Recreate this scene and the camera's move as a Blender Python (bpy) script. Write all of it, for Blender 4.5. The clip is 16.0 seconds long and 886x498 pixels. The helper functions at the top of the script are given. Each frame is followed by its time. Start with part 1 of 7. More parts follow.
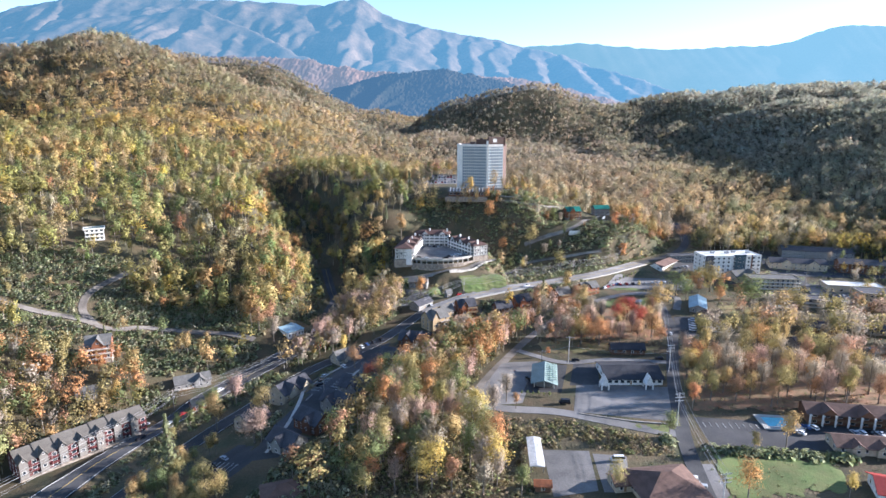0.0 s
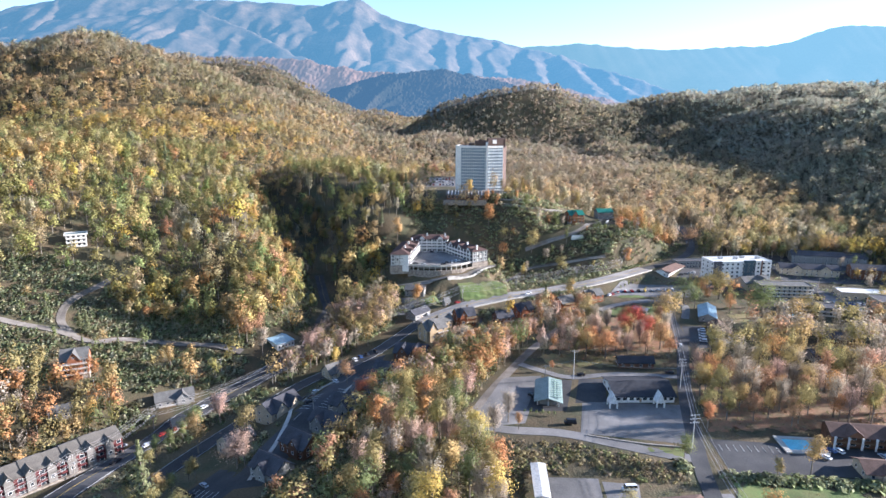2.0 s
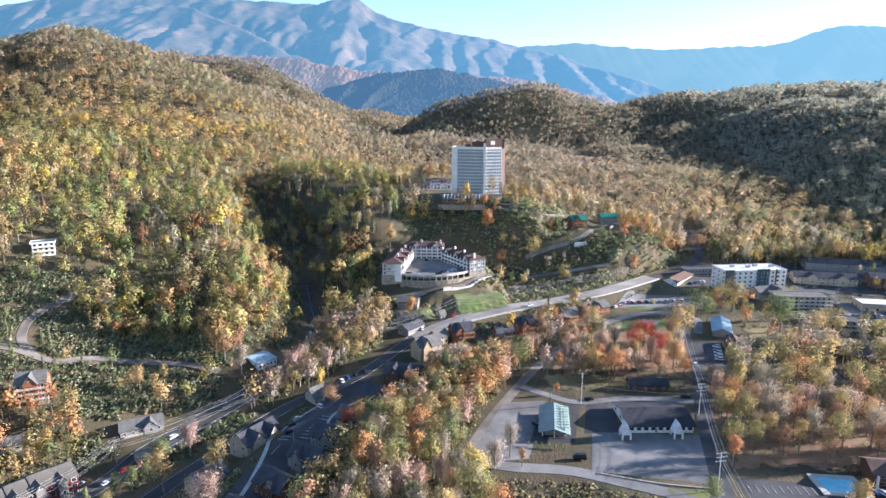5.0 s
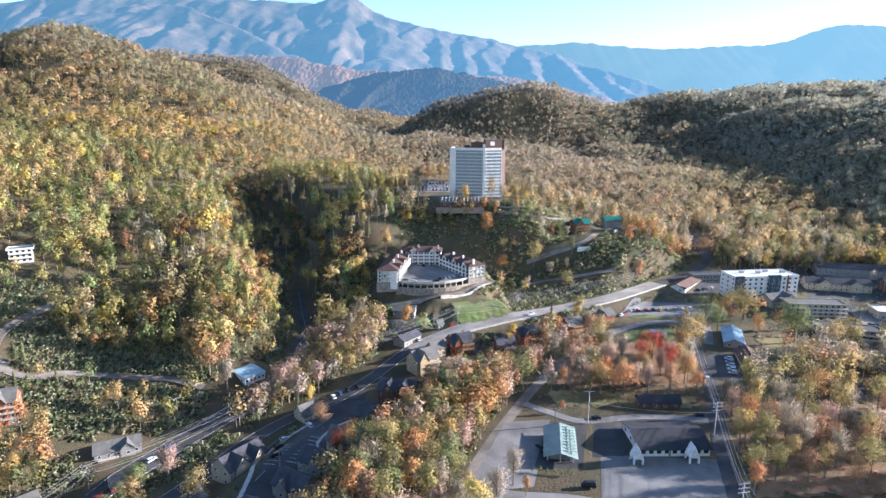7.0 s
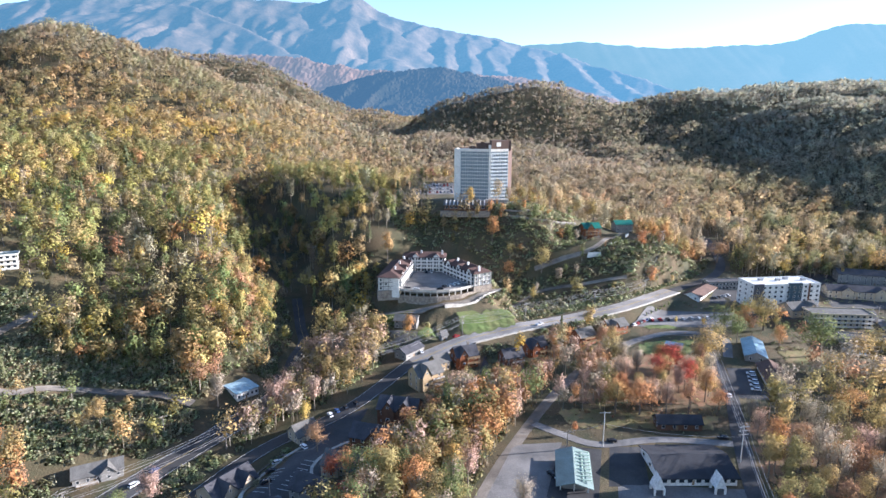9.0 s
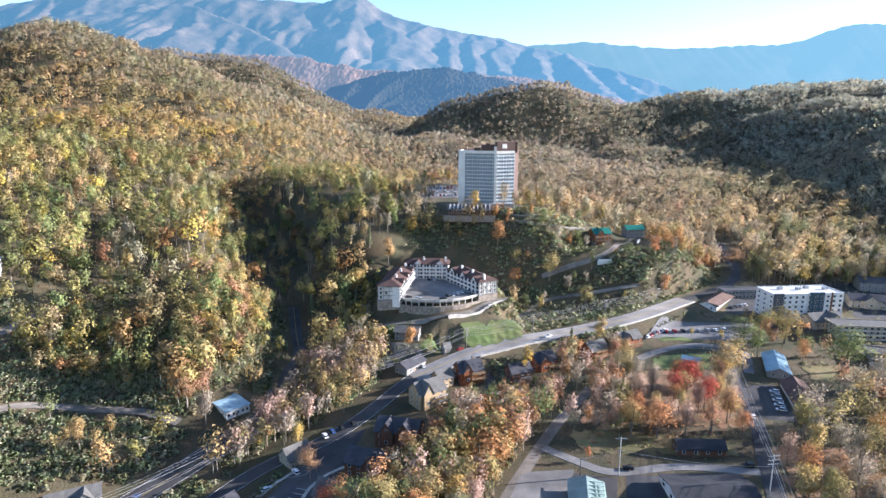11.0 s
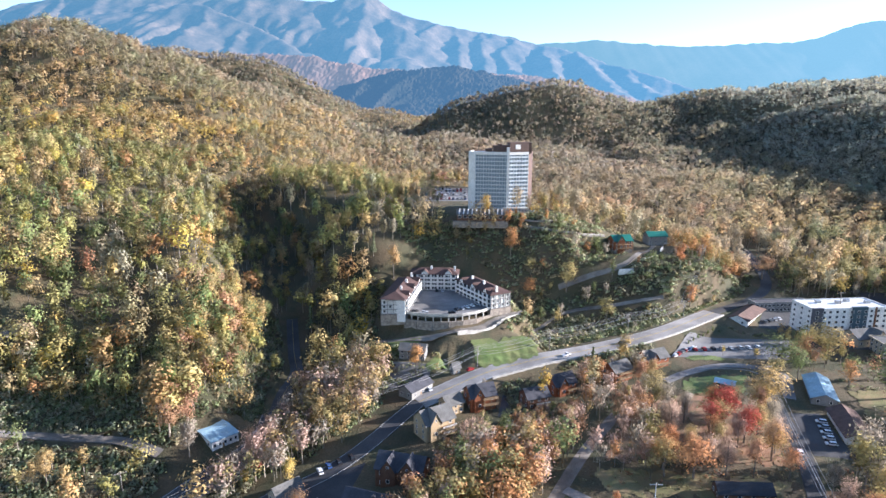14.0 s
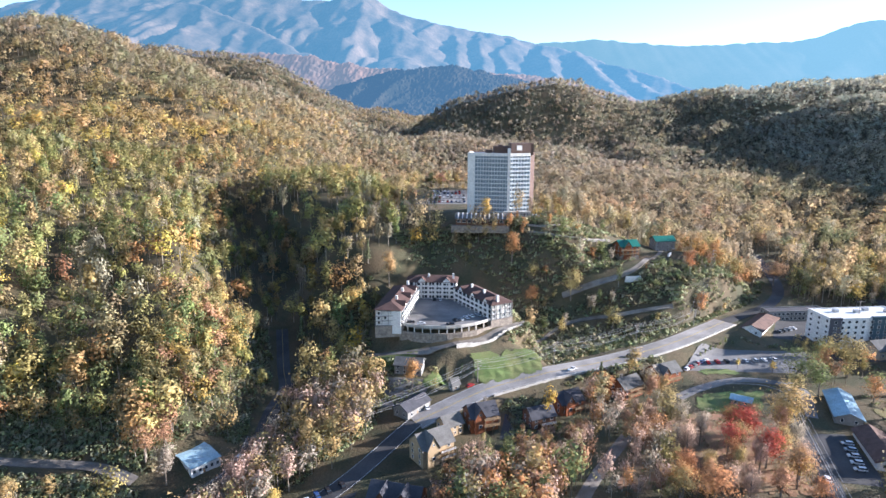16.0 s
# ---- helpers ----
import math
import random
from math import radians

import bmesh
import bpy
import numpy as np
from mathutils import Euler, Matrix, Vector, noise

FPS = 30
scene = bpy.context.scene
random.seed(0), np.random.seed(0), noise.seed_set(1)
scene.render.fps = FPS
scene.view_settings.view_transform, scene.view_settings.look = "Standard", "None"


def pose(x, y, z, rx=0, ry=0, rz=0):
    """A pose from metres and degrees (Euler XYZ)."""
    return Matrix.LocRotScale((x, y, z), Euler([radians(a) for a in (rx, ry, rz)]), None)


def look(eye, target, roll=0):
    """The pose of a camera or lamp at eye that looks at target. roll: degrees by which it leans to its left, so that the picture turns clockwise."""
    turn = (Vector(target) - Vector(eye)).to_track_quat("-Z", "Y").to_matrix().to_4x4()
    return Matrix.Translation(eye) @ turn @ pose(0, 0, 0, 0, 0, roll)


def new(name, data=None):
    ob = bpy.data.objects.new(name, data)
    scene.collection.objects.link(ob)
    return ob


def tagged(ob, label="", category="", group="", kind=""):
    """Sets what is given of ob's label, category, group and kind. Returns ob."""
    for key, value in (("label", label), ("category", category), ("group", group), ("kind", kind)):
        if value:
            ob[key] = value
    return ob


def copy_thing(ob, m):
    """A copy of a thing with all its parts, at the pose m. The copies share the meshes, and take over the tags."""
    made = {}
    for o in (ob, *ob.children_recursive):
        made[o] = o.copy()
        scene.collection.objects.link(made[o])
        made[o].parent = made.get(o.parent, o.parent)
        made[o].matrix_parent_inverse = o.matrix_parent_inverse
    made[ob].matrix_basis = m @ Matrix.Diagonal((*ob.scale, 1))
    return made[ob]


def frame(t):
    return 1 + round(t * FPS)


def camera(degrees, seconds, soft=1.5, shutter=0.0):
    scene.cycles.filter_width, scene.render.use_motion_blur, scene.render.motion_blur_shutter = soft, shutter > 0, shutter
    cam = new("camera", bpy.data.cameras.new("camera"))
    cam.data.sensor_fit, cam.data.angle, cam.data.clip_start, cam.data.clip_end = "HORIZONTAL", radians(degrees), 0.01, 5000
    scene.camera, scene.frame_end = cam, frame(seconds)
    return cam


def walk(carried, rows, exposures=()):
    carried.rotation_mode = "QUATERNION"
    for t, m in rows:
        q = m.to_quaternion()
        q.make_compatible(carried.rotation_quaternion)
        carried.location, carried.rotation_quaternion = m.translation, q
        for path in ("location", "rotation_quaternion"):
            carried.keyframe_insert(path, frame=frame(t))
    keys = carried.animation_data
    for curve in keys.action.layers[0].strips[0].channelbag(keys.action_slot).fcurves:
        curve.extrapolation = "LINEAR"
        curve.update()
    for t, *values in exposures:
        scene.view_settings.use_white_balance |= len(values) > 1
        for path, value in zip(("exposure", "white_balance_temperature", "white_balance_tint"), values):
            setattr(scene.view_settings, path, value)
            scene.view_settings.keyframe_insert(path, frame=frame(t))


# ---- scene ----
cam = camera(73.4, 16.0, soft=1.5)
METRES, EYE, TILT, LEAN, TURN = 160.0, 140.0, -12.3, 0.0, 0.0
ROWS = [
    (0.0, 0.0, 0.0, 0.0, 0.0, 0.0, -0.0),
    (0.5, 0.0008, 0.0307, 0.0066, -0.02, 0.0, 0.01),
    (1.0, 0.0019, 0.0614, 0.013, -0.06, 0.04, 0.02),
    (1.5, 0.003, 0.092, 0.0198, -0.09, 0.05, 0.03),
    (2.0, 0.0042, 0.1229, 0.0259, -0.13, 0.06, 0.04),
    (2.5, 0.0051, 0.1536, 0.0326, -0.19, 0.08, 0.05),
    (3.0, 0.006, 0.1843, 0.0392, -0.25, 0.1, 0.05),
    (3.5, 0.007, 0.2151, 0.0459, -0.31, 0.09, 0.05),
    (4.0, 0.0082, 0.2458, 0.0525, -0.36, 0.07, 0.05),
    (6.5, 0.0128, 0.3974, 0.0869, -0.62, 0.02, 0.1),
    (7.0, 0.0135, 0.4271, 0.0935, -0.64, 0.01, 0.11),
    (7.5, 0.0144, 0.4578, 0.1002, -0.54, -0.01, 0.1),
    (8.0, 0.015, 0.4883, 0.1072, -0.46, -0.02, 0.09),
    (8.5, 0.0153, 0.5189, 0.1139, -0.35, -0.01, 0.08),
    (9.0, 0.0159, 0.5493, 0.1205, -0.22, -0.0, 0.03),
    (11.5, 0.0184, 0.7013, 0.1542, 0.28, 0.05, -0.15),
    (12.0, 0.0184, 0.7318, 0.1606, 0.47, 0.04, -0.2),
    (12.5, 0.0184, 0.7626, 0.1673, 0.74, 0.03, -0.25),
    (13.0, 0.0181, 0.7931, 0.1739, 1.0, 0.01, -0.29),
    (13.5, 0.0179, 0.8237, 0.1805, 1.06, -0.02, -0.27),
    (14.0, 0.0177, 0.8544, 0.1871, 1.01, -0.03, -0.23),
    (14.5, 0.0175, 0.8849, 0.1937, 0.96, -0.02, -0.2),
    (15.0, 0.0171, 0.9155, 0.2003, 0.93, -0.04, -0.19),
    (15.5, 0.0167, 0.946, 0.2071, 0.86, -0.05, -0.18),
    (16.0, 0.0165, 0.9766, 0.2136, 0.84, -0.05, -0.17),
]
EXPOSURES = [(0.0, 1.8, 5660.0, 16.0), (16.0, 1.8, 5660.0, 16.0)]
walk(cam, [(t, pose(0, 0, EYE, TILT, LEAN, TURN) @ pose(METRES * x, METRES * y, METRES * z, 90 + pitch, roll, yaw)) for t, x, y, z, yaw, pitch, roll in ROWS], EXPOSURES)

# ---- sky, sun, exposure ----
SUN_AZ, SUN_EL = 82.0, 16.6  # compass degrees clockwise from +y, height
sky_world = bpy.data.worlds.new("world")
scene.world = sky_world
sky_world.use_nodes = True
wn = sky_world.node_tree
sky = wn.nodes.new("ShaderNodeTexSky")
sky.sky_type, sky.sun_disc = "NISHITA", False
sky.sun_elevation, sky.sun_rotation = radians(SUN_EL), radians(SUN_AZ)
sky.air_density, sky.dust_density, sky.ozone_density = 1.0, 0.12, 1.5
wn.nodes["Background"].inputs[1].default_value = 0.086
wn.links.new(sky.outputs[0], wn.nodes["Background"].inputs[0])
sun_data = bpy.data.lights.new("sun", "SUN")
sun_data.energy, sun_data.angle, sun_data.color = 5.0, radians(0.53), (1.0, 0.9, 0.78)
sun = new("sun", sun_data)
to_sun = Vector((math.sin(radians(SUN_AZ)) * math.cos(radians(SUN_EL)), math.cos(radians(SUN_AZ)) * math.cos(radians(SUN_EL)), math.sin(radians(SUN_EL))))
sun.matrix_world = look(to_sun * 300, (0, 0, 0))


# ---- materials ----
def material(name, colour, rough=0.8, spread=0.25, size=1.5, fine=0.12, bump=0.15, second=None, metal=0.0, coords="Object", random=0.0, big=0.0):
    """A surface whose colour drifts at two scales towards `second`, with relief; size in metres."""
    m = bpy.data.materials.new(name)
    m.use_nodes = True
    n, l = m.node_tree.nodes, m.node_tree.links
    b = n["Principled BSDF"]
    b.inputs["Roughness"].default_value, b.inputs["Metallic"].default_value = rough, metal
    b.inputs["Specular IOR Level"].default_value = 0.3
    second = second or tuple(c * (1 - spread) for c in colour)
    co = n.new("ShaderNodeTexCoord")
    src = co.outputs["Object"]
    if coords == "World":
        src = n.new("ShaderNodeNewGeometry").outputs["Position"]
    a, f = n.new("ShaderNodeTexNoise"), n.new("ShaderNodeTexNoise")
    a.inputs["Scale"].default_value, a.inputs["Detail"].default_value = 1 / size, 5
    f.inputs["Scale"].default_value, f.inputs["Detail"].default_value = 1 / (size * fine), 3
    ramp = n.new("ShaderNodeMapRange")
    ramp.inputs[1].default_value, ramp.inputs[2].default_value = 0.36, 0.64
    mix, mix2 = n.new("ShaderNodeMix"), n.new("ShaderNodeMix")
    mix.data_type = mix2.data_type = "RGBA"
    mix.inputs[6].default_value, mix.inputs[7].default_value = (*colour, 1), (*second, 1)
    mix2.blend_type = "MULTIPLY"
    mix2.inputs[0].default_value = 0.55
    for t in (a, f):
        l.new(src, t.inputs["Vector"])
    l.new(a.outputs["Fac"], ramp.inputs[0])
    l.new(ramp.outputs[0], mix.inputs[0])
    grey = n.new("ShaderNodeMapRange")
    grey.inputs[1].default_value, grey.inputs[2].default_value, grey.inputs[3].default_value, grey.inputs[4].default_value = 0.3, 0.7, 0.55, 1.35
    l.new(f.outputs["Fac"], grey.inputs[0])
    l.new(mix.outputs[2], mix2.inputs[6])
    l.new(grey.outputs[0], mix2.inputs[7])
    last = mix2.outputs[2]
    if random:
        info, hsv = n.new("ShaderNodeObjectInfo"), n.new("ShaderNodeHueSaturation")
        r = n.new("ShaderNodeMapRange")
        r.inputs[3].default_value, r.inputs[4].default_value = 1 - random, 1 + random
        l.new(info.outputs["Random"], r.inputs[0])
        l.new(r.outputs[0], hsv.inputs["Value"])
        l.new(last, hsv.inputs["Color"])
        last = hsv.outputs[0]
    if big:
        w, wr, mx = n.new("ShaderNodeTexNoise"), n.new("ShaderNodeMapRange"), n.new("ShaderNodeMix")
        w.inputs["Scale"].default_value, w.inputs["Detail"].default_value = 1 / big, 2
        wr.inputs[1].default_value, wr.inputs[2].default_value, wr.inputs[3].default_value, wr.inputs[4].default_value = 0.35, 0.65, 0.7, 1.25
        mx.data_type, mx.blend_type = "RGBA", "MULTIPLY"
        mx.inputs[0].default_value = 1
        l.new(src, w.inputs["Vector"])
        l.new(w.outputs["Fac"], wr.inputs[0])
        l.new(last, mx.inputs[6])
        l.new(wr.outputs[0], mx.inputs[7])
        last = mx.outputs[2]
    l.new(last, b.inputs["Base Color"])
    if bump:
        bp = n.new("ShaderNodeBump")
        bp.inputs["Strength"].default_value, bp.inputs["Distance"].default_value = bump, size * fine
        l.new(f.outputs["Fac"], bp.inputs["Height"])
        l.new(bp.outputs[0], b.inputs["Normal"])
    return m


def leaf_material(name, colour=None, through_light=0.32, vary=0.14):
    """Foliage: its own colour, or the mesh's leaf_colour; each leaf clump differs a little."""
    m = bpy.data.materials.new(name)
    m.use_nodes = True
    n, l = m.node_tree.nodes, m.node_tree.links
    n.remove(n["Principled BSDF"])
    out = n["Material Output"]
    hsv, geo, mr = n.new("ShaderNodeHueSaturation"), n.new("ShaderNodeNewGeometry"), n.new("ShaderNodeMapRange")
    mr.inputs[3].default_value, mr.inputs[4].default_value = 1 - vary, 1 + vary
    l.new(geo.outputs["Random Per Island"], mr.inputs[0])
    l.new(mr.outputs[0], hsv.inputs["Value"])
    if colour is None:
        at = n.new("ShaderNodeAttribute")
        at.attribute_name = "leaf_colour"
        l.new(at.outputs["Color"], hsv.inputs["Color"])
    else:
        info, r = n.new("ShaderNodeObjectInfo"), n.new("ShaderNodeMapRange")
        r.inputs[3].default_value, r.inputs[4].default_value = 0.488, 0.512
        l.new(info.outputs["Random"], r.inputs[0])
        l.new(r.outputs[0], hsv.inputs["Hue"])
        hsv.inputs["Color"].default_value = (*colour, 1)
    d, t, mix = n.new("ShaderNodeBsdfDiffuse"), n.new("ShaderNodeBsdfTranslucent"), n.new("ShaderNodeMixShader")
    mix.inputs[0].default_value = through_light
    lean, world = n.new("ShaderNodeAttribute"), n.new("ShaderNodeVectorTransform")  # leaves shade with the round of their clump
    lean.attribute_name = "leaf_normal"
    world.vector_type, world.convert_from, world.convert_to = "NORMAL", "OBJECT", "WORLD"
    l.new(lean.outputs["Vector"], world.inputs[0])
    l.new(world.outputs[0], d.inputs["Normal"])
    l.new(world.outputs[0], t.inputs["Normal"])
    l.new(hsv.outputs[0], d.inputs[0])
    glow = n.new("ShaderNodeMix")  # light that comes through a leaf is brighter and purer than what it throws back
    glow.data_type, glow.blend_type = "RGBA", "MULTIPLY"
    glow.inputs[0].default_value = 1
    glow.inputs[7].default_value = (1.3, 1.3, 1.1, 1)
    l.new(hsv.outputs[0], glow.inputs[6])
    l.new(glow.outputs[2], t.inputs[0])
    l.new(d.outputs[0], mix.inputs[1])
    l.new(t.outputs[0], mix.inputs[2])
    l.new(mix.outputs[0], out.inputs[0])
    return m


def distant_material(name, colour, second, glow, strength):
    """Mountains so far off that the air before them glows blue; the haze is painted in as emission."""
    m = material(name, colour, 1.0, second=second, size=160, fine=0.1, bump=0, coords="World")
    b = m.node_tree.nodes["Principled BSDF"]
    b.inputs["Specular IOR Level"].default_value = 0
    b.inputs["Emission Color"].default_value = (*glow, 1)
    n, l = m.node_tree.nodes, m.node_tree.links  # the painted air glow grows stronger towards the sun, in the west
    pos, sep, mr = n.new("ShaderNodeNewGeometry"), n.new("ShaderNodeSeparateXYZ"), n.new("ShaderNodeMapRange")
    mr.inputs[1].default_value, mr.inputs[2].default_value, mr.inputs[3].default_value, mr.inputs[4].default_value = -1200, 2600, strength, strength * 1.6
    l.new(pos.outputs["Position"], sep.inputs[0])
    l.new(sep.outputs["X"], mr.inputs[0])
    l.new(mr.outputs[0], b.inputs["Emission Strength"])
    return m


ASPHALT = material("asphalt", (0.05, 0.05, 0.054), 0.85, second=(0.075, 0.074, 0.073), size=9, fine=0.05, coords="World", big=40)
OLD_ASPHALT = material("worn_asphalt", (0.155, 0.15, 0.145), 0.9, second=(0.21, 0.2, 0.19), size=7, fine=0.06, coords="World", big=30)
PALE_ASPHALT = material("sun_bleached_asphalt", (0.23, 0.215, 0.2), 0.9, second=(0.29, 0.27, 0.25), size=7, fine=0.06, coords="World", big=30)
CONCRETE = material("concrete", (0.5, 0.47, 0.42), 0.9, spread=0.25, size=4, coords="World")
GRAVEL = material("gravel", (0.22, 0.195, 0.165), 0.95, second=(0.15, 0.13, 0.11), size=6, fine=0.06, coords="World", big=25)
DRY_GRASS = material("dry_grass", (0.175, 0.165, 0.066), 0.9, second=(0.225, 0.16, 0.08), size=6, fine=0.06, bump=0.4, coords="World", big=24)
GRASS = material("grass", (0.12, 0.17, 0.05), 0.9, second=(0.155, 0.165, 0.06), size=8, fine=0.06, bump=0.4, coords="World", big=30)
LITTER = material("leaf_litter", (0.125, 0.092, 0.052), 0.95, second=(0.068, 0.068, 0.036), size=14, fine=0.06, bump=0.5, coords="World", big=70)
RED_LITTER = material("russet_leaves", (0.28, 0.155, 0.09), 0.95, second=(0.2, 0.145, 0.08), size=6, fine=0.06, bump=0.4, coords="World")
# the last colour of each is its haze, given off as emission
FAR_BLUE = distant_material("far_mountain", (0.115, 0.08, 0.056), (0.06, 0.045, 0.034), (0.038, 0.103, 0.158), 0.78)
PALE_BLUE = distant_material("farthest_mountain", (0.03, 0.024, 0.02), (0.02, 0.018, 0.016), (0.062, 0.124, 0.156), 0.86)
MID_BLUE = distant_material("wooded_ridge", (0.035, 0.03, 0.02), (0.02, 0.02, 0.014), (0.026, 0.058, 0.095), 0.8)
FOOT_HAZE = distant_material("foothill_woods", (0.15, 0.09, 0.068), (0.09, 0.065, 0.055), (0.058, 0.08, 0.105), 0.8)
FOLIAGE = leaf_material("foliage")
# thin far crowns pass extra light, flattening their shading as haze would
FAR_FOLIAGE = leaf_material("soft_far_foliage", through_light=0.55, vary=0.04)
BARK = material("bark", (0.24, 0.2, 0.16), 0.95, spread=0.4, size=0.8)
WHITE_LINE = material("road_paint", (0.5, 0.5, 0.48), 0.7, spread=0.15, size=2, bump=0, coords="World")
YELLOW_LINE = material("yellow_road_paint", (0.4, 0.3, 0.1), 0.7, spread=0.15, size=2, bump=0, coords="World")
STONE_EDGE = material("edging_stone", (0.33, 0.3, 0.26), 0.9, spread=0.4, size=1.2, coords="World")

# ---- the lie of the land ----
def seg_near(x, y, a, b):
    """Distance to the segment a-b and how far along it (0 to 1)."""
    ax, ay, bx, by = a[0], a[1], b[0], b[1]
    dx, dy = bx - ax, by - ay
    f = np.clip(((x - ax) * dx + (y - ay) * dy) / (dx * dx + dy * dy + 1e-9), 0, 1)
    return np.hypot(x - ax - f * dx, y - ay - f * dy), f


def line_near(x, y, pts):
    """Distance to a polyline of (x, y, z) and the z of its nearest point."""
    best, z = np.full(np.shape(x), 1e9), np.zeros(np.shape(x))
    for a, b in zip(pts[:-1], pts[1:]):
        d, f = seg_near(x, y, a, b)
        zz = a[2] + (b[2] - a[2]) * f
        z = np.where(d < best, zz, z)
        best = np.minimum(best, d)
    return best, z


def soft(v, s):
    return s * np.logaddexp(0, v / s)


def ease(a, b, v):
    f = np.clip((v - a) / (b - a), 0, 1)
    return f * f * (3 - 2 * f)


def wavy(x, y, size, seed):
    """Cheap smooth noise, about -1 to 1."""
    r, out = np.random.RandomState(seed), 0.0
    for k in range(7):
        a, ph, s = r.uniform(0, 6.283), r.uniform(0, 6.283), size * r.uniform(0.6, 1.7)
        out = out + np.sin((x * math.cos(a) + y * math.sin(a)) * 6.283 / s + ph)
    return out / 3.0


RIDGES = [  # crest lines (x, y, z) and half width
    ([(-1000, 1020, 215), (-760, 1020, 228), (-646, 1020, 244), (-565, 1020, 260), (-505, 1020, 257), (-470, 1025, 246), (-438, 1040, 226), (-377, 1090, 200), (-336, 1120, 188), (-266, 1160, 156), (-199, 1200, 122), (-60, 1230, 92)], 185),
    ([(59, 1450, 176), (143, 1450, 199), (214, 1450, 207), (270, 1450, 201), (320, 1440, 178), (370, 1420, 152), (420, 1395, 126), (462, 1370, 104)], 120),
    ([(500, 1580, 174), (560, 1530, 192), (618, 1500, 200), (740, 1500, 209), (876, 1500, 202), (1000, 1480, 214), (1300, 1450, 240)], 180),
    ([(-1000, 1720, 285), (-800, 1700, 286), (-674, 1700, 294), (-574, 1700, 294), (-502, 1700, 287), (-460, 1700, 270), (-404, 1710, 244), (-348, 1730, 210), (-291, 1750, 176), (-234, 1770, 150)], 150),
]
KNOLL = [(150, 575, 46), (75, 590, 71), (-20, 630, 72), (-140, 735, 76)]
WEST_SPUR = [(-122, 398, 4), (-148, 458, 38), (-190, 545, 66)]
SPUR = [(-20, 630, 72), (-52, 572, 60)]
GULLY = [(-92, 350, -14), (-100, 440, -8), (-125, 560, 12), (-185, 700, 40)]
TERRACE = (-1.0, 503.0, 26.0, 39.0)
PADS = [  # level ground: a line (x, y, z), inner and outer reach
    ([(-196, 232, -17), (-160, 288, -16.5)], 12, 26),
    ([(-64, 262, -4), (-60, 318, -4), (-44, 350, -2)], 15, 30),
    ([(150, 575, 46), (100, 548, 44)], 4, 14),
    ([(-3, 655, 71), (0, 730, 72)], 34, 60),
    ([(-42, 463, 14), (-26, 461, 16.5), (-9, 459, 19.5), (4, 460, 22.5), (22, 470.5, 24.5), (44, 488, 24.5)], 3.5, 10),
    ([(-26, 446, 12), (-12, 447, 12)], 7, 13),
]
MAIN_ROAD = [(-150, 190, -20), (-125, 259, -16), (-104, 301, -14), (-80, 340, -10), (-45, 365, -3), (-14, 409, 4), (20, 433, 9), (53, 449, 11),
             (88, 465, 11), (130, 490, 11), (180, 530, 11), (222, 557, 14), (246, 592, 18), (262, 660, 26)]


def height(x, y):
    x, y = np.asarray(x, float), np.asarray(y, float)
    h = 0.095 * (soft(y - 440, 60) - soft(y - 1900, 150))
    h = h - 15 * ease(-45, -120, x) * ease(470, 380, y)
    rise = soft(-x - 130 - 45 * ease(330, 270, y), 22) * np.clip(0.2 + 0.0012 * (y - 319), 0.12, 0.9)
    h = h + 90 * np.tanh(rise / 90) * ease(1650, 1150, y)
    h = h + 128 * np.tanh(0.4 * soft(x - 465, 40) / 128) * ease(400, 580, y) * ease(1900, 1450, y)
    h = h + 22 * ease(20, 170, x - 0.78 * y) * ease(400, 560, y) * ease(820, 680, y)  # unseen shoulder added beyond the view, to throw shade over the valley
    for pts, w in RIDGES:
        d, z = line_near(x, y, pts)
        h = h + np.maximum(z - h, 0) * np.exp(-(d / w) ** 2.5)
    folds = np.abs(wavy(x + 40 * wavy(x, y, 300, 12), y, 260, 11))
    h = h - 18 * ease(0.45, 0.0, folds) * ease(620, 850, y) * ease(-40, -200, x) * ease(60, 130, h)
    h = h - 24 * ease(0.4, 0.0, folds) * ease(700, 900, y) * ease(520, 700, x)
    d, z = line_near(x, y, GULLY)
    h = h + (z - h) * np.exp(-(d / 34) ** 2) * 0.85
    d, z = line_near(x, y, KNOLL)
    h = h + np.maximum(z - h, 0) * np.exp(-(d / 58) ** 4)
    d, z = line_near(x, y, WEST_SPUR)
    h = h + np.maximum(z - h, 0) * np.exp(-(d / 34) ** 2)
    d, z = line_near(x, y, SPUR)
    h = h + np.maximum(z - h, 0) * np.exp(-(d / 48) ** 4)
    far = ease(450, 1300, y)
    h = h + far * (5 * wavy(x, y, 330, 3) + 4 * wavy(x, y, 140, 4)) + 0.5 * wavy(x, y, 60, 5) * ease(240, 500, np.abs(x - 120) + 0.5 * y)
    tx, ty, tz, tr = TERRACE
    d = np.hypot((x - tx), (y - ty) * 1.1)
    h = h + (tz - h) * ease(tr + 16, tr - 2, d)
    for pts, near, out in PADS:
        d, z = line_near(x, y, pts)
        h = h + (z - h) * ease(out, near, d)
    lawn = 10.2 + np.clip(0.38 * (0.93 * (y - 443) - 0.37 * (x - 34)), -0.5, 10)  # an even grass bank above the road
    h = h + (lawn - h) * ease(24, 16, np.hypot((x - 32) * 0.8, y - 454))
    d, z = line_near(x, y, MAIN_ROAD)
    h = h + (z - h) * ease(30 - 13 * ease(-5, 25, x) - ease(55, 95, x), 8 + 4 * ease(55, 95, x), d)
    return h



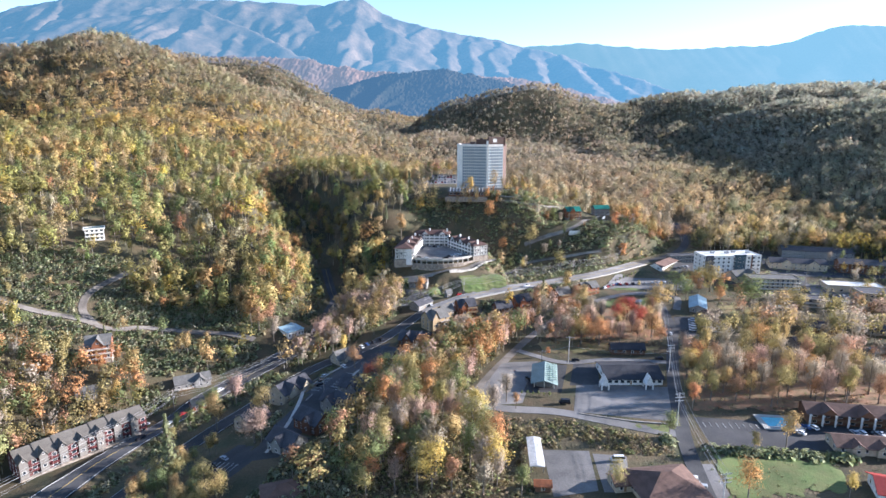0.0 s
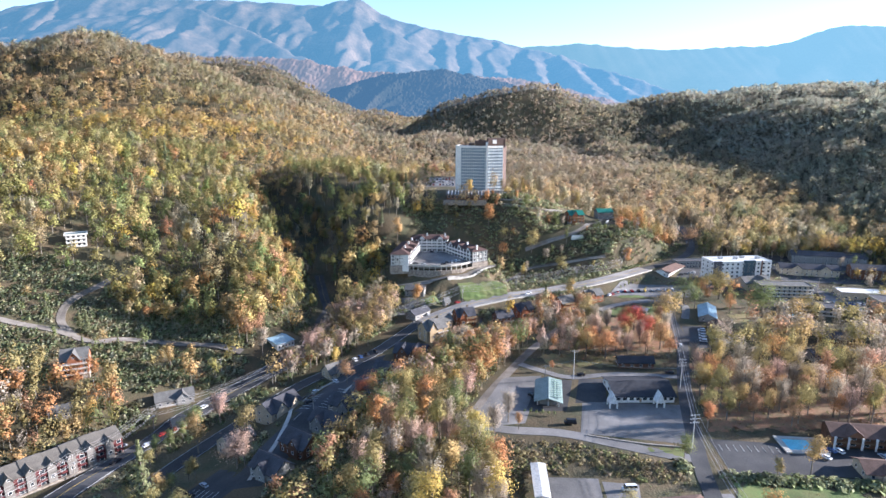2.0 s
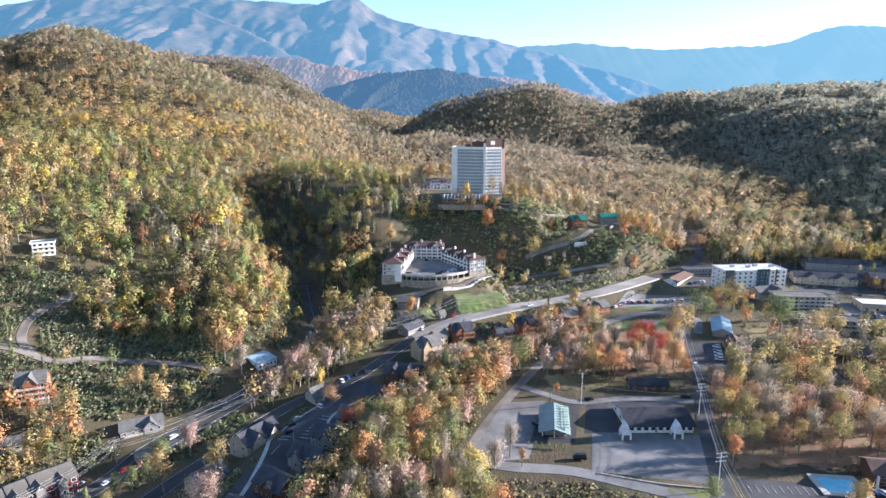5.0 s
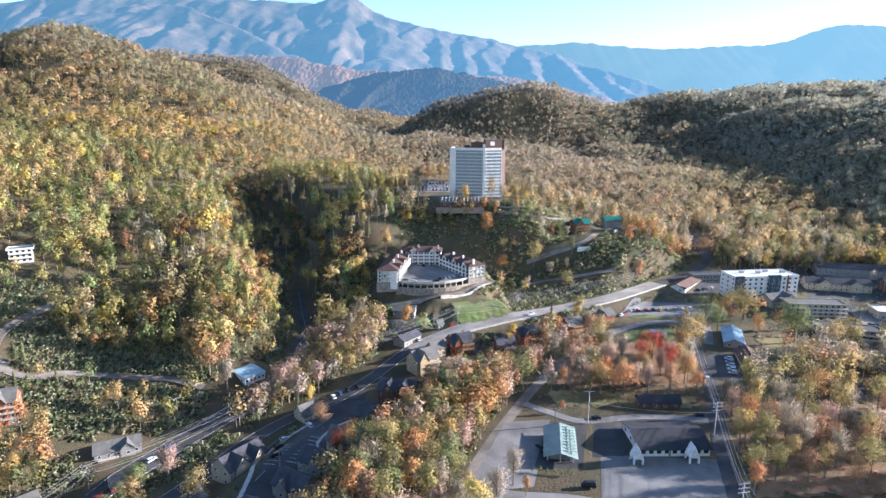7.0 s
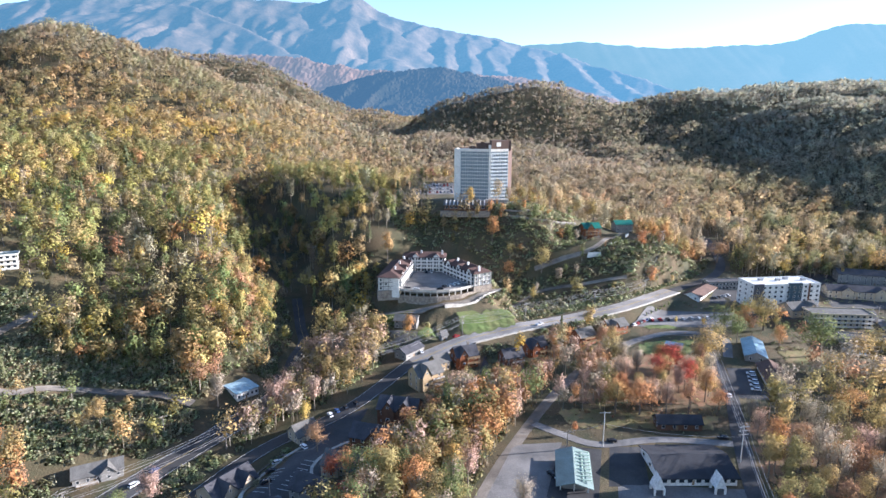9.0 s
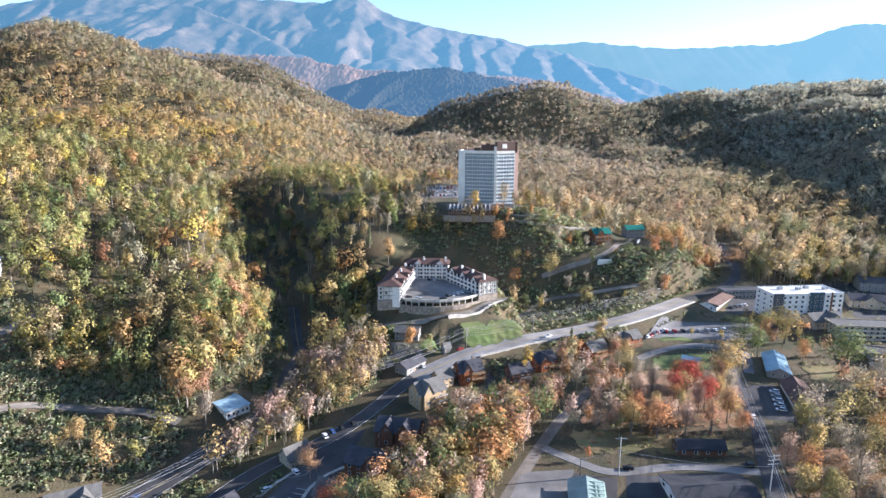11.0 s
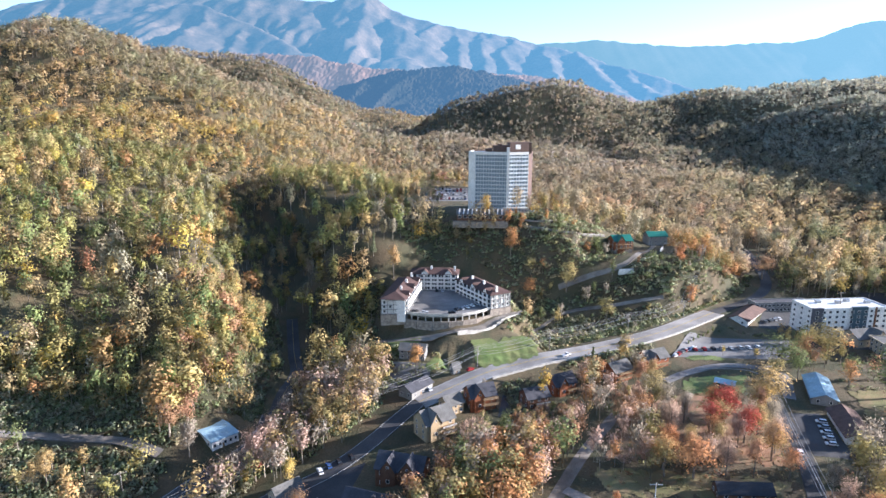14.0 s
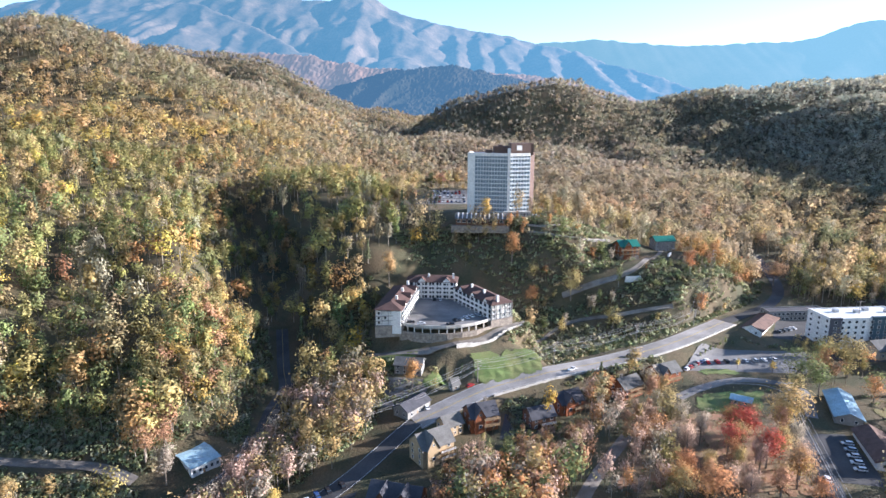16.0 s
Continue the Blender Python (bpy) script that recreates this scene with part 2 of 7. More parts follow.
# ---- mesh helpers ----
def bulk_mesh(name, verts, tris, mat, colours=None, normals=None):
    """A big triangle mesh straight from arrays."""
    me = bpy.data.meshes.new(name)
    me.vertices.add(len(verts))
    me.vertices.foreach_set("co", np.ascontiguousarray(verts, np.float32).ravel())
    me.loops.add(tris.size)
    me.loops.foreach_set("vertex_index", np.ascontiguousarray(tris, np.int32).ravel())
    me.polygons.add(len(tris))
    me.polygons.foreach_set("loop_start", np.arange(0, tris.size, 3, dtype=np.int32))
    me.update(calc_edges=True)
    me.materials.append(mat)
    if colours is not None:
        at = me.attributes.new("leaf_colour", "FLOAT_COLOR", "POINT")
        at.data.foreach_set("color", np.ascontiguousarray(np.c_[colours, np.ones(len(colours))], np.float32).ravel())
    if normals is not None:
        at = me.attributes.new("leaf_normal", "FLOAT_VECTOR", "POINT")
        at.data.foreach_set("vector", np.ascontiguousarray(normals, np.float32).ravel())
    return me


def sheet(name, X, Y, Z, mat, smooth=True):
    """A grid surface from equal 2-D arrays."""
    r, c = X.shape
    me = bpy.data.meshes.new(name)
    v = np.stack([X, Y, Z], -1).reshape(-1, 3)
    i = (np.arange(r - 1)[:, None] * c + np.arange(c - 1)).ravel()
    q = np.stack([i, i + 1, i + c + 1, i + c], -1)
    me.vertices.add(len(v))
    me.vertices.foreach_set("co", v.astype(np.float32).ravel())
    me.loops.add(q.size)
    me.loops.foreach_set("vertex_index", q.astype(np.int32).ravel())
    me.polygons.add(len(q))
    me.polygons.foreach_set("loop_start", np.arange(0, q.size, 4, dtype=np.int32))
    me.polygons.foreach_set("use_smooth", np.full(len(q), smooth))
    me.update(calc_edges=True)
    me.materials.append(mat)
    return me


def smooth_line(pts, step=4.0):
    """Catmull-Rom through (x, y) points, at about even steps."""
    p = [np.array(q[:2], float) for q in pts]
    p = [2 * p[0] - p[1]] + p + [2 * p[-1] - p[-2]]
    out = []
    for a, b, c, d in zip(p[:-3], p[1:-2], p[2:-1], p[3:]):
        n = max(2, int(np.hypot(*(c - b)) / step))
        for k in range(n):
            t = k / n
            out.append(0.5 * ((2 * b) + (c - a) * t + (2 * a - 5 * b + 4 * c - d) * t * t + (3 * b - a - 3 * c + d) * t ** 3))
    out.append(p[-2])
    return np.array(out)


def sideways(line):
    t = np.gradient(line, axis=0)
    t /= np.linalg.norm(t, axis=1)[:, None] + 1e-9
    return np.c_[t[:, 1], -t[:, 0]]


def surface(x, y):
    """The height of whichever is above: the land, or the ground sheet over it."""
    i, j = np.clip(np.searchsorted(gx, x) - 1, 0, len(gx) - 2), np.clip(np.searchsorted(gy, y) - 1, 0, len(gy) - 2)
    u, v = np.clip((x - gx[i]) / (gx[i + 1] - gx[i]), 0, 1), np.clip((y - gy[j]) / (gy[j + 1] - gy[j]), 0, 1)
    p, q, r, w = GZ[j, i], GZ[j, i + 1], GZ[j + 1, i + 1], GZ[j + 1, i]
    one = np.where(u >= v, p + u * (q - p) + v * (r - q), p + v * (w - p) + u * (r - w))
    two = np.where(u + v <= 1, p + u * (q - p) + v * (w - p), r + (1 - u) * (w - r) + (1 - v) * (q - r))
    return np.maximum(height(x, y), np.maximum(one, two))


def ribbon(name, pts, offsets, mat, lift=0.2, label="", smoothed=True):
    """A strip along a line on the ground, from cross offsets (to its right), and edges turned down."""
    line = smooth_line(pts) if smoothed else np.array([q[:2] for q in pts], float)
    side = sideways(line)
    mid = surface(line[:, 0], line[:, 1])
    cols_x, cols_y, cols_z = [], [], []
    offs = list(offsets)
    for k, o in enumerate([offs[0]] + offs + [offs[-1]]):
        q = line + side * o
        ground = surface(q[:, 0], q[:, 1])
        z = np.maximum(ground, 0.5 * (ground + mid)) + (lift if 0 < k <= len(offs) else -0.15)
        cols_x.append(q[:, 0]), cols_y.append(q[:, 1]), cols_z.append(z)
    ob = new(name, sheet(name, np.stack(cols_x, 1), np.stack(cols_y, 1), np.stack(cols_z, 1), mat, smooth=False))
    return tagged(ob, label or name.replace("_", " "), name.split("_")[-1], kind="structure")


def patch(name, corners, mat, lift=0.16, label="", step=3.0, ragged=False):
    """A piece of surfaced ground between four corners, given in turn."""
    a, b, c, d = [np.array(q, float) for q in corners]
    n = max(2, int(max(np.hypot(*(b - a)), np.hypot(*(c - d))) / step))
    m = max(2, int(max(np.hypot(*(d - a)), np.hypot(*(c - b))) / step))
    u, v = np.meshgrid(np.linspace(0, 1, n + 1), np.linspace(0, 1, m + 1))
    X = (a[0] * (1 - u) + b[0] * u) * (1 - v) + (d[0] * (1 - u) + c[0] * u) * v
    Y = (a[1] * (1 - u) + b[1] * u) * (1 - v) + (d[1] * (1 - u) + c[1] * u) * v
    Z = surface(X, Y) + lift
    edge = (u < 1e-6) | (u > 1 - 1e-6) | (v < 1e-6) | (v > 1 - 1e-6)
    me = sheet(name, X, Y, np.where(edge, Z - 0.1, Z), mat)
    if ragged:  # the border wanders in and out
        inner = np.minimum(np.minimum(u, 1 - u) * n, np.minimum(v, 1 - v) * m) * step
        hole = (inner + 2.2 * wavy(X, Y, 14, 8) + 1.2 * wavy(X, Y, 5, 9) < 2.0)[:-1, :-1].ravel()
        bm = bmesh.new()
        bm.from_mesh(me)
        bm.faces.ensure_lookup_table()
        bmesh.ops.delete(bm, geom=[f for f in bm.faces if hole[f.index]], context="FACES")
        bm.to_mesh(me)
        bm.free()
    ob = new(name, me)
    return tagged(ob, label or name.replace("_", " "), name.split("_")[-1], kind="structure")


def part(name, me, mat, parent, label="", at=None):
    """Links a mesh (or bmesh) as one mesh object under a thing or a part."""
    if isinstance(me, bmesh.types.BMesh):
        data = bpy.data.meshes.new(name)
        me.to_mesh(data)
        me.free()
        me = data
    if mat and not me.materials:
        me.materials.append(mat)
    ob = new(name, me)
    ob.parent = parent
    if at is not None:
        ob.matrix_basis = at
    return tagged(ob, label) if label else ob


def thing(name, m, label, category, group=""):
    ob = new(name)
    ob.matrix_world = m
    ob.empty_display_size = 1
    return tagged(ob, label, category, group)


def stretched(start, end, count, growth):
    """Steps that grow from start to end."""
    f = np.linspace(0, 1, count)
    return start + (end - start) * (np.exp(growth * f) - 1) / (math.exp(growth) - 1)


# ---- the ground, one sheet ----
gx = np.r_[stretched(-900, -3400, 30, 3.0)[::-1], np.arange(-891, -340, 9.0), np.arange(-340, 341, 5.0), np.arange(349, 900, 9.0), stretched(900, 3400, 30, 3.0)]
gy = np.r_[np.linspace(-500, 150, 14)[:-1], np.arange(150, 720, 5.0), np.arange(720, 1500, 9.0), stretched(1504, 3300, 60, 1.6)]
GX, GY = np.meshgrid(gx, gy)
GZ = height(GX, GY)
ground = new("ground", sheet("ground", GX, GY, GZ, LITTER))
tagged(ground, "hilly ground covered with brown leaves and grass", "ground", kind="structure")


# ---- the far mountains ----
def folded(x, size, seed):
    """Ridged noise in one direction: sharp crests, round troughs, 0 to 1."""
    r, out, total = np.random.RandomState(seed), 0.0, 0.0
    for k in range(2):
        s, a = size * (0.43 ** k) * r.uniform(0.85, 1.15), 0.5 ** k
        out, total = out + a * (1 - np.abs(np.sin(x * math.pi / s + r.uniform(0, 6)))), total + a
    return out / total


def range_height(X, Y, crest_y, front_y, skyline, spur, seed, depth):
    sx, sz = np.array(skyline).T
    top = np.interp(X, sx, sz) + 5 * wavy(X, X * 0, 90, seed)
    s = np.clip((Y - front_y) / (crest_y - front_y), 0, 1)
    lean = X + 0.35 * (crest_y - Y) + 150 * wavy(X, Y, 900, seed + 1) + 45 * wavy(X, Y, 330, seed + 5)
    fold = folded(lean, spur, seed + 2)
    cut = 0.6 + 0.4 * wavy(X, Y, 800, seed + 3)
    back = np.clip((Y - crest_y) / 500, 0, 1)
    slope = s ** (1.1 + 0.35 * wavy(X, Y, 1100, seed + 4))
    return 130 + (top - 130) * slope * (1 - back * 0.7) + depth * cut * (fold - 0.5) * 4 * s * (1 - s) * ease(0, 0.3, s) + 5 * wavy(X, Y, 240, seed + 6) * s * (1 - s) * 4


CREST = [(-3900, 4450, 700), (-3139, 4450, 869), (-3013, 4450, 913), (-2832, 4450, 941), (-2333, 4450, 1005), (-1830, 4450, 967), (-1364, 4450, 959), (-1133, 4450, 943), (-1017, 4450, 925), (-843, 4450, 924),
         (-707, 4450, 949), (-571, 4450, 963), (-438, 4450, 880), (-284, 4450, 825), (-141, 4450, 780), (64, 4450, 751), (375, 4450, 695), (551, 4450, 654), (881, 4250, 544), (1067, 4100, 460), (1290, 3900, 378), (1443, 3800, 314)]
SPURS = [  # crest lines that run down towards the valley
    [(-571, 4450, 963), (-491, 4300, 830), (-405, 4180, 748), (-311, 4050, 688), (-330, 3800, 520)],
    [(-139, 4400, 773), (-203, 4200, 674), (-225, 3950, 533), (-198, 3700, 423), (-160, 3500, 330)],
    [(6, 4430, 755), (17, 4150, 605), (51, 3850, 448), (90, 3600, 340)],
    [(190, 4430, 725), (170, 4180, 600), (205, 3850, 430)],
    [(390, 4400, 685), (322, 4100, 547), (349, 3900, 438), (402, 3750, 385), (440, 3500, 300)],
    [(615, 4350, 627), (577, 4150, 552), (608, 3800, 389), (650, 3550, 300)],
    [(811, 4280, 576), (839, 4050, 501), (874, 3800, 388), (900, 3600, 310)],
    [(1067, 4100, 460), (1080, 3850, 370), (1120, 3650, 300)],
    [(-2400, 3900, 745), (-2050, 3900, 768), (-1809, 3900, 780), (-1635, 3900, 811), (-1446, 3850, 789), (-1185, 3700, 672), (-987, 3560, 583), (-816, 3420, 494), (-672, 3300, 436), (-540, 3150, 370)],
    [(-1635, 3900, 811), (-1621, 3700, 694), (-1646, 3500, 577), (-1670, 3250, 460)],
    [(-1446, 3850, 789), (-1406, 3650, 686), (-1438, 3450, 584), (-1452, 3300, 496), (-1430, 3100, 400)],
    [(-1185, 3700, 672), (-1169, 3500, 576), (-1181, 3350, 487), (-1150, 3150, 400)],
    [(-2027, 4450, 953), (-2065, 4200, 824), (-2077, 4000, 725), (-2132, 3900, 690), (-2200, 3600, 560)],
    [(-2650, 4450, 977), (-2589, 4150, 817), (-2545, 3900, 679), (-2560, 3600, 540)],
    [(-1287, 4450, 951), (-1308, 4250, 813), (-1197, 4050, 697), (-1100, 3850, 590)],
    [(-1080, 4450, 935), (-1020, 4250, 795), (-930, 4000, 640), (-860, 3800, 530)],
    [(-3013, 4450, 913), (-2960, 4200, 780), (-2900, 3900, 640)],
]


def spur_land(X, Y):
    """Sharp crests whose flanks fall away evenly, cut by small gullies."""
    wx_, wy_ = X + 16 * wavy(X, Y, 260, 21) + 8 * wavy(X, Y, 90, 22), Y + 30 * wavy(X, Y, 300, 23)
    out = np.full(X.shape, 210.0)
    for pts, fall in [(CREST, 0.62)] + [(q, 0.52) for q in SPURS]:
        d, z = line_near(wx_, wy_, pts)
        out = np.maximum(out, z - d * fall * (1 + 0.06 * wavy(X + 0.3 * Y, 0.3 * Y, 260, 24) + 0.05 * wavy(X + 0.2 * Y, 0.4 * Y, 80, 29)))
    return out + 3 * wavy(X, Y, 120, 25) + 2 * wavy(X, Y, 50, 26)


mx, my = np.meshgrid(np.linspace(-3800, 2000, 400), np.linspace(2950, 4560, 120))
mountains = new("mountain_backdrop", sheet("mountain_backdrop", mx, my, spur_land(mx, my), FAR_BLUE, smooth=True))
tagged(mountains, "hazy blue mountain range with bare wooded spurs", "mountains", kind="structure")
FAR_SKYLINE = [(-200, 600), (320, 640), (650, 680), (897, 690), (1040, 706), (1226, 686), (1640, 657), (1965, 665), (2168, 680), (2452, 683), (2651, 718), (2843, 791), (2998, 829), (3111, 832), (3900, 800)]
bx_, by_ = np.meshgrid(np.linspace(-200, 3900, 240), np.linspace(3900, 4740, 40))
bz_ = 210 + (np.interp(bx_, *np.array(FAR_SKYLINE).T) + 4 * wavy(bx_, 0 * bx_, 70, 27) - 210) * np.clip((by_ - 3800) / 900, 0, 1) + 18 * wavy(bx_ - 0.5 * by_, by_, 420, 28) * np.clip((4700 - by_) / 300, 0, 1)
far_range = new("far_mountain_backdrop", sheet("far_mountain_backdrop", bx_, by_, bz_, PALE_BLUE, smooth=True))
tagged(far_range, "farthest pale blue mountain ridge in haze", "mountains", kind="structure")
crown_rng = np.random.RandomState(6)
wx, wy = np.meshgrid(np.linspace(-1000, 1000, 300), np.linspace(2250, 2750, 66))
HILL_BEHIND = [(-1100, 110), (-660, 125), (-540, 225), (-468, 268), (-375, 296), (-252, 326), (-121, 340), (3, 348), (109, 332), (173, 312), (316, 284), (430, 254), (700, 180), (1300, 120)]
wz = range_height(wx, wy, 2650, 2280, HILL_BEHIND, 300, 41, 34) + crown_rng.uniform(-5, 5, wx.shape)
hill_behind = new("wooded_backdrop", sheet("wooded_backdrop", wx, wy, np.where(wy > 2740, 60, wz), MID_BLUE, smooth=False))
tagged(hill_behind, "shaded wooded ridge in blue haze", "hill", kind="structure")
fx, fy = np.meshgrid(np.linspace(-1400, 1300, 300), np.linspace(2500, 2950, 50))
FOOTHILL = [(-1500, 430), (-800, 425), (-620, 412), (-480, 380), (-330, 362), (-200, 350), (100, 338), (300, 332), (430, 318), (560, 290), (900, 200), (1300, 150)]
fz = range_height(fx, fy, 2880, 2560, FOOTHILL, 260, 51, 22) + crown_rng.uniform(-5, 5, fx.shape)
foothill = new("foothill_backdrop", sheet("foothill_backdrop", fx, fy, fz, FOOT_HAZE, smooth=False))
tagged(foothill, "hazy pinkish-brown wooded foothills", "hill", kind="structure")



# ---- trees ----
OLIVE, GREEN, YELLOW, OCHRE, ORANGE, RED, BROWN, PINE, GREY = ((0.36, 0.324, 0.163), (0.204, 0.24, 0.123), (0.6, 0.444, 0.163), (0.504, 0.372, 0.218), (0.552, 0.336, 0.19),
                                                              (0.432, 0.204, 0.149), (0.38, 0.3, 0.2), (0.108, 0.138, 0.095), (0.41, 0.37, 0.3))
PALETTE = np.array([OLIVE, GREEN, YELLOW, OCHRE, ORANGE, RED, BROWN, PINE, GREY])


def unit_dirs(rng, n, up=0.0):
    d = rng.normal(size=(n, 3))
    d[:, 2] += up
    return d / np.linalg.norm(d, axis=1)[:, None]


def leaf_triangles(rng, centre, normal, size, jitter=0.33):
    """One ragged triangle about each centre, roughly square to its normal; gives corners and normals."""
    n = len(centre)
    normal = normal / (np.linalg.norm(normal, axis=1)[:, None] + 1e-9)
    shade = normal + np.array([0, 0, 0.15]) + jitter * rng.normal(size=(n, 3))
    shade = np.repeat(shade / np.linalg.norm(shade, axis=1)[:, None], 3, 0)
    normal = normal + 0.3 * rng.normal(size=(n, 3))
    normal /= np.linalg.norm(normal, axis=1)[:, None]
    side = np.cross(normal, unit_dirs(rng, n))
    side /= np.linalg.norm(side, axis=1)[:, None] + 1e-9
    other = np.cross(normal, side)
    tri = []
    for k in range(3):
        a = 2.094 * k + rng.uniform(-0.4, 0.4, n)
        s = (size * rng.uniform(0.6, 1.3, n))[:, None]
        tri.append(centre + s * (np.cos(a)[:, None] * side + np.sin(a)[:, None] * other))
    return np.stack(tri, 1).reshape(-1, 3), shade


def crown(rng, n, leaf, kind, jitter=0.42):
    """Leaf clumps of a tree one unit high, as loose triangles."""
    if kind == "pine":
        z = 0.2 + 0.8 * rng.uniform(0, 1, n) ** 1.3
        a, r = rng.uniform(0, 6.283, n), 0.2 * (1.02 - z) * rng.uniform(0.35, 1.15, n) + 0.01
        r *= 0.75 + 0.4 * np.sin(z * 45)
        c = np.c_[r * np.cos(a), r * np.sin(a), z]
        return leaf_triangles(rng, c, np.c_[np.cos(a), np.sin(a), 0.6 + 0 * a], np.full(n, leaf))
    if kind == "bare":
        m = max(8, n // 2)
        a, z0 = rng.uniform(0, 6.283, m), rng.uniform(0.3, 0.8, m)
        ln, lift = rng.uniform(0.12, 0.3, m), rng.uniform(0.7, 2.2, m)
        d = np.c_[np.cos(a), np.sin(a), lift]
        d /= np.linalg.norm(d, axis=1)[:, None]
        r0 = rng.uniform(0, 0.1, m)[:, None]
        p = np.c_[np.cos(a), np.sin(a), 0 * a] * r0 + np.c_[0 * a, 0 * a, z0]
        w = np.cross(d, unit_dirs(rng, m)) * leaf * 0.17
        twigs = np.stack([p - w, p + w, p + d * ln[:, None]], 1).reshape(-1, 3)
        tip = p + d * (ln * rng.uniform(0.35, 1.0, m))[:, None] + 0.022 * rng.normal(size=(m, 3))
        buds, shade = leaf_triangles(rng, tip, d * np.array([1, 1, 0.5]), leaf * rng.uniform(0.6, 1.15, m))
        return np.r_[twigs, buds], np.r_[np.repeat(d * np.array([1, 1, 0.4]) + 1e-3, 3, 0), shade]
    k = 14 if kind == "round" else 10
    wide = 0.21 if kind == "round" else 0.12
    a, f = rng.uniform(0, 6.283, k), (np.arange(k) + rng.uniform(0.1, 0.9, k)) / k
    low = 0.4 if kind == "round" else 0.42
    zc = low + (0.9 - low) * f
    rc = wide * np.sqrt(np.clip(1 - (1.55 * f - 0.65) ** 2, 0.05, 1)) * rng.uniform(0.35, 1.1, k)
    c = np.c_[rc * np.cos(a), rc * np.sin(a), zc]
    rb = (0.1 if kind == "round" else 0.078) * rng.uniform(0.65, 1.3, k)
    stray = rng.uniform(size=n) < 0.55  # leaves between the clumps
    pick = rng.choice(k, n, p=rb ** 2 / (rb ** 2).sum())
    d = unit_dirs(rng, n, 0.3)
    rb = np.where(stray, 1.9 * rb[pick], rb[pick])
    p = c[pick] + d * (rb * rng.uniform(0.2, 1.0, n) ** 0.6 * rng.uniform(0.85, 1.3, n))[:, None] * np.array([1, 1, 0.9])
    whole = (p - np.array([0, 0, 0.56])) / np.array([wide + 0.08, wide + 0.08, 0.38])
    return leaf_triangles(rng, p, 0.22 * d + whole, leaf * rng.uniform(0.55, 1.25, n), jitter)


def trunk_tris(top=0.62, r=0.013, sides=3):
    v = [(r * math.cos(6.283 * k / sides), r * math.sin(6.283 * k / sides), -0.05) for k in range(sides)] + [(0, 0, top)]
    return np.array([v[i] for k in range(sides) for i in (k, (k + 1) % sides, sides)], float)


def woods(name, label, pos, tall, kinds, colours, n, leaf, seed, trunks=True, jitter=0.42, broad=1.0, mat=None):
    """Many trees as one mesh. kinds: 0 round, 1 narrow, 2 bare, 3 pine."""
    rng = np.random.RandomState(seed)
    vs, cs, ns = [], [], []
    for kind, word in enumerate(("round", "narrow", "bare", "pine")):
        for variant in range(4):
            sel = np.where((kinds == kind) & (np.arange(len(pos)) % 4 == variant))[0]
            leaves, shade = crown(rng, n, leaf, word, jitter)
            wood = trunk_tris(0.92 if kind == 2 else 0.66) if trunks else np.zeros((0, 3))
            if not len(sel):
                continue
            proto = np.r_[leaves, wood]
            shade = np.r_[shade, wood * np.array([1, 1, 0]) + np.array([0.004, 0, 0])]
            ang, s = rng.uniform(0, 6.283, len(sel)), tall[sel]
            wide = broad * s * rng.uniform(0.85, 1.25, len(sel))
            ca, sa = np.cos(ang)[:, None], np.sin(ang)[:, None]
            X = (proto[None, :, 0] * ca - proto[None, :, 1] * sa) * wide[:, None] + pos[sel, 0][:, None]
            Y = (proto[None, :, 0] * sa + proto[None, :, 1] * ca) * wide[:, None] + pos[sel, 1][:, None]
            Z = proto[None, :, 2] * s[:, None] + pos[sel, 2][:, None]
            vs.append(np.stack([X, Y, Z], -1).reshape(-1, 3))
            ns.append(np.stack([shade[None, :, 0] * ca - shade[None, :, 1] * sa, shade[None, :, 0] * sa + shade[None, :, 1] * ca, np.repeat(shade[None, :, 2], len(sel), 0)], -1).reshape(-1, 3))
            col = np.repeat(colours[sel][:, None, :], len(proto), 1)
            other = np.repeat(rng.uniform(size=(len(sel), len(proto) // 3)) < 0.07, 3, 1)
            tint = np.roll(colours[sel], 1, 0)[:, None, :] * 0.3 + col * 0.7
            col[:, :other.shape[1]] = np.where(other[..., None], tint[:, :other.shape[1]], col[:, :other.shape[1]])
            col[:, len(leaves):] = (0.44, 0.39, 0.33)
            cs.append(col.reshape(-1, 3))
    v, c = np.concatenate(vs), np.concatenate(cs)
    ob = new(name, bulk_mesh(name, v, np.arange(len(v)).reshape(-1, 3), mat or FOLIAGE, c, np.concatenate(ns)))
    return tagged(ob, label, "forest", kind="stuff")


def inside(x, y, poly):
    hit = np.zeros(np.shape(x), bool)
    for (ax, ay), (bx, by) in zip(poly, poly[1:] + poly[:1]):
        hit ^= ((ay > y) != (by > y)) & (x < (bx - ax) * (y - ay) / (by - ay + 1e-12) + ax)
    return hit


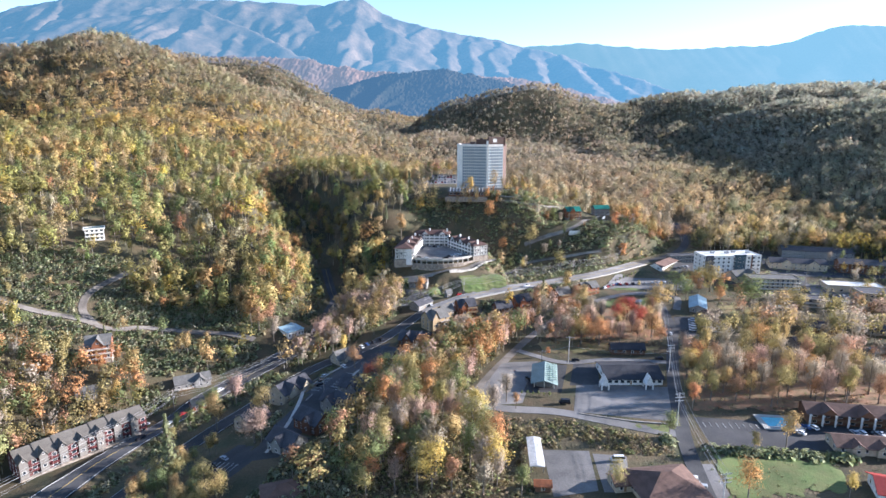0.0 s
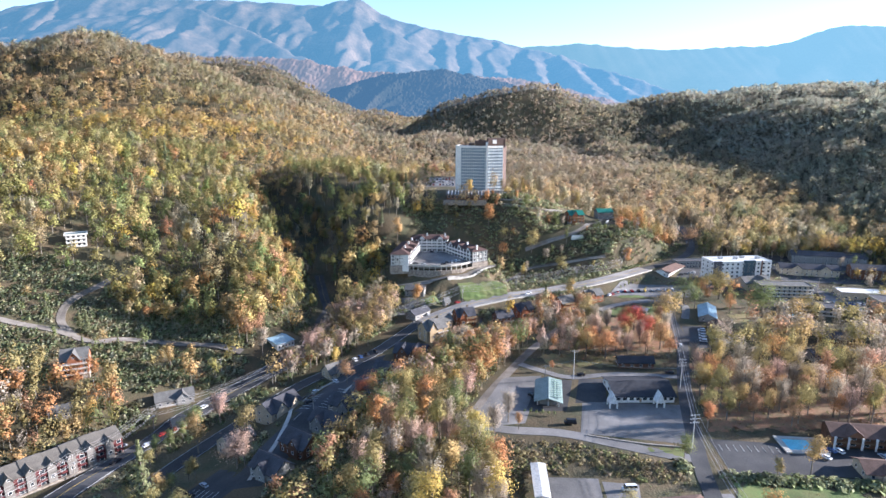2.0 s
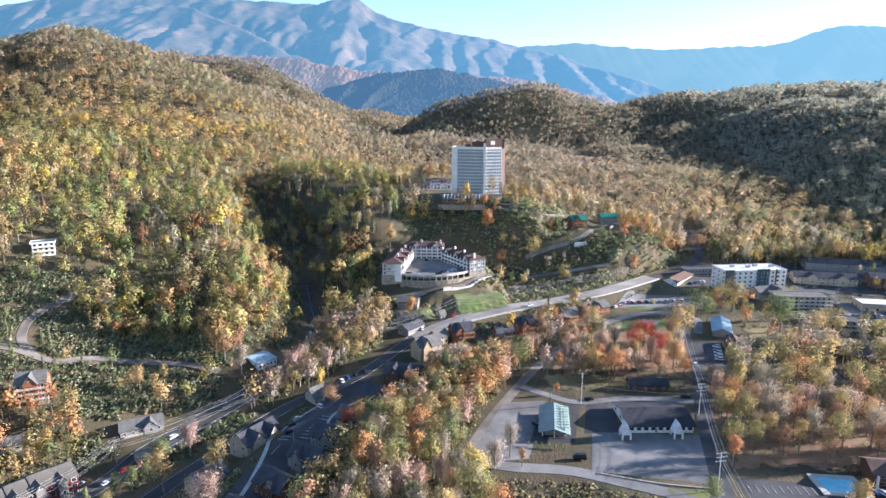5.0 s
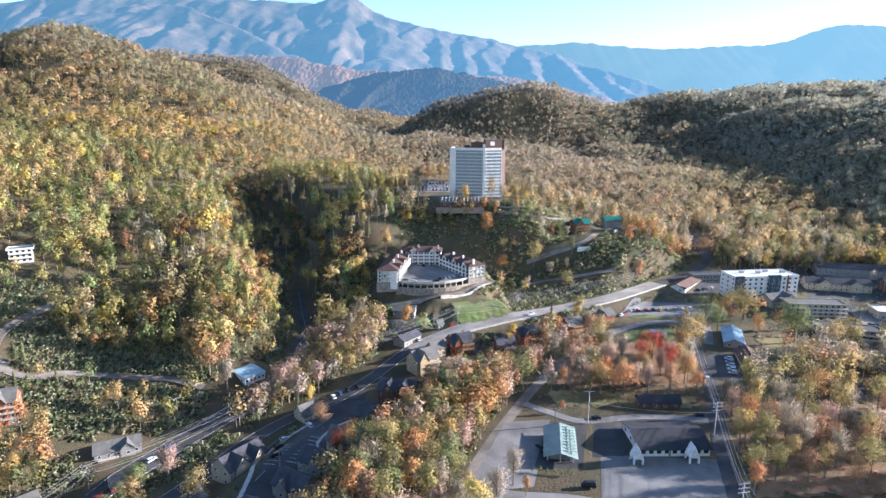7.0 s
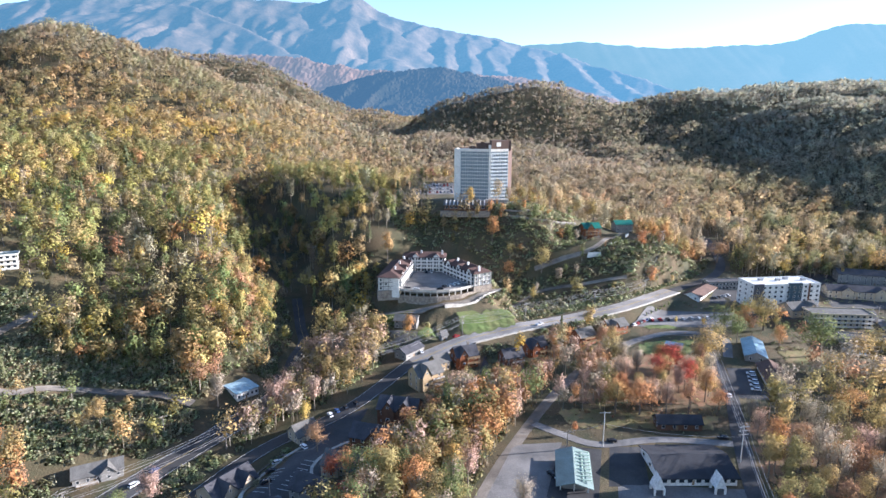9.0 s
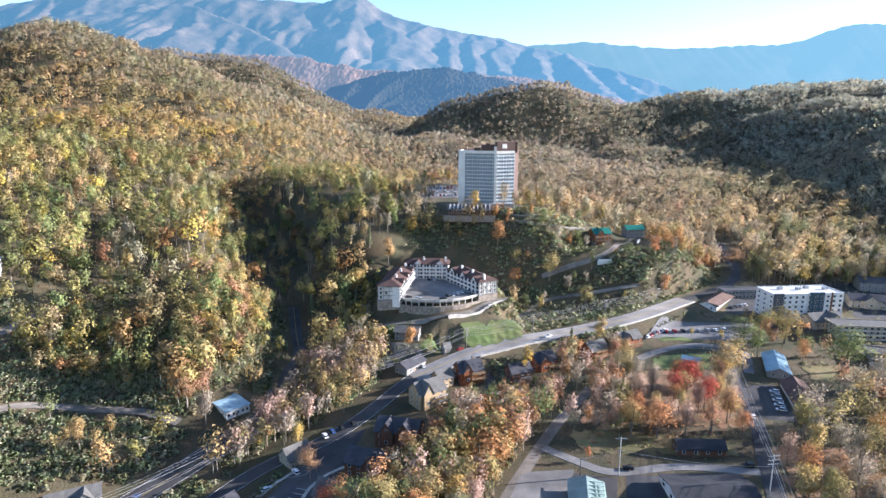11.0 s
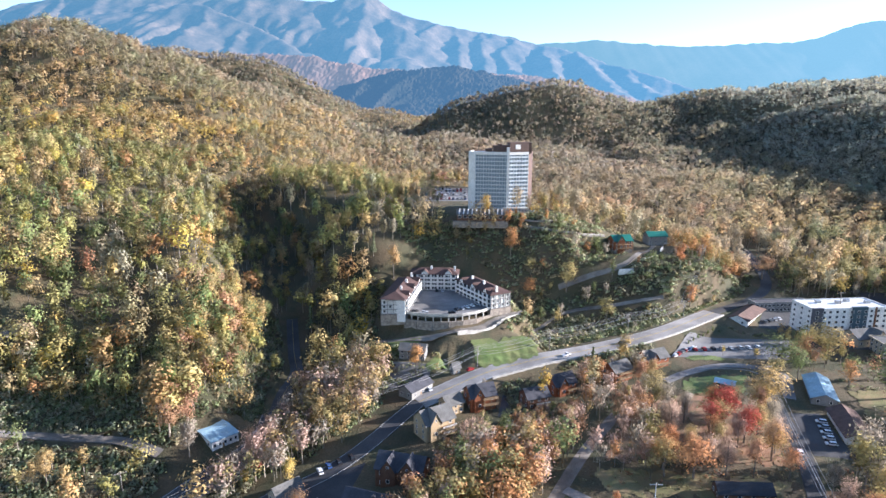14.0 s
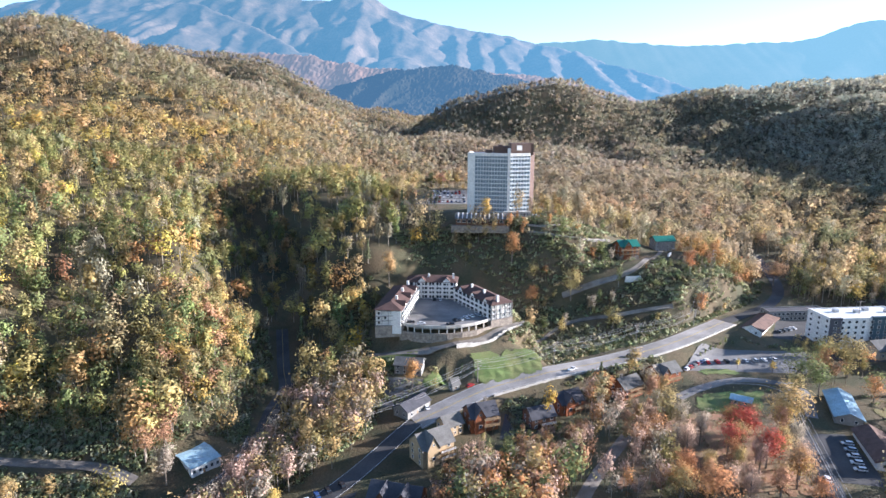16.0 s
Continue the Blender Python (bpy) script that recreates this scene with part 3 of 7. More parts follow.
GULLY_ROAD = [(-170, 200), (-154, 259), (-135, 303), (-113, 344), (-90, 376), (-85, 392), (-86, 410), (-87, 432), (-86, 453), (-93, 475), (-106, 520)]
GRAVEL_ROAD = [(16, 285), (26, 308), (38, 332), (52, 358), (63, 376), (74, 392), (81, 402)]
DIRT_UP = [(-226, 366), (-240, 378), (-246, 398), (-236, 422), (-226, 440)]
DIRT_ROAD = [(-300, 372), (-262, 366), (-236, 367), (-213, 364), (-200, 374), (-173, 380), (-150, 381), (-125, 372)]
OPEN = [
    [(-36, 150), (34, 150), (12, 283), (38, 335), (52, 362), (92, 428), (40, 400), (0, 384), (-30, 300)],
    [(-275, 150), (-200, 245), (-165, 300), (-150, 330), (-265, 330)],
    [(-108, 362), (-70, 384), (-28, 414), (-40, 440), (-70, 448), (-88, 430)],
    [(30, 150), (12, 283), (38, 335), (92, 428), (60, 440), (100, 458), (170, 505), (215, 560), (330, 560), (420, 520), (420, 150)],
    [(-185, 180), (-172, 260), (-155, 320), (-112, 362), (-60, 385), (-24, 412), (5, 436), (30, 436), (60, 436), (40, 400), (0, 370), (-8, 340), (-36, 300), (-32, 240), (-40, 180)],
    [(-50, 452), (-48, 505), (-10, 530), (42, 520), (60, 480), (62, 452), (10, 432), (-22, 428)],
    [(-12, 572), (-12, 660), (-60, 670), (-60, 740), (10, 740), (75, 640), (90, 600), (70, 572)],
    [(52, 500), (55, 570), (95, 590), (160, 590), (165, 545), (110, 512)],
    [(-300, 340), (-310, 405), (-250, 425), (-215, 392), (-150, 395), (-125, 365), (-150, 330), (-215, 330)],
]

OPEN += [[(-45, 525), (-36, 552), (-12, 556), (60, 556), (58, 500), (42, 520), (-10, 530)], [(60, 452), (62, 500), (110, 515), (165, 548), (200, 572), (222, 566), (170, 515), (100, 462)]]

KEEP_CLEAR = [[(-116, 234), (-92, 218), (-76, 246), (-98, 264)], [(17, 438), (50, 449), (52, 469), (12, 456)], [(64, 267), (110, 257), (121, 294), (126, 322), (40, 330), (10, 270)], [(-74, 290), (-47, 290), (-34, 366), (-56, 356)], [(126, 446), (196, 450), (205, 494), (143, 480)],
              [(-32, 650), (18, 650), (24, 740), (-32, 740)], [(42, 198), (78, 200), (78, 232), (42, 235)], [(-40, 467), (-40, 534), (14, 534), (40, 486), (22, 464)], [(10, 575), (10, 628), (68, 628), (68, 582)],
              [(218, 488), (285, 492), (282, 520), (216, 518)], [(170, 243), (240, 236), (240, 262), (172, 268)], [(154, 364), (194, 366), (208, 446), (180, 448), (168, 420)],
              [(-122, 366), (-90, 362), (-82, 400), (-114, 404)], [(4, 390), (30, 394), (30, 420), (6, 418)], [(-18, 374), (10, 378), (12, 410), (-14, 402)], [(48, 412), (68, 412), (68, 434), (48, 434)],
              [(80, 426), (100, 428), (100, 448), (80, 446)], [(104, 444), (126, 446), (126, 464), (104, 462)], [(-32, 406), (-8, 406), (-8, 430), (-32, 430)], [(-216, 316), (-190, 316), (-190, 342), (-216, 342)],
              [(-102, 286), (-74, 286), (-74, 316), (-102, 316)], [(-205, 222), (-176, 218), (-138, 288), (-164, 292)], [(-160, 308), (-132, 308), (-132, 334), (-160, 334)], [(-288, 436), (-256, 436), (-256, 470), (-288, 470)],
              [(112, 546), (172, 560), (172, 604), (112, 584)], [(-28, 438), (-8, 438), (-8, 460), (-28, 460)], [(-38, 326), (-4, 330), (-4, 366), (-38, 356)], [(-246, 604), (-230, 604), (-230, 626), (-246, 626)], [(-212, 564), (-198, 564), (-198, 582), (-212, 582)]]


def wooded(x, y):
    ok = np.ones(np.shape(x), bool)
    for poly in OPEN + KEEP_CLEAR:
        ok &= ~inside(x, y, poly)
    for pts, w in ((MAIN_ROAD, 13), (GULLY_ROAD, 9), (DIRT_ROAD, 7), (DIRT_UP, 7), (GRAVEL_ROAD, 6)):
        d, _ = line_near(x, y, [(*q[:2], 0) for q in pts])
        ok &= d > w
    return ok


def scatter(x0, x1, y0, y1, gap, seed):
    rng = np.random.RandomState(seed)
    X, Y = np.meshgrid(np.arange(x0, x1, gap), np.arange(y0, y1, gap))
    x, y = (X + rng.uniform(-0.45, 0.45, X.shape) * gap).ravel(), (Y + rng.uniform(-0.45, 0.45, X.shape) * gap).ravel()
    keep = (np.abs(x) < 0.78 * y + 70) & wooded(x, y)
    return np.c_[x[keep], y[keep], surface(x[keep], y[keep]) - 0.2]


def forest_mix(pos, seed):
    """Kind and colour of each tree by where it grows: pines on crests, yellow belts, grey bare trees in the valley."""
    rng = np.random.RandomState(seed)
    x, y, z = pos.T
    n = len(x)
    belt = wavy(x, y, 160, 71) + 0.6 * wavy(x, y, 60, 72)
    w = np.ones((n, 9)) * np.array([3.0, 1.0, 0.9, 2.6, 0.9, 0.12, 2.2, 0.25, 1.8])
    left = (x < -60) & (y < 800)
    w[left] *= np.array([2.8, 3.4, 0.6, 1.0, 1.0, 0.5, 0.9, 1.0, 0.9])
    valley = (x > 0) & (y > 560) & (y < 1150) & (z < 110)
    w[valley] *= np.array([0.5, 0.5, 0.5, 1.3, 1.3, 0.6, 2.4, 0.4, 2.6])
    yellow = (x < 0) & (np.abs(z - 128 - 8 * belt) < 18)
    w[yellow] *= np.array([1, 0.5, 6.0, 3.0, 1.4, 0.3, 0.6, 0.2, 0.6])
    high = (x < -150) & (z > 155)
    w[high] *= np.array([1.2, 1.4, 0.5, 1.3, 0.7, 0.2, 1.9, 1.6, 1.2])
    right = (x > 320) & (y > 600)
    w[right] *= np.array([2.4, 3.2, 1.4, 1.2, 0.3, 0.1, 0.3, 2.5, 0.4])
    for k, size in ((1, 38), (2, 45), (4, 30), (0, 55), (3, 40), (6, 60)):  # like stands beside like
        w[:, k] *= np.exp(1.1 * wavy(x, y, size, 80 + k))
    w[:, 1] *= np.exp(0.7 * belt)
    w[:, 2:5] *= np.exp(-0.5 * belt)[:, None]
    w[:, [0]] *= np.exp(0.4 * belt)[:, None]
    c = np.cumsum(w / w.sum(1, keepdims=True), 1)
    which = np.minimum((rng.uniform(size=(n, 1)) > c).sum(1), 8)
    col = 1.3 * PALETTE[which] * rng.uniform(0.7, 1.25, (n, 1)) * rng.uniform(0.93, 1.07, (n, 3))
    usual = (w / w.sum(1, keepdims=True)) @ PALETTE  # colours drawn towards the local mix, more with distance
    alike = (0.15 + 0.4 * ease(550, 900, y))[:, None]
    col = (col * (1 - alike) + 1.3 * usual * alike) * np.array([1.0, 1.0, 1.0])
    thin = (y > 560) & (x > -30)  # paler and greyer: leafless woods, with distance haze mixed into the colour
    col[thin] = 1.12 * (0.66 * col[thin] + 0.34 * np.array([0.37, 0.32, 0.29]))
    # distance haze painted into the other far trees, too
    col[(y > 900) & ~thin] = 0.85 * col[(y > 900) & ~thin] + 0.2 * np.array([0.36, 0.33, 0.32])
    hazed_ridge = (x > 330 + 0.16 * y) & (y > 640)  # eastern ridge woods, tinted blue-green in the colour to stand for haze
    col[hazed_ridge] = 0.72 * col[hazed_ridge] + 0.34 * np.array([0.3, 0.38, 0.38])
    grey = (0.27 * ease(600, 1300, y))[:, None]  # bluish-grey distance haze mixed into the colour, stronger farther off
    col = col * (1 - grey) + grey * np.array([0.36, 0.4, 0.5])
    pale = col.mean(1, keepdims=True)
    col = np.clip(pale + 1.22 * (col - pale), 0.02, 0.8)
    kinds = np.where(which == 7, 3, np.where((which == 8) | ((which == 6) & (rng.uniform(size=n) < 0.5)), 2, np.where(rng.uniform(size=n) < 0.48, 0, 1)))
    col = col * (1 - 0.1 * ease(1150, 1350, y) + 0.22 * hazed_ridge)[:, None]  # far crests a tenth darker; eastern ridge brightened in colour to offset its shade
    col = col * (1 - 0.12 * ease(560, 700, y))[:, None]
    near = ease(800, 560, y)[:, None]  # nearer trees a little darker and less blue
    return kinds, col * (1 + near * (np.array([0.82, 0.84, 0.78]) - 1))


def forest(name, label, x0, x1, y0, y1, gap, n, leaf, seed, lo=14, hi=23, jitter=0.42, broad=1.1, mat=None):
    pos = scatter(x0, x1, y0, y1, gap, seed)
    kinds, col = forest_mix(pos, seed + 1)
    rng = np.random.RandomState(seed + 2)
    tall = rng.uniform(lo, hi, len(pos)) * (1 + 0.14 * wavy(pos[:, 0], pos[:, 1], 50, 61))
    d, _ = line_near(pos[:, 0], pos[:, 1], GULLY)  # thin, low growth in the gully
    keep = (d > 16) | (rng.uniform(size=len(pos)) < 0.8)
    tall = np.where(d < 20, tall * 0.75, tall)
    pos, kinds, col, tall = pos[keep], kinds[keep], col[keep], tall[keep]
    return woods(name, label, pos, tall, kinds, col, n, leaf, seed + 3, jitter=jitter, broad=broad, mat=mat)


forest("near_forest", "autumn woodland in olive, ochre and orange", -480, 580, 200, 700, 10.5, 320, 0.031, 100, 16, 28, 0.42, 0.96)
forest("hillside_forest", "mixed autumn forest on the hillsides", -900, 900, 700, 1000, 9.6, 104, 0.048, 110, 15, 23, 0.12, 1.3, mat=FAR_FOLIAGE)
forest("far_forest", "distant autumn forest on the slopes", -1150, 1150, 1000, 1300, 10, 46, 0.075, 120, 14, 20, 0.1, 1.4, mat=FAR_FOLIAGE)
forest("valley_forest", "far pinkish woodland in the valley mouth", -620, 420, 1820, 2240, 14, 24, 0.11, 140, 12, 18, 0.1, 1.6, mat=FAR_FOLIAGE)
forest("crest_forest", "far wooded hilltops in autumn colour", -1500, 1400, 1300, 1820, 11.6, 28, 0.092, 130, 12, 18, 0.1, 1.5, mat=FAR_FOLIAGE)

# ---- roads ----
ribbon("main_road", MAIN_ROAD[:6], (-4.2, 0, 4.2), ASPHALT, 0.25, "dark two-lane road beside the houses")
ribbon("main_road", MAIN_ROAD[10:], (-3.8, 0, 3.8), ASPHALT, 0.22, "road leaving the town through woods")
ribbon("main_road", MAIN_ROAD[5:11], (-6.6, -3.3, 0, 3.3, 6.6), PALE_ASPHALT, 0.27, "worn grey four-lane valley road")
ribbon("gully_road", GULLY_ROAD[:7], (-6.2, 0, 6.2), ASPHALT, 0.3, "dark asphalt valley road")
ribbon("gully_road", GULLY_ROAD[6:], (-3.6, 0, 3.6), ASPHALT, 0.3, "dark asphalt road up the gully")
ribbon("gravel_lane", GRAVEL_ROAD, (-2.6, 0, 2.6), GRAVEL, 0.06, "narrow worn lane through the trees")
ribbon("dirt_lane", DIRT_UP, (-2.4, 0, 2.4), GRAVEL, 0.3, "dirt lane climbing the hillside")
ribbon("dirt_lane", DIRT_ROAD, (-2.4, 0, 2.4), GRAVEL, 0.3, "pale dirt lane on the hillside")



SIDE_ROAD = [(163, 425), (154, 379), (137, 333), (124, 296), (114, 262), (107, 237), (101, 205), (96, 170), (92, 140), (88, 60), (84, -60), (82, -250)]
LOW_ROAD = [(14, 276), (31, 270), (55, 267), (77, 258), (95, 250), (108, 246)]
BACK_LANE = [(46, 344), (58, 334), (72, 326), (100, 330), (134, 326)]
EAST_LANE = [(140, 334), (165, 338), (205, 330), (250, 326), (300, 330)]
KNOLL_DRIVE = [(74, 529), (95, 532), (112, 535), (127, 543), (146, 568), (158, 590)]
DECK_DRIVE = [(-42, 463), (-26, 461), (-9, 459), (4, 460), (22, 470.5), (42, 487)]
HILL_TRACK = [(42, 487), (58, 504), (74, 516), (110, 518), (142, 520)]
ribbon("side_road", SIDE_ROAD, (-3.4, 0, 3.4), ASPHALT, 0.2, "grey asphalt side road")
ribbon("low_road", LOW_ROAD, (-3.3, 0, 3.3), OLD_ASPHALT, 0.16, "sunlit worn asphalt road")
ribbon("back_lane", BACK_LANE, (-2.4, 0, 2.4), OLD_ASPHALT, 0.14, "narrow asphalt lane behind the shops")
ribbon("east_lane", EAST_LANE, (-1.9, 0, 1.9), ASPHALT, 0.14, "narrow lane under the bare trees")
ribbon("knoll_drive", KNOLL_DRIVE, (-1.4, 0, 1.4), GRAVEL, 0.3, "pale gravel drive up the knoll")
ribbon("hill_track", HILL_TRACK, (-1.0, 0, 1.0), GRAVEL, 0.25, "narrow dirt track across the bank")
ribbon("deck_drive", DECK_DRIVE, (-2.1, 0, 2.1), GRAVEL, 0.3, "drive below the courtyard building")

for lane, mat, offs in ((MAIN_ROAD[:6], WHITE_LINE, (-3.9, 3.9)), (MAIN_ROAD[5:11], YELLOW_LINE, (-0.3, 0.3)), (MAIN_ROAD[5:11], WHITE_LINE, (-6.1, 6.1)), (GULLY_ROAD, YELLOW_LINE, (0,)), (GULLY_ROAD[:7], WHITE_LINE, (-5.7, 5.7))):
    for o in offs:
        ribbon("road_line", lane, (o - 0.08, o + 0.08), mat, 0.32 if lane[0][0] > -160 else 0.36, "painted line along the road")

# ---- lots and lawns ----
for name, mat, label, corners in (
    ("gravel_lot", OLD_ASPHALT, "worn grey turning place", [(12, 272), (40, 276), (56, 328), (34, 326)]),
    ("carport_lot", ASPHALT, "dark asphalt beside the pavilion", [(40, 288), (62, 288), (72, 322), (54, 326)]),
    ("parking_lot", OLD_ASPHALT, "patched asphalt parking lot", [(64, 267), (110, 257), (121, 294), (72, 298)]),
    ("parking_lot", ASPHALT, "asphalt parking lot beside the dark roof", [(68, 296), (84, 296), (90, 324), (76, 324)]),
    ("near_lot", OLD_ASPHALT, "cracked grey parking lot", [(42, 200), (60, 204), (63, 232), (43, 233)]),
    ("near_lot", OLD_ASPHALT, "worn asphalt drive beside the hip-roofed house", [(62, 203), (72, 203), (78, 228), (64, 230)]),
    ("motel_lot", ASPHALT, "grey motel parking lot", [(118, 236), (225, 228), (225, 247), (120, 262)]),
    ("street_lot", OLD_ASPHALT, "asphalt strip beside the road", [(95, 190), (108, 190), (112, 222), (101, 222)]),
    ("plaza_lot", OLD_ASPHALT, "grey shopping plaza lot", [(129, 466), (196, 463), (210, 490), (150, 492)]),
    ("hotel_lot", OLD_ASPHALT, "pale hotel parking lot", [(285, 430), (345, 425), (352, 470), (300, 478)]),
    ("motel_lot", ASPHALT, "asphalt lot by the low motel", [(155, 369), (172, 366), (178, 404), (164, 404)]),
    ("redroof_lot", ASPHALT, "dark lot between the motels", [(200, 508), (232, 505), (236, 535), (218, 538)]),
    ("complex_lot", ASPHALT, "dark asphalt lot among the houses", [(-74, 296), (-47, 296), (-34, 366), (-56, 356)]),
    ("complex_drive", ASPHALT, "dark asphalt drive among the houses", [(-88, 238), (-72, 234), (-54, 298), (-70, 300)]),
    ("tower_lot", OLD_ASPHALT, "crowded hilltop parking lot", [(-32, 650), (18, 650), (24, 740), (-32, 740)]),
    ("west_lot", ASPHALT, "dark lot with white bay lines", [(-112, 238), (-92, 226), (-80, 244), (-98, 258)]),
    ("hotel_lot", ASPHALT, "dark asphalt round the white hotel", [(206, 482), (300, 470), (312, 494), (222, 496)]),
    ("hotel_lot", ASPHALT, "dark lots among the long motels", [(286, 500), (380, 488), (392, 566), (304, 572)]),
    ("cabin_lot", ASPHALT, "dark drive beside the log cabins", [(24, 398), (44, 400), (50, 424), (28, 418)]),
    ("garage_lot", OLD_ASPHALT, "pale forecourt beside the garage", [(-36, 424), (-14, 428), (-8, 440), (-30, 440)]),
    ("lawn", GRASS, "green lawn with long tree shadows", [(104, 196), (158, 203), (165, 226), (114, 230)]),
    ("lawn", GRASS, "bright green sloping lawn", [(18, 437), (50, 449), (53, 472), (11, 456)]),
    ("lawn", GRASS, "mown grass around the shed", [(116, 421), (148, 418), (168, 446), (124, 441)]),
    ("lawn", GRASS, "grass island in the plaza", [(136, 458), (160, 460), (161, 468), (137, 469)]),
    ("lawn", DRY_GRASS, "dull green verge by the crossing", [(56, 340), (128, 336), (140, 352), (60, 360)]),
    ("lawn", DRY_GRASS, "yellowing field among the trees", [(196, 396), (236, 398), (240, 428), (204, 430)]),
    ("lawn", GRASS, "grass bank beside the side road", [(86, 252), (104, 246), (106, 254), (92, 258)]),
    ("lawn", GRASS, "garden grass below the courtyard building", [(-14, 434), (6, 444), (10, 452), (-8, 448)]),
    ("lawn", GRASS, "shaded grass below the lodge", [(-50, 442), (-18, 448), (-14, 463), (-44, 468)]),
    ("leaf_bed", RED_LITTER, "ground strewn with russet leaves", [(122, 268), (235, 264), (250, 345), (144, 345)]),
    ("leaf_bed", RED_LITTER, "russet fallen leaves under the trees", [(64, 362), (140, 360), (158, 424), (92, 424)]),
):
    loose = mat in (GRASS, DRY_GRASS, RED_LITTER)
    patch(name, corners, mat, 0.4 if "sloping" in label else 0.18 if loose else 0.14, label, 0.9 if loose else 3.0, ragged=loose)


for pts in ([(51, 569), (67, 563), (85, 570)], [(51, 563), (64, 557), (78, 555), (95, 559), (113, 569)]):
    ribbon("terrace_wall", pts, (-0.35, 0.35), STONE_EDGE, 0.9, "low dry-stone terrace wall on the knoll")


# ---- kerbs, pavements and bay lines ----
ribbon("pavement", [(-79, 240), (-75, 262), (-75, 290), (-77, 306), (-70, 326), (-61, 338)], (-0.9, 0.9), CONCRETE, 0.36, "pale kerbed pavement along the dark drive")
ribbon("pavement", [(-46, 300), (-52, 316), (-45, 330), (-36, 336)], (-0.7, 0.7), CONCRETE, 0.36, "pale kerb round the parking bays")
ribbon("kerb", [(66, 265), (88, 258), (110, 254)], (-0.4, 0.4), STONE_EDGE, 0.5, "row of edging stones along the lot")
ribbon("plaza_lane", [(116, 436), (131, 446), (153, 455), (172, 453), (182, 444), (172, 418)], (-2.6, 0, 2.6), OLD_ASPHALT, 0.2, "worn lane round the plaza lawn")
ribbon("kerb", [(137, 448), (150, 451), (166, 449), (171, 442)], (-0.3, 0.3), STONE_EDGE, 0.4, "kerb round the plaza island")
ribbon("kerb", [(-50, 346), (-55, 332), (-70, 334), (-77, 322.5), (-70, 294), (-72, 287)], (-0.2, 0.2), STONE_EDGE, 0.3, "pale kerb round the dark lot", smoothed=False)
ribbon("fence_base", [(113, 236), (140, 232), (170, 229)], (-0.15, 0.15), STONE_EDGE, 0.9, "low wall along the motel lot")


def bays(x, y, turn, count, gap, ln):
    """Painted bay lines in a row."""
    c, s = math.cos(radians(turn)), math.sin(radians(turn))
    for k in range(count):
        px, py = x + c * gap * k, y + s * gap * k
        ribbon("bay_line", [(px, py), (px - s * ln / 2, py + c * ln / 2), (px - s * ln, py + c * ln)], (-0.09, 0.09), WHITE_LINE, 0.26, "white parking bay line", smoothed=False)


bays(-72, 300, 78, 7, 3.0, -5)
bays(-58, 300, 72, 8, 3.0, 5)
bays(-106, 240, -28, 6, 2.9, 5)
bays(146, 472, 4, 12, 3.2, 5)
bays(296, 440, -8, 14, 3.0, 5)
bays(122, 252, -5, 10, 3.0, 5)


# ---- building helpers ----
def box(bm, x0, x1, y0, y1, z0, z1):
    v = [bm.verts.new(p) for p in ((x0, y0, z0), (x1, y0, z0), (x1, y1, z0), (x0, y1, z0), (x0, y0, z1), (x1, y0, z1), (x1, y1, z1), (x0, y1, z1))]
    for f in ((3, 2, 1, 0), (4, 5, 6, 7), (0, 1, 5, 4), (1, 2, 6, 5), (2, 3, 7, 6), (3, 0, 4, 7)):
        bm.faces.new([v[i] for i in f])


def box_mesh(name, x0, x1, y0, y1, z0, z1, mat):
    bm = bmesh.new()
    box(bm, x0, x1, y0, y1, z0, z1)
    me = bpy.data.meshes.new(name)
    bm.to_mesh(me)
    bm.free()
    me.materials.append(mat)
    return me


def prism(bm, profile, x0, x1):
    """Pushes a closed (y, z) outline, given anticlockwise seen from +x, along x."""
    a = [bm.verts.new((x0, y, z)) for y, z in profile]
    b = [bm.verts.new((x1, y, z)) for y, z in profile]
    n = len(profile)
    bm.faces.new(a[::-1])
    bm.faces.new(b)
    for i in range(n):
        bm.faces.new((a[i], a[(i + 1) % n], b[(i + 1) % n], b[i]))


def gable_walls(w, d, h, rise, deep=2.5):
    bm = bmesh.new()
    prism(bm, [(-d / 2, -deep), (d / 2, -deep), (d / 2, h), (0, h + rise), (-d / 2, h)], -w / 2, w / 2)
    return bm


def gable_roof(w, d, h, rise, over=0.6, thick=0.28):
    """Two sloping slabs with overhang, meeting at the ridge."""
    bm = bmesh.new()
    s = rise / (d / 2)
    y, z = d / 2 + over, h - s * over
    t = thick * math.sqrt(1 + s * s)
    prism(bm, [(-y, z + 0.02), (0, h + rise + 0.02), (y, z + 0.02), (y, z + t), (0, h + rise + t), (-y, z + t)], -w / 2 - over, w / 2 + over)
    bmesh.ops.recalc_face_normals(bm, faces=bm.faces)
    return bm


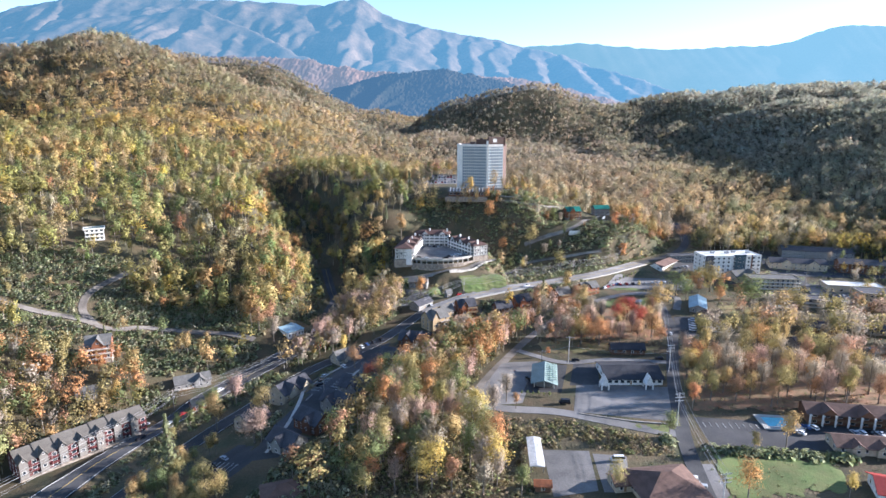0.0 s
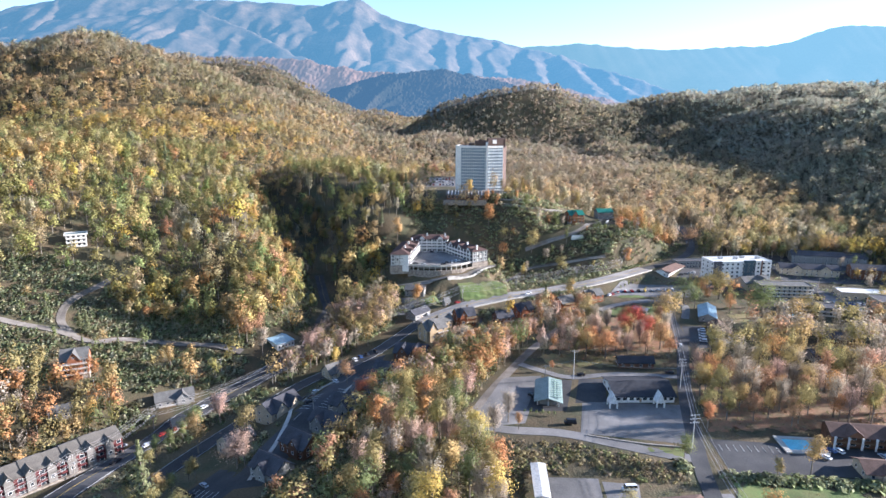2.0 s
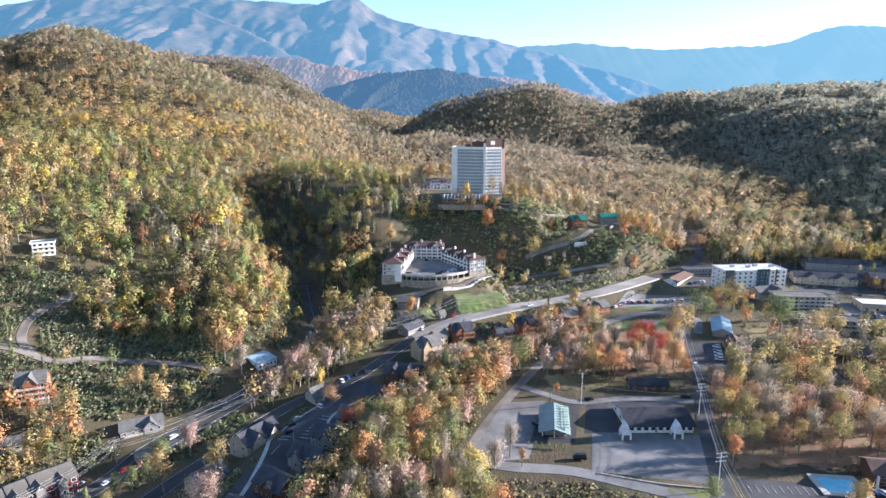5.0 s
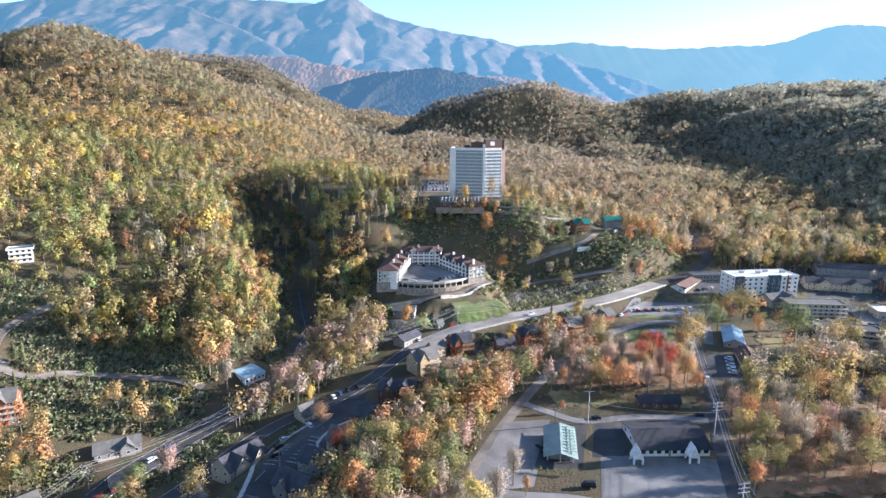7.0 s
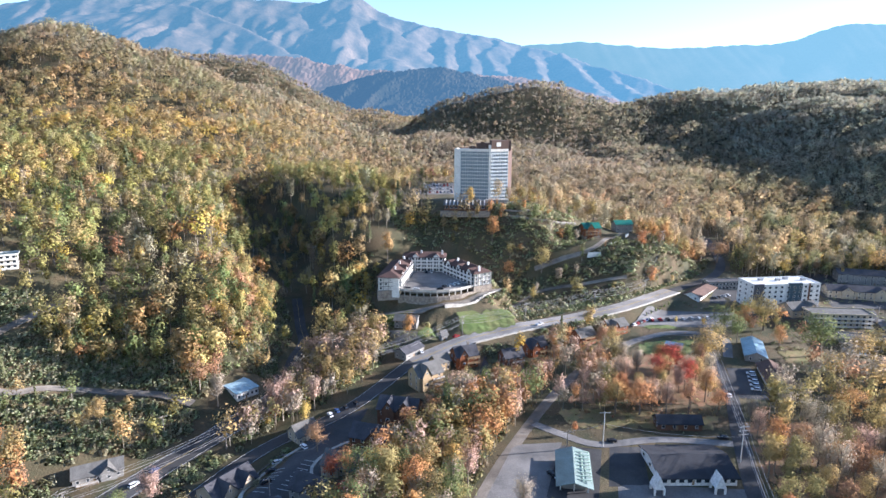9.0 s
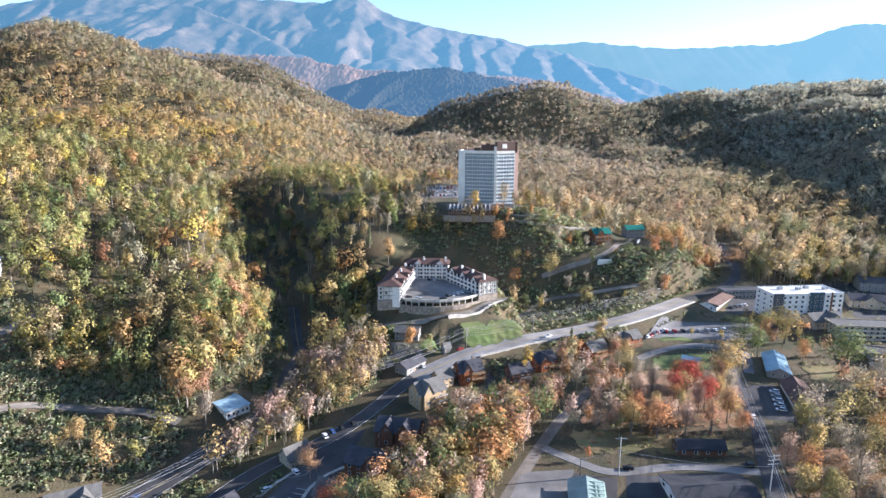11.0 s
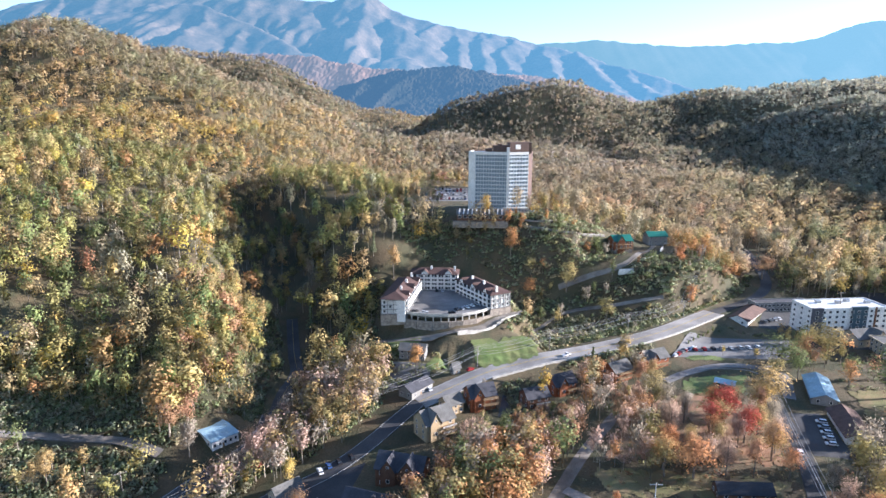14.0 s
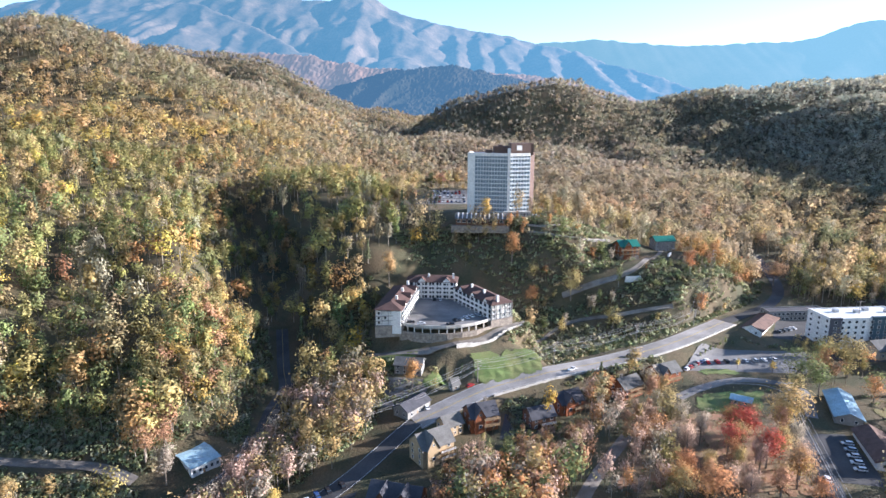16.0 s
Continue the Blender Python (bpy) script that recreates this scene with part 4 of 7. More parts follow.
def hip_roof(w, d, h, rise, over=0.7):
    bm = bmesh.new()
    x, y, r = w / 2 + over, d / 2 + over, max(0.5, w / 2 - d / 2)
    low = [bm.verts.new(p) for p in ((-x, -y, h), (x, -y, h), (x, y, h), (-x, y, h))]
    rim = [bm.verts.new(p) for p in ((-x, -y, h + 0.25), (x, -y, h + 0.25), (x, y, h + 0.25), (-x, y, h + 0.25))]
    top = [bm.verts.new((-r, 0, h + rise)), bm.verts.new((r, 0, h + rise))]
    bm.faces.new(low[::-1])
    for i in range(4):
        bm.faces.new((low[i], low[(i + 1) % 4], rim[(i + 1) % 4], rim[i]))
    for f in ((rim[0], rim[1], top[1], top[0]), (rim[1], rim[2], top[1]), (rim[2], rim[3], top[0], top[1]), (rim[3], rim[0], top[0])):
        bm.faces.new(f)
    return bm


WINDOWS = {}


def window(parent, x, y, z, w, h, turn, trim=None, glass=None):
    """A framed window whose back lies on the wall; turn 0 faces -y. One part with its pane."""
    trim, glass = trim or TRIM, glass or GLASS
    key = (round(w, 2), round(h, 2), trim.name, glass.name)
    if key not in WINDOWS:
        bm = bmesh.new()
        b = 0.12
        for q in ((-w / 2 - b, -w / 2, -b, h + b), (w / 2, w / 2 + b, -b, h + b), (-w / 2, w / 2, -b, 0), (-w / 2, w / 2, h, h + b)):
            box(bm, q[0], q[1], -0.09, 0.03, q[2], q[3])
        me = bpy.data.meshes.new("window")
        bm.to_mesh(me)
        bm.free()
        me.materials.append(trim)
        WINDOWS[key] = (me, box_mesh("pane", -w / 2, w / 2, -0.04, 0.03, 0, h, glass))
    ob = part("window", WINDOWS[key][0], None, parent, at=pose(x, y, z, 0, 0, turn))
    part("pane", WINDOWS[key][1], None, ob)
    return ob


def railing(parent, x0, x1, y, z, turn_at, mat, height_=1.05):
    """A railing with posts and balusters along x, facing -y, placed by turn_at."""
    bm = bmesh.new()
    n = max(2, int((x1 - x0) / 1.8))
    for k in range(n + 1):
        px = x0 + (x1 - x0) * k / n
        box(bm, px - 0.06, px + 0.06, y - 0.06, y + 0.06, z, z + height_)
    for zz in (0.15, 0.4, 0.65, 0.95):
        box(bm, x0, x1, y - 0.04, y + 0.04, z + zz, z + zz + 0.09)
    return part("railing", bm, mat, parent, at=turn_at)


TRIM = material("white_trim", (0.72, 0.7, 0.66), 0.6, spread=0.12, size=1)
GLASS = material("window_glass", (0.03, 0.04, 0.05), 0.12, spread=0.3, size=2, bump=0)
WHITE_WALL = material("white_render", (0.74, 0.72, 0.68), 0.8, spread=0.12, size=5, bump=0.05)
BEIGE = material("beige_siding", (0.48, 0.4, 0.29), 0.8, spread=0.18, size=3)
TAN = material("tan_siding", (0.42, 0.31, 0.18), 0.8, spread=0.2, size=3)
GREY_WALL = material("grey_siding", (0.27, 0.26, 0.24), 0.8, spread=0.2, size=3)
CHALET = material("tan_red_timber", (0.3, 0.12, 0.06), 0.75, spread=0.3, size=1.5)
LOG = material("honey_log_siding", (0.3, 0.105, 0.045), 0.7, spread=0.3, size=1.2)
BRICK_RED = material("red_siding", (0.19, 0.05, 0.04), 0.8, spread=0.25, size=2)
BROWN_WALL = material("brown_siding", (0.17, 0.085, 0.05), 0.8, spread=0.25, size=2)
STONE = material("stone_base", (0.33, 0.28, 0.23), 0.95, spread=0.45, size=1.6, bump=0.5)
SHINGLE = material("charcoal_shingles", (0.075, 0.075, 0.085), 0.9, spread=0.3, size=3, fine=0.1)
SLATE = material("dark_slate_shingles", (0.038, 0.04, 0.048), 0.9, spread=0.25, size=4, fine=0.1)
GREY_SHINGLE = material("grey_shingles", (0.15, 0.145, 0.135), 0.9, spread=0.3, size=3, fine=0.1)
BROWN_SHINGLE = material("brown_shingles", (0.15, 0.092, 0.072), 0.9, spread=0.3, size=3, fine=0.1)
MAROON_SHINGLE = material("maroon_shingles", (0.105, 0.062, 0.052), 0.9, spread=0.3, size=3, fine=0.1)
RED_METAL = material("red_metal_roof", (0.42, 0.055, 0.04), 0.5, spread=0.2, size=4)
GREEN_METAL = material("green_metal_roof", (0.02, 0.16, 0.12), 0.45, spread=0.2, size=4)
BLUE_METAL = material("pale_blue_metal_roof", (0.34, 0.5, 0.58), 0.4, spread=0.25, size=5)
WHITE_ROOF = material("white_membrane_roof", (0.72, 0.71, 0.68), 0.7, spread=0.2, size=6)
DARK_PANEL = material("slate_cladding", (0.1, 0.1, 0.115), 0.7, spread=0.2, size=4)
TEAL_PANEL = material("dark_teal_cladding", (0.045, 0.085, 0.11), 0.6, spread=0.2, size=4)
WOOD = material("deck_timber", (0.3, 0.2, 0.11), 0.85, spread=0.3, size=1)
METAL = material("galvanised_metal", (0.45, 0.46, 0.47), 0.45, spread=0.2, size=1, metal=0.6)


def lowest(x, y, w, d, turn):
    c, s = math.cos(radians(turn)), math.sin(radians(turn))
    return min(float(height(x + c * a - s * b, y + s * a + c * b)) for a in (-w / 2, 0, w / 2) for b in (-d / 2, 0, d / 2))


def house(name, label, x, y, turn, w, d, h, rise, wall, roof, z=None, storeys=1, front=3, side=2, hip=False, gables=(), verge=False, chimney=None, deck=None, base=None, over=0.6, group="", category="house", wide=1.1, glass=None, bay=None):
    """A pitched-roof house; local -y is its front. gables: (x, width, rise) cross gables on the front. deck: (x0, x1, depth, level) railed balconies."""
    z = lowest(x, y, w, d, turn) + 0.3 if z is None else z
    t = thing(name, pose(x, y, z, 0, 0, turn), label, category, group)
    part("wall", gable_walls(w, d, h, 0 if hip else rise), wall, t)
    part("roof", hip_roof(w, d, h, rise, over) if hip else gable_roof(w, d, h, rise, over), roof, t)
    if base:
        bm = bmesh.new()
        box(bm, -w / 2 - 0.08, w / 2 + 0.08, -d / 2 - 0.08, d / 2 + 0.08, -2.6, base)
        part("foundation", bm, STONE, t, "rough stone foundation")
    fl = h / storeys
    for s in range(storeys):
        zz = s * fl + 0.32 * fl
        for k in range(front):
            xx = -w / 2 + w * (k + 0.5) / front
            window(t, xx, -d / 2, zz, wide, min(1.4, fl * 0.5), 0, glass=glass)
        for k in range(side):
            yy = -d / 2 + d * (k + 0.5) / side
            window(t, w / 2, yy, zz, wide, min(1.4, fl * 0.5), 90, glass=glass)
            window(t, -w / 2, yy, zz, wide, min(1.4, fl * 0.5), -90, glass=glass)
    part("door", box_mesh("door", -w * 0.07 - 0.5, -w * 0.07 + 0.5, -d / 2 - 0.07, -d / 2 + 0.02, 0, min(2.1, fl * 0.8), WOOD), None, t)
    for gx_, gw, gr in gables:
        g = d / 2 + 0.9
        turned_ = pose(gx_, -g / 2 - 0.1, 0, 0, 0, 90)
        bm = bmesh.new()
        prism(bm, [(-gw / 2, -1.5), (gw / 2, -1.5), (gw / 2, h + 0.05), (0, h + gr), (-gw / 2, h + 0.05)], -g / 2, g / 2)
        gw_ob = part("gable_bay", bm, bay or wall, t, at=turned_)
        part("gable_roof", gable_roof(g, gw, h + 0.06, gr, 0.45, 0.22), roof, gw_ob)
        if verge:
            bm = bmesh.new()
            a, r = gw / 2 + 0.5, gr + 0.3
            prism(bm, [(-a, h - 0.4), (-a + 0.1, h - 0.75), (0, h + r - 0.4), (a - 0.1, h - 0.75), (a, h - 0.4), (0, h + r + 0.05)], -g / 2 - 0.56, -g / 2 - 0.44)
            bmesh.ops.recalc_face_normals(bm, faces=bm.faces)
            part("verge_board", bm, TRIM, gw_ob, "white verge board")
        window(gw_ob, -g / 2, 0, h * 0.35, 1.3, 1.3, -90, glass=glass)
        window(gw_ob, -g / 2, 0, h + gr * 0.25, 0.8, 0.8, -90, glass=glass)
    if chimney:
        cx, cy = chimney
        bm = bmesh.new()
        box(bm, cx - 0.6, cx + 0.6, cy - 0.5, cy + 0.5, h * 0.5, h + rise + 1.1)
        box(bm, cx - 0.72, cx + 0.72, cy - 0.62, cy + 0.62, h + rise + 1.1, h + rise + 1.35)
        part("chimney", bm, STONE, t, "stone chimney")
    if deck:
        for x0, x1, depth, level in deck:
            bm = bmesh.new()
            box(bm, x0, x1, -d / 2 - depth, -d / 2 - 0.01, level - 0.25, level)
            for k in range(3):
                px = x0 + 0.15 + (x1 - x0 - 0.3) * k / 2
                box(bm, px - 0.12, px + 0.12, -d / 2 - depth + 0.05, -d / 2 - depth + 0.29, -3, level - 0.25)
            dk = part("deck", bm, WOOD, t, "timber deck on posts")
            railing(dk, x0, x1, -d / 2 - depth + 0.1, level, None, TRIM if wall is not LOG else WOOD)
    return t



# ---- the hotel tower on the knoll ----
def facing(ax, ay, bx, by):
    """Pose with local x from a to b, and the length; local -y looks out to the right of a-b."""
    return math.degrees(math.atan2(by - ay, bx - ax)), math.hypot(bx - ax, by - ay)


def tower():
    z0, floors, step = 71.0, 14, 2.95
    t = thing("hotel_tower", pose(0, 0, z0), "tall pale hotel tower with banded balconies and brown top", "hotel")
    outline = [(14.5, 600.5), (19.5, 596.5), (43.5, 590.0), (59.0, 595.0), (63.0, 602.0), (60.0, 616.0), (38.0, 624.0), (18.0, 616.0)]
    top = floors * step + 3.2
    inner = [(x + (38.5 - x) * 0.045, y + (606 - y) * 0.06) for x, y in outline]
    bm = bmesh.new()
    low = [bm.verts.new((x, y, -4)) for x, y in inner]
    high = [bm.verts.new((x, y, top)) for x, y in inner]
    bm.faces.new(high)
    for i in range(len(inner)):
        k = (i + 1) % len(inner)
        bm.faces.new((low[i], low[k], high[k], high[i]))
    part("core", bm, DARK_GLASS_WALL, t, "shaded glazed core")
    for i, mat, word in ((0, WHITE_WALL, "blank white panel"), (3, BROWN_PANEL, "brown end wall"), (4, BROWN_PANEL, "brown side wall"), (5, BROWN_PANEL, "brown rear wall"), (6, BROWN_PANEL, ""), (7, WHITE_WALL, "")):
        (ax, ay), (bx, by) = outline[i], outline[(i + 1) % 8]
        turn, ln = facing(ax, ay, bx, by)
        part("wall_panel", box_mesh("wall_panel", 0, ln, -0.3, 0.9, -4, top + 0.6, mat), None, t, word, at=pose(ax, ay, 0, 0, 0, turn))
    for i, bays, pale in ((1, 12, 0.8), (2, 7, 1.2)):
        (ax, ay), (bx, by) = outline[i], outline[i + 1]
        turn, ln = facing(ax, ay, bx, by)
        at = pose(ax, ay, 0, 0, 0, turn)
        band = box_mesh("balcony_band", 0, ln, -0.95, 1.2, 0, pale, BALCONY)
        pane = box_mesh("window_pane", 0.12, ln / bays - 0.12, -0.1, 0.5, 0, step - pale - 0.05, TOWER_GLASS)
        fin = box_mesh("balcony_divider", -0.14, 0.14, -0.8, 1.0, 0, top - 2.4, BALCONY)
        for f in range(floors):
            part("balcony_band", band, None, t, at=at @ pose(0, 0, 2.2 + f * step))
            for k in range(bays):
                part("window_pane", pane, None, t, at=at @ pose(k * ln / bays, 0, 2.2 + f * step + pale))
        for k in range(bays + 1):
            part("balcony_divider", fin, None, t, at=at @ pose(k * ln / bays, 0, 2.0))
        part("parapet", box_mesh("parapet", 0, ln, -1.0, 1.0, top - 1.6, top + 0.5, WHITE_WALL), None, t, at=at)
    part("corner_column", box_mesh("corner_column", -1.0, 1.0, -1.6, 1.2, -3, top + 4.0, WHITE_WALL), None, t, "white corner shaft", at=pose(43.5, 590.2, 0, 0, 0, 0))
    bm = bmesh.new()
    for (x0, x1, y0, y1, z1) in ((44.5, 61.5, 595, 608, 7.4), (33, 46, 594, 606, 5.2), (27, 32, 598, 605, 2.6), (36, 39, 593, 596, 6.4)):
        box(bm, x0, x1, y0, y1, top - 1.0, top + z1)
    part("penthouse", bm, BROWN_PANEL, t, "dark brown plant rooms on the roof")
    turn, ln = facing(43.5, 590.0, 59.0, 595.0)
    at = pose(43.5, 590.0, 0, 0, 0, turn)
    part("sign_wall", box_mesh("sign_wall", 1, ln, -1.1, 1.4, top + 0.6, top + 7.6, BROWN_PANEL), None, t, "dark brown sign wall", at=at)
    bm = bmesh.new()
    box(bm, 5.4, 9.4, -1.25, -1.08, top + 2.6, top + 6.0)
    part("roof_sign", bm, WHITE_WALL, t, "white emblem shape", at=at)
    bm = bmesh.new()
    box(bm, 42, 66, 583, 592, 0.0, 1.0)
    box(bm, 44, 64, 584.5, 592, -5, 0.0)
    box(bm, 40, 60, 586, 592, 1.6, 3.4)
    part("podium", bm, CONCRETE, t, "concrete entrance podium")
    bm = bmesh.new()
    for k in range(8):
        box(bm, 45 + k * 2.4, 45.3 + k * 2.4, 583.3, 583.6, 1.0, 3.0)
    part("podium_railing", bm, BROWN_PANEL, t)
    return t


TOWER_GLASS = material("blue_grey_tower_glazing", (0.22, 0.28, 0.33), 0.3, spread=0.45, size=7, fine=0.3, bump=0)
BROWN_PANEL = material("dark_brown_cladding", (0.13, 0.085, 0.07), 0.8, spread=0.2, size=5)
BALCONY = material("pale_balcony_concrete", (0.56, 0.6, 0.62), 0.75, spread=0.15, size=6)
DARK_GLASS_WALL = material("shaded_glazing", (0.16, 0.17, 0.18), 0.4, spread=0.3, size=3)
tower()


def ribbed_hall():
    """Low conference hall with pale roof strips, before the tower."""
    t = thing("conference_hall", pose(23, 577, 68.5, 0, 0, -4), "low hall with a grey roof striped by pale ribs", "hall")
    part("wall", gable_walls(34, 17, 3.6, 2.6, 6), BROWN_WALL, t)
    part("roof", gable_roof(34, 17, 3.6, 2.6, 0.8), GREY_SHINGLE, t)
    s = 2.6 / 8.5
    rib = box_mesh("roof_rib", -0.35, 0.35, -9.3, -0.3, 0, 0.22, WHITE_ROOF)
    for k in range(11):
        part("roof_rib", rib, None, t, at=Matrix.Translation((-15.5 + 3.1 * k, 0, 6.65)) @ pose(0, 0, 0, math.degrees(math.atan(s))))
    bm = bmesh.new()
    box(bm, -20, 20, -12.5, -8.6, -5.5, -0.9)
    part("terrace", bm, STONE, t, "stone terrace wall")
    for k in range(9):
        window(t, -15 + 3.7 * k, -8.5, 1.0, 2.2, 1.8, 0)


ribbed_hall()


# ---- the courtyard building ----
def courtyard_block():
    deck = 29.6
    t = thing("courtyard_lodge", pose(0, 0, deck), "white U-shaped lodge with maroon roofs round a parking court", "lodge")
    wings = [((-32.0, 469.5), (-26.0, 516.0), 14.0, 8.3, 3.2, 3), ((-25.0, 526.5), (6.0, 525.0), 13.0, 10.4, 3.2, 4), ((10.5, 518.0), (31.0, 482.5), 13.5, 8.3, 3.4, 3)]
    for n, ((ax, ay), (bx, by), d, h, rise, storeys) in enumerate(wings):
        turn, ln = facing(ax, ay, bx, by)
        at = pose((ax + bx) / 2, (ay + by) / 2, 0, 0, 0, turn)
        wall = part("wing", gable_walls(ln, d, h, 0.05, 5), WHITE_WALL, t, "white rendered wing", at=at)
        part("roof", hip_roof(ln, d, h + 0.06, rise, 0.9), MAROON_SHINGLE, wall, "maroon shingle roof")
        for f in range(storeys):
            z = f * h / storeys
            bm = bmesh.new()
            box(bm, -ln / 2 + 1.5, ln / 2 - 1.5, -d / 2 - 1.5, -d / 2 - 0.02, z - 0.15, z + 0.1)
            box(bm, -ln / 2 + 1.5, ln / 2 - 1.5, -d / 2 - 1.5, -d / 2 - 1.38, z + 0.1, z + 1.1)
            if f:
                part("gallery", bm, TRIM, wall, "white balcony gallery")
            else:
                bm.free()
            bays = int(ln / 4.2)
            for k in range(bays):
                x = -ln / 2 + ln * (k + 0.5) / bays
                window(wall, x, -d / 2, z + 0.35, 3.1, 2.3, 0)
        posts = int(ln / 5)
        for k in range(posts + 1):
            x = -ln / 2 + 1.6 + (ln - 3.2) * k / posts
            part("gallery_post", box_mesh("gallery_post", x - 0.22, x + 0.22, -d / 2 - 1.55, -d / 2 - 1.1, 0, h, TRIM), None, wall)
        for k in range(3 if n != 1 else 2):
            x = -ln / 2 + ln * (k + 0.6) / (3 if n != 1 else 2)
            bm = bmesh.new()
            prism(bm, [(-2.2, h - 0.4), (2.2, h - 0.4), (2.2, h + 1.0), (0, h + 2.9), (-2.2, h + 1.0)], -2.6, 2.6)
            dm = part("dormer", bm, WHITE_WALL, wall, "white gabled dormer", at=pose(x, -d / 2 + 1.9, 0, 0, 0, 90))
            part("dormer_roof", gable_roof(5.2, 4.4, h + 1.02, 1.9, 0.4, 0.22), MAROON_SHINGLE, t, at=at @ pose(x, -d / 2 + 1.9, 0, 0, 0, 90))
            bm = bmesh.new()
            box(bm, x + 3.4, x + 4.6, -2.4, -1.2, h, h + rise + 1.4)
            part("chimney", bm, WHITE_WALL, wall, "white chimney")
    # end walls towards the valley, timbered
    for x0, y0, x1, y1, rows in ((-38.8, 468.4, -25.2, 470.6, 3), (25.0, 479.2, 37.0, 486.1, 3)):
        turn, ln = facing(x0, y0, x1, y1)
        at = pose(x0, y0, 0, 0, 0, turn)
        bm = bmesh.new()
        for k in range(5):
            box(bm, ln * k / 4 - 0.12, ln * k / 4 + 0.12, -0.8, -0.3, -0.5, 8.2)
        for k in range(4):
            box(bm, 0, ln, -0.78, -0.3, k * 2.7 - 0.25, k * 2.7)
        part("timber_frame", bm, GREY_WALL, t, "grey timber strips", at=at)
        for f in range(rows):
            for k in (0, 1, 2, 3):
                if (k + f) % 2 == 0 or k in (0, 3):
                    window(t, *(at @ Vector((ln * (k + 0.5) / 4, -0.35, f * 2.7 + 0.9))), 1.1, 1.4, turn)
        bm = bmesh.new()
        box(bm, -0.4, ln + 0.4, -0.6, 6, -7, -0.5)
        part("stone_base", bm, STONE, t, "rough stone base", at=at)
    # parking deck, rounded out towards the valley
    edge = [(-25.5, 472), (-18, 468.5), (-9, 466.8), (0, 466.6), (8, 468.4), (16, 472.4), (25, 480)]
    back = [(8, 516), (-2, 519), (-18, 519), (-22, 508)]
    bm = bmesh.new()
    up = [bm.verts.new((x, y, 0.0)) for x, y in edge + back]
    dn = [bm.verts.new((x, y, -0.7)) for x, y in edge + back]
    bm.faces.new(up)
    bm.faces.new(dn[::-1])
    for i in range(len(up)):
        k = (i + 1) % len(up)
        bm.faces.new((dn[i], dn[k], up[k], up[i]))
    part("parking_deck", bm, OLD_ASPHALT, t, "grey parking deck on posts")
    for (ax, ay), (bx, by) in zip(edge[:-1], edge[1:]):
        turn, ln = facing(ax, ay, bx, by)
        at = pose(ax, ay, 0, 0, 0, turn)
        part("deck_parapet", box_mesh("deck_parapet", 0, ln, -0.25, 0.05, -0.9, 0.75, CONCRETE), None, t, at=at)
        for k in range(2):
            part("deck_post", box_mesh("deck_post", ln * k / 2, ln * k / 2 + 0.6, -0.1, 0.5, -4.2, -0.7, CONCRETE), None, t, at=at)
        part("retaining_wall", box_mesh("retaining_wall", 0, ln, -1.3, -0.4, -9.5, -3.6, STONE), None, t, "stone retaining wall", at=at)
        part("garage_back", box_mesh("garage_back", 0, ln, 5.5, 6, -4, -0.7, GREY_WALL), None, t, at=at)
    return t


courtyard_block()


# ---- flat-roofed hotels and motels ----
def flat_block(name, label, x, y, turn, w, d, storeys, wall, roof=None, z=None, fl=3.1, bays=8, sides=3, panels=(), gallery=False, category="hotel", group="", plinth=None, eave=0.0):
    z = lowest(x, y, w, d, turn) + 0.3 if z is None else z
    t = thing(name, pose(x, y, z, 0, 0, turn), label, category, group)
    h = storeys * fl
    part("wall", box_mesh("wall", -w / 2, w / 2, -d / 2, d / 2, -2.5, h, wall), None, t)
    part("roof", box_mesh("roof", -w / 2 + 0.3 - eave, w / 2 - 0.3 + eave, -d / 2 + 0.3 - eave, d / 2 - 0.3 + eave, h + 0.01, h + 0.14, roof or WHITE_ROOF), None, t)
    bm = bmesh.new()
    e = eave
    for q in ((-w / 2 - 0.1 - e, w / 2 + 0.1 + e, -d / 2 - 0.1 - e, -d / 2 + 0.3 - e), (-w / 2 - 0.1 - e, w / 2 + 0.1 + e, d / 2 - 0.3 + e, d / 2 + 0.1 + e), (-w / 2 - 0.1 - e, -w / 2 + 0.3 - e, -d / 2 + 0.3 - e, d / 2 - 0.3 + e), (w / 2 - 0.3 + e, w / 2 + 0.1 + e, -d / 2 + 0.3 - e, d / 2 - 0.3 + e)):
        box(bm, q[0], q[1], q[2], q[3], h - 0.3, h + 0.7)
    part("parapet", bm, wall, t)
    for x0, x1, mat, proud, extra in panels:
        part("facade_panel", box_mesh("facade_panel", x0, x1, -d / 2 - proud, -d / 2 + 1, -1, h + extra, mat), None, t, "dark cladding panel")
    for f in range(storeys):
        zz = f * fl + 0.9
        for k in range(bays):
            xx = -w / 2 + w * (k + 0.5) / bays
            proud = max([p[3] for p in panels if p[0] - 0.6 < xx < p[1] + 0.6] + [0])
            window(t, xx, -d / 2 - proud, zz, 1.7, 1.5, 0)
        for k in range(sides):
            yy = -d / 2 + d * (k + 0.5) / sides
            window(t, -w / 2, yy, zz, 1.6, 1.4, -90)
            window(t, w / 2, yy, zz, 1.6, 1.4, 90)
        if gallery:
            part("gallery", box_mesh("gallery", -w / 2, w / 2, -d / 2 - 1.6, -d / 2 - 0.01, f * fl - 0.15, f * fl + 0.05, CONCRETE), None, t)
            railing(t, -w / 2, w / 2, -d / 2 - 1.5, f * fl + 0.05, None, TRIM)
    return t


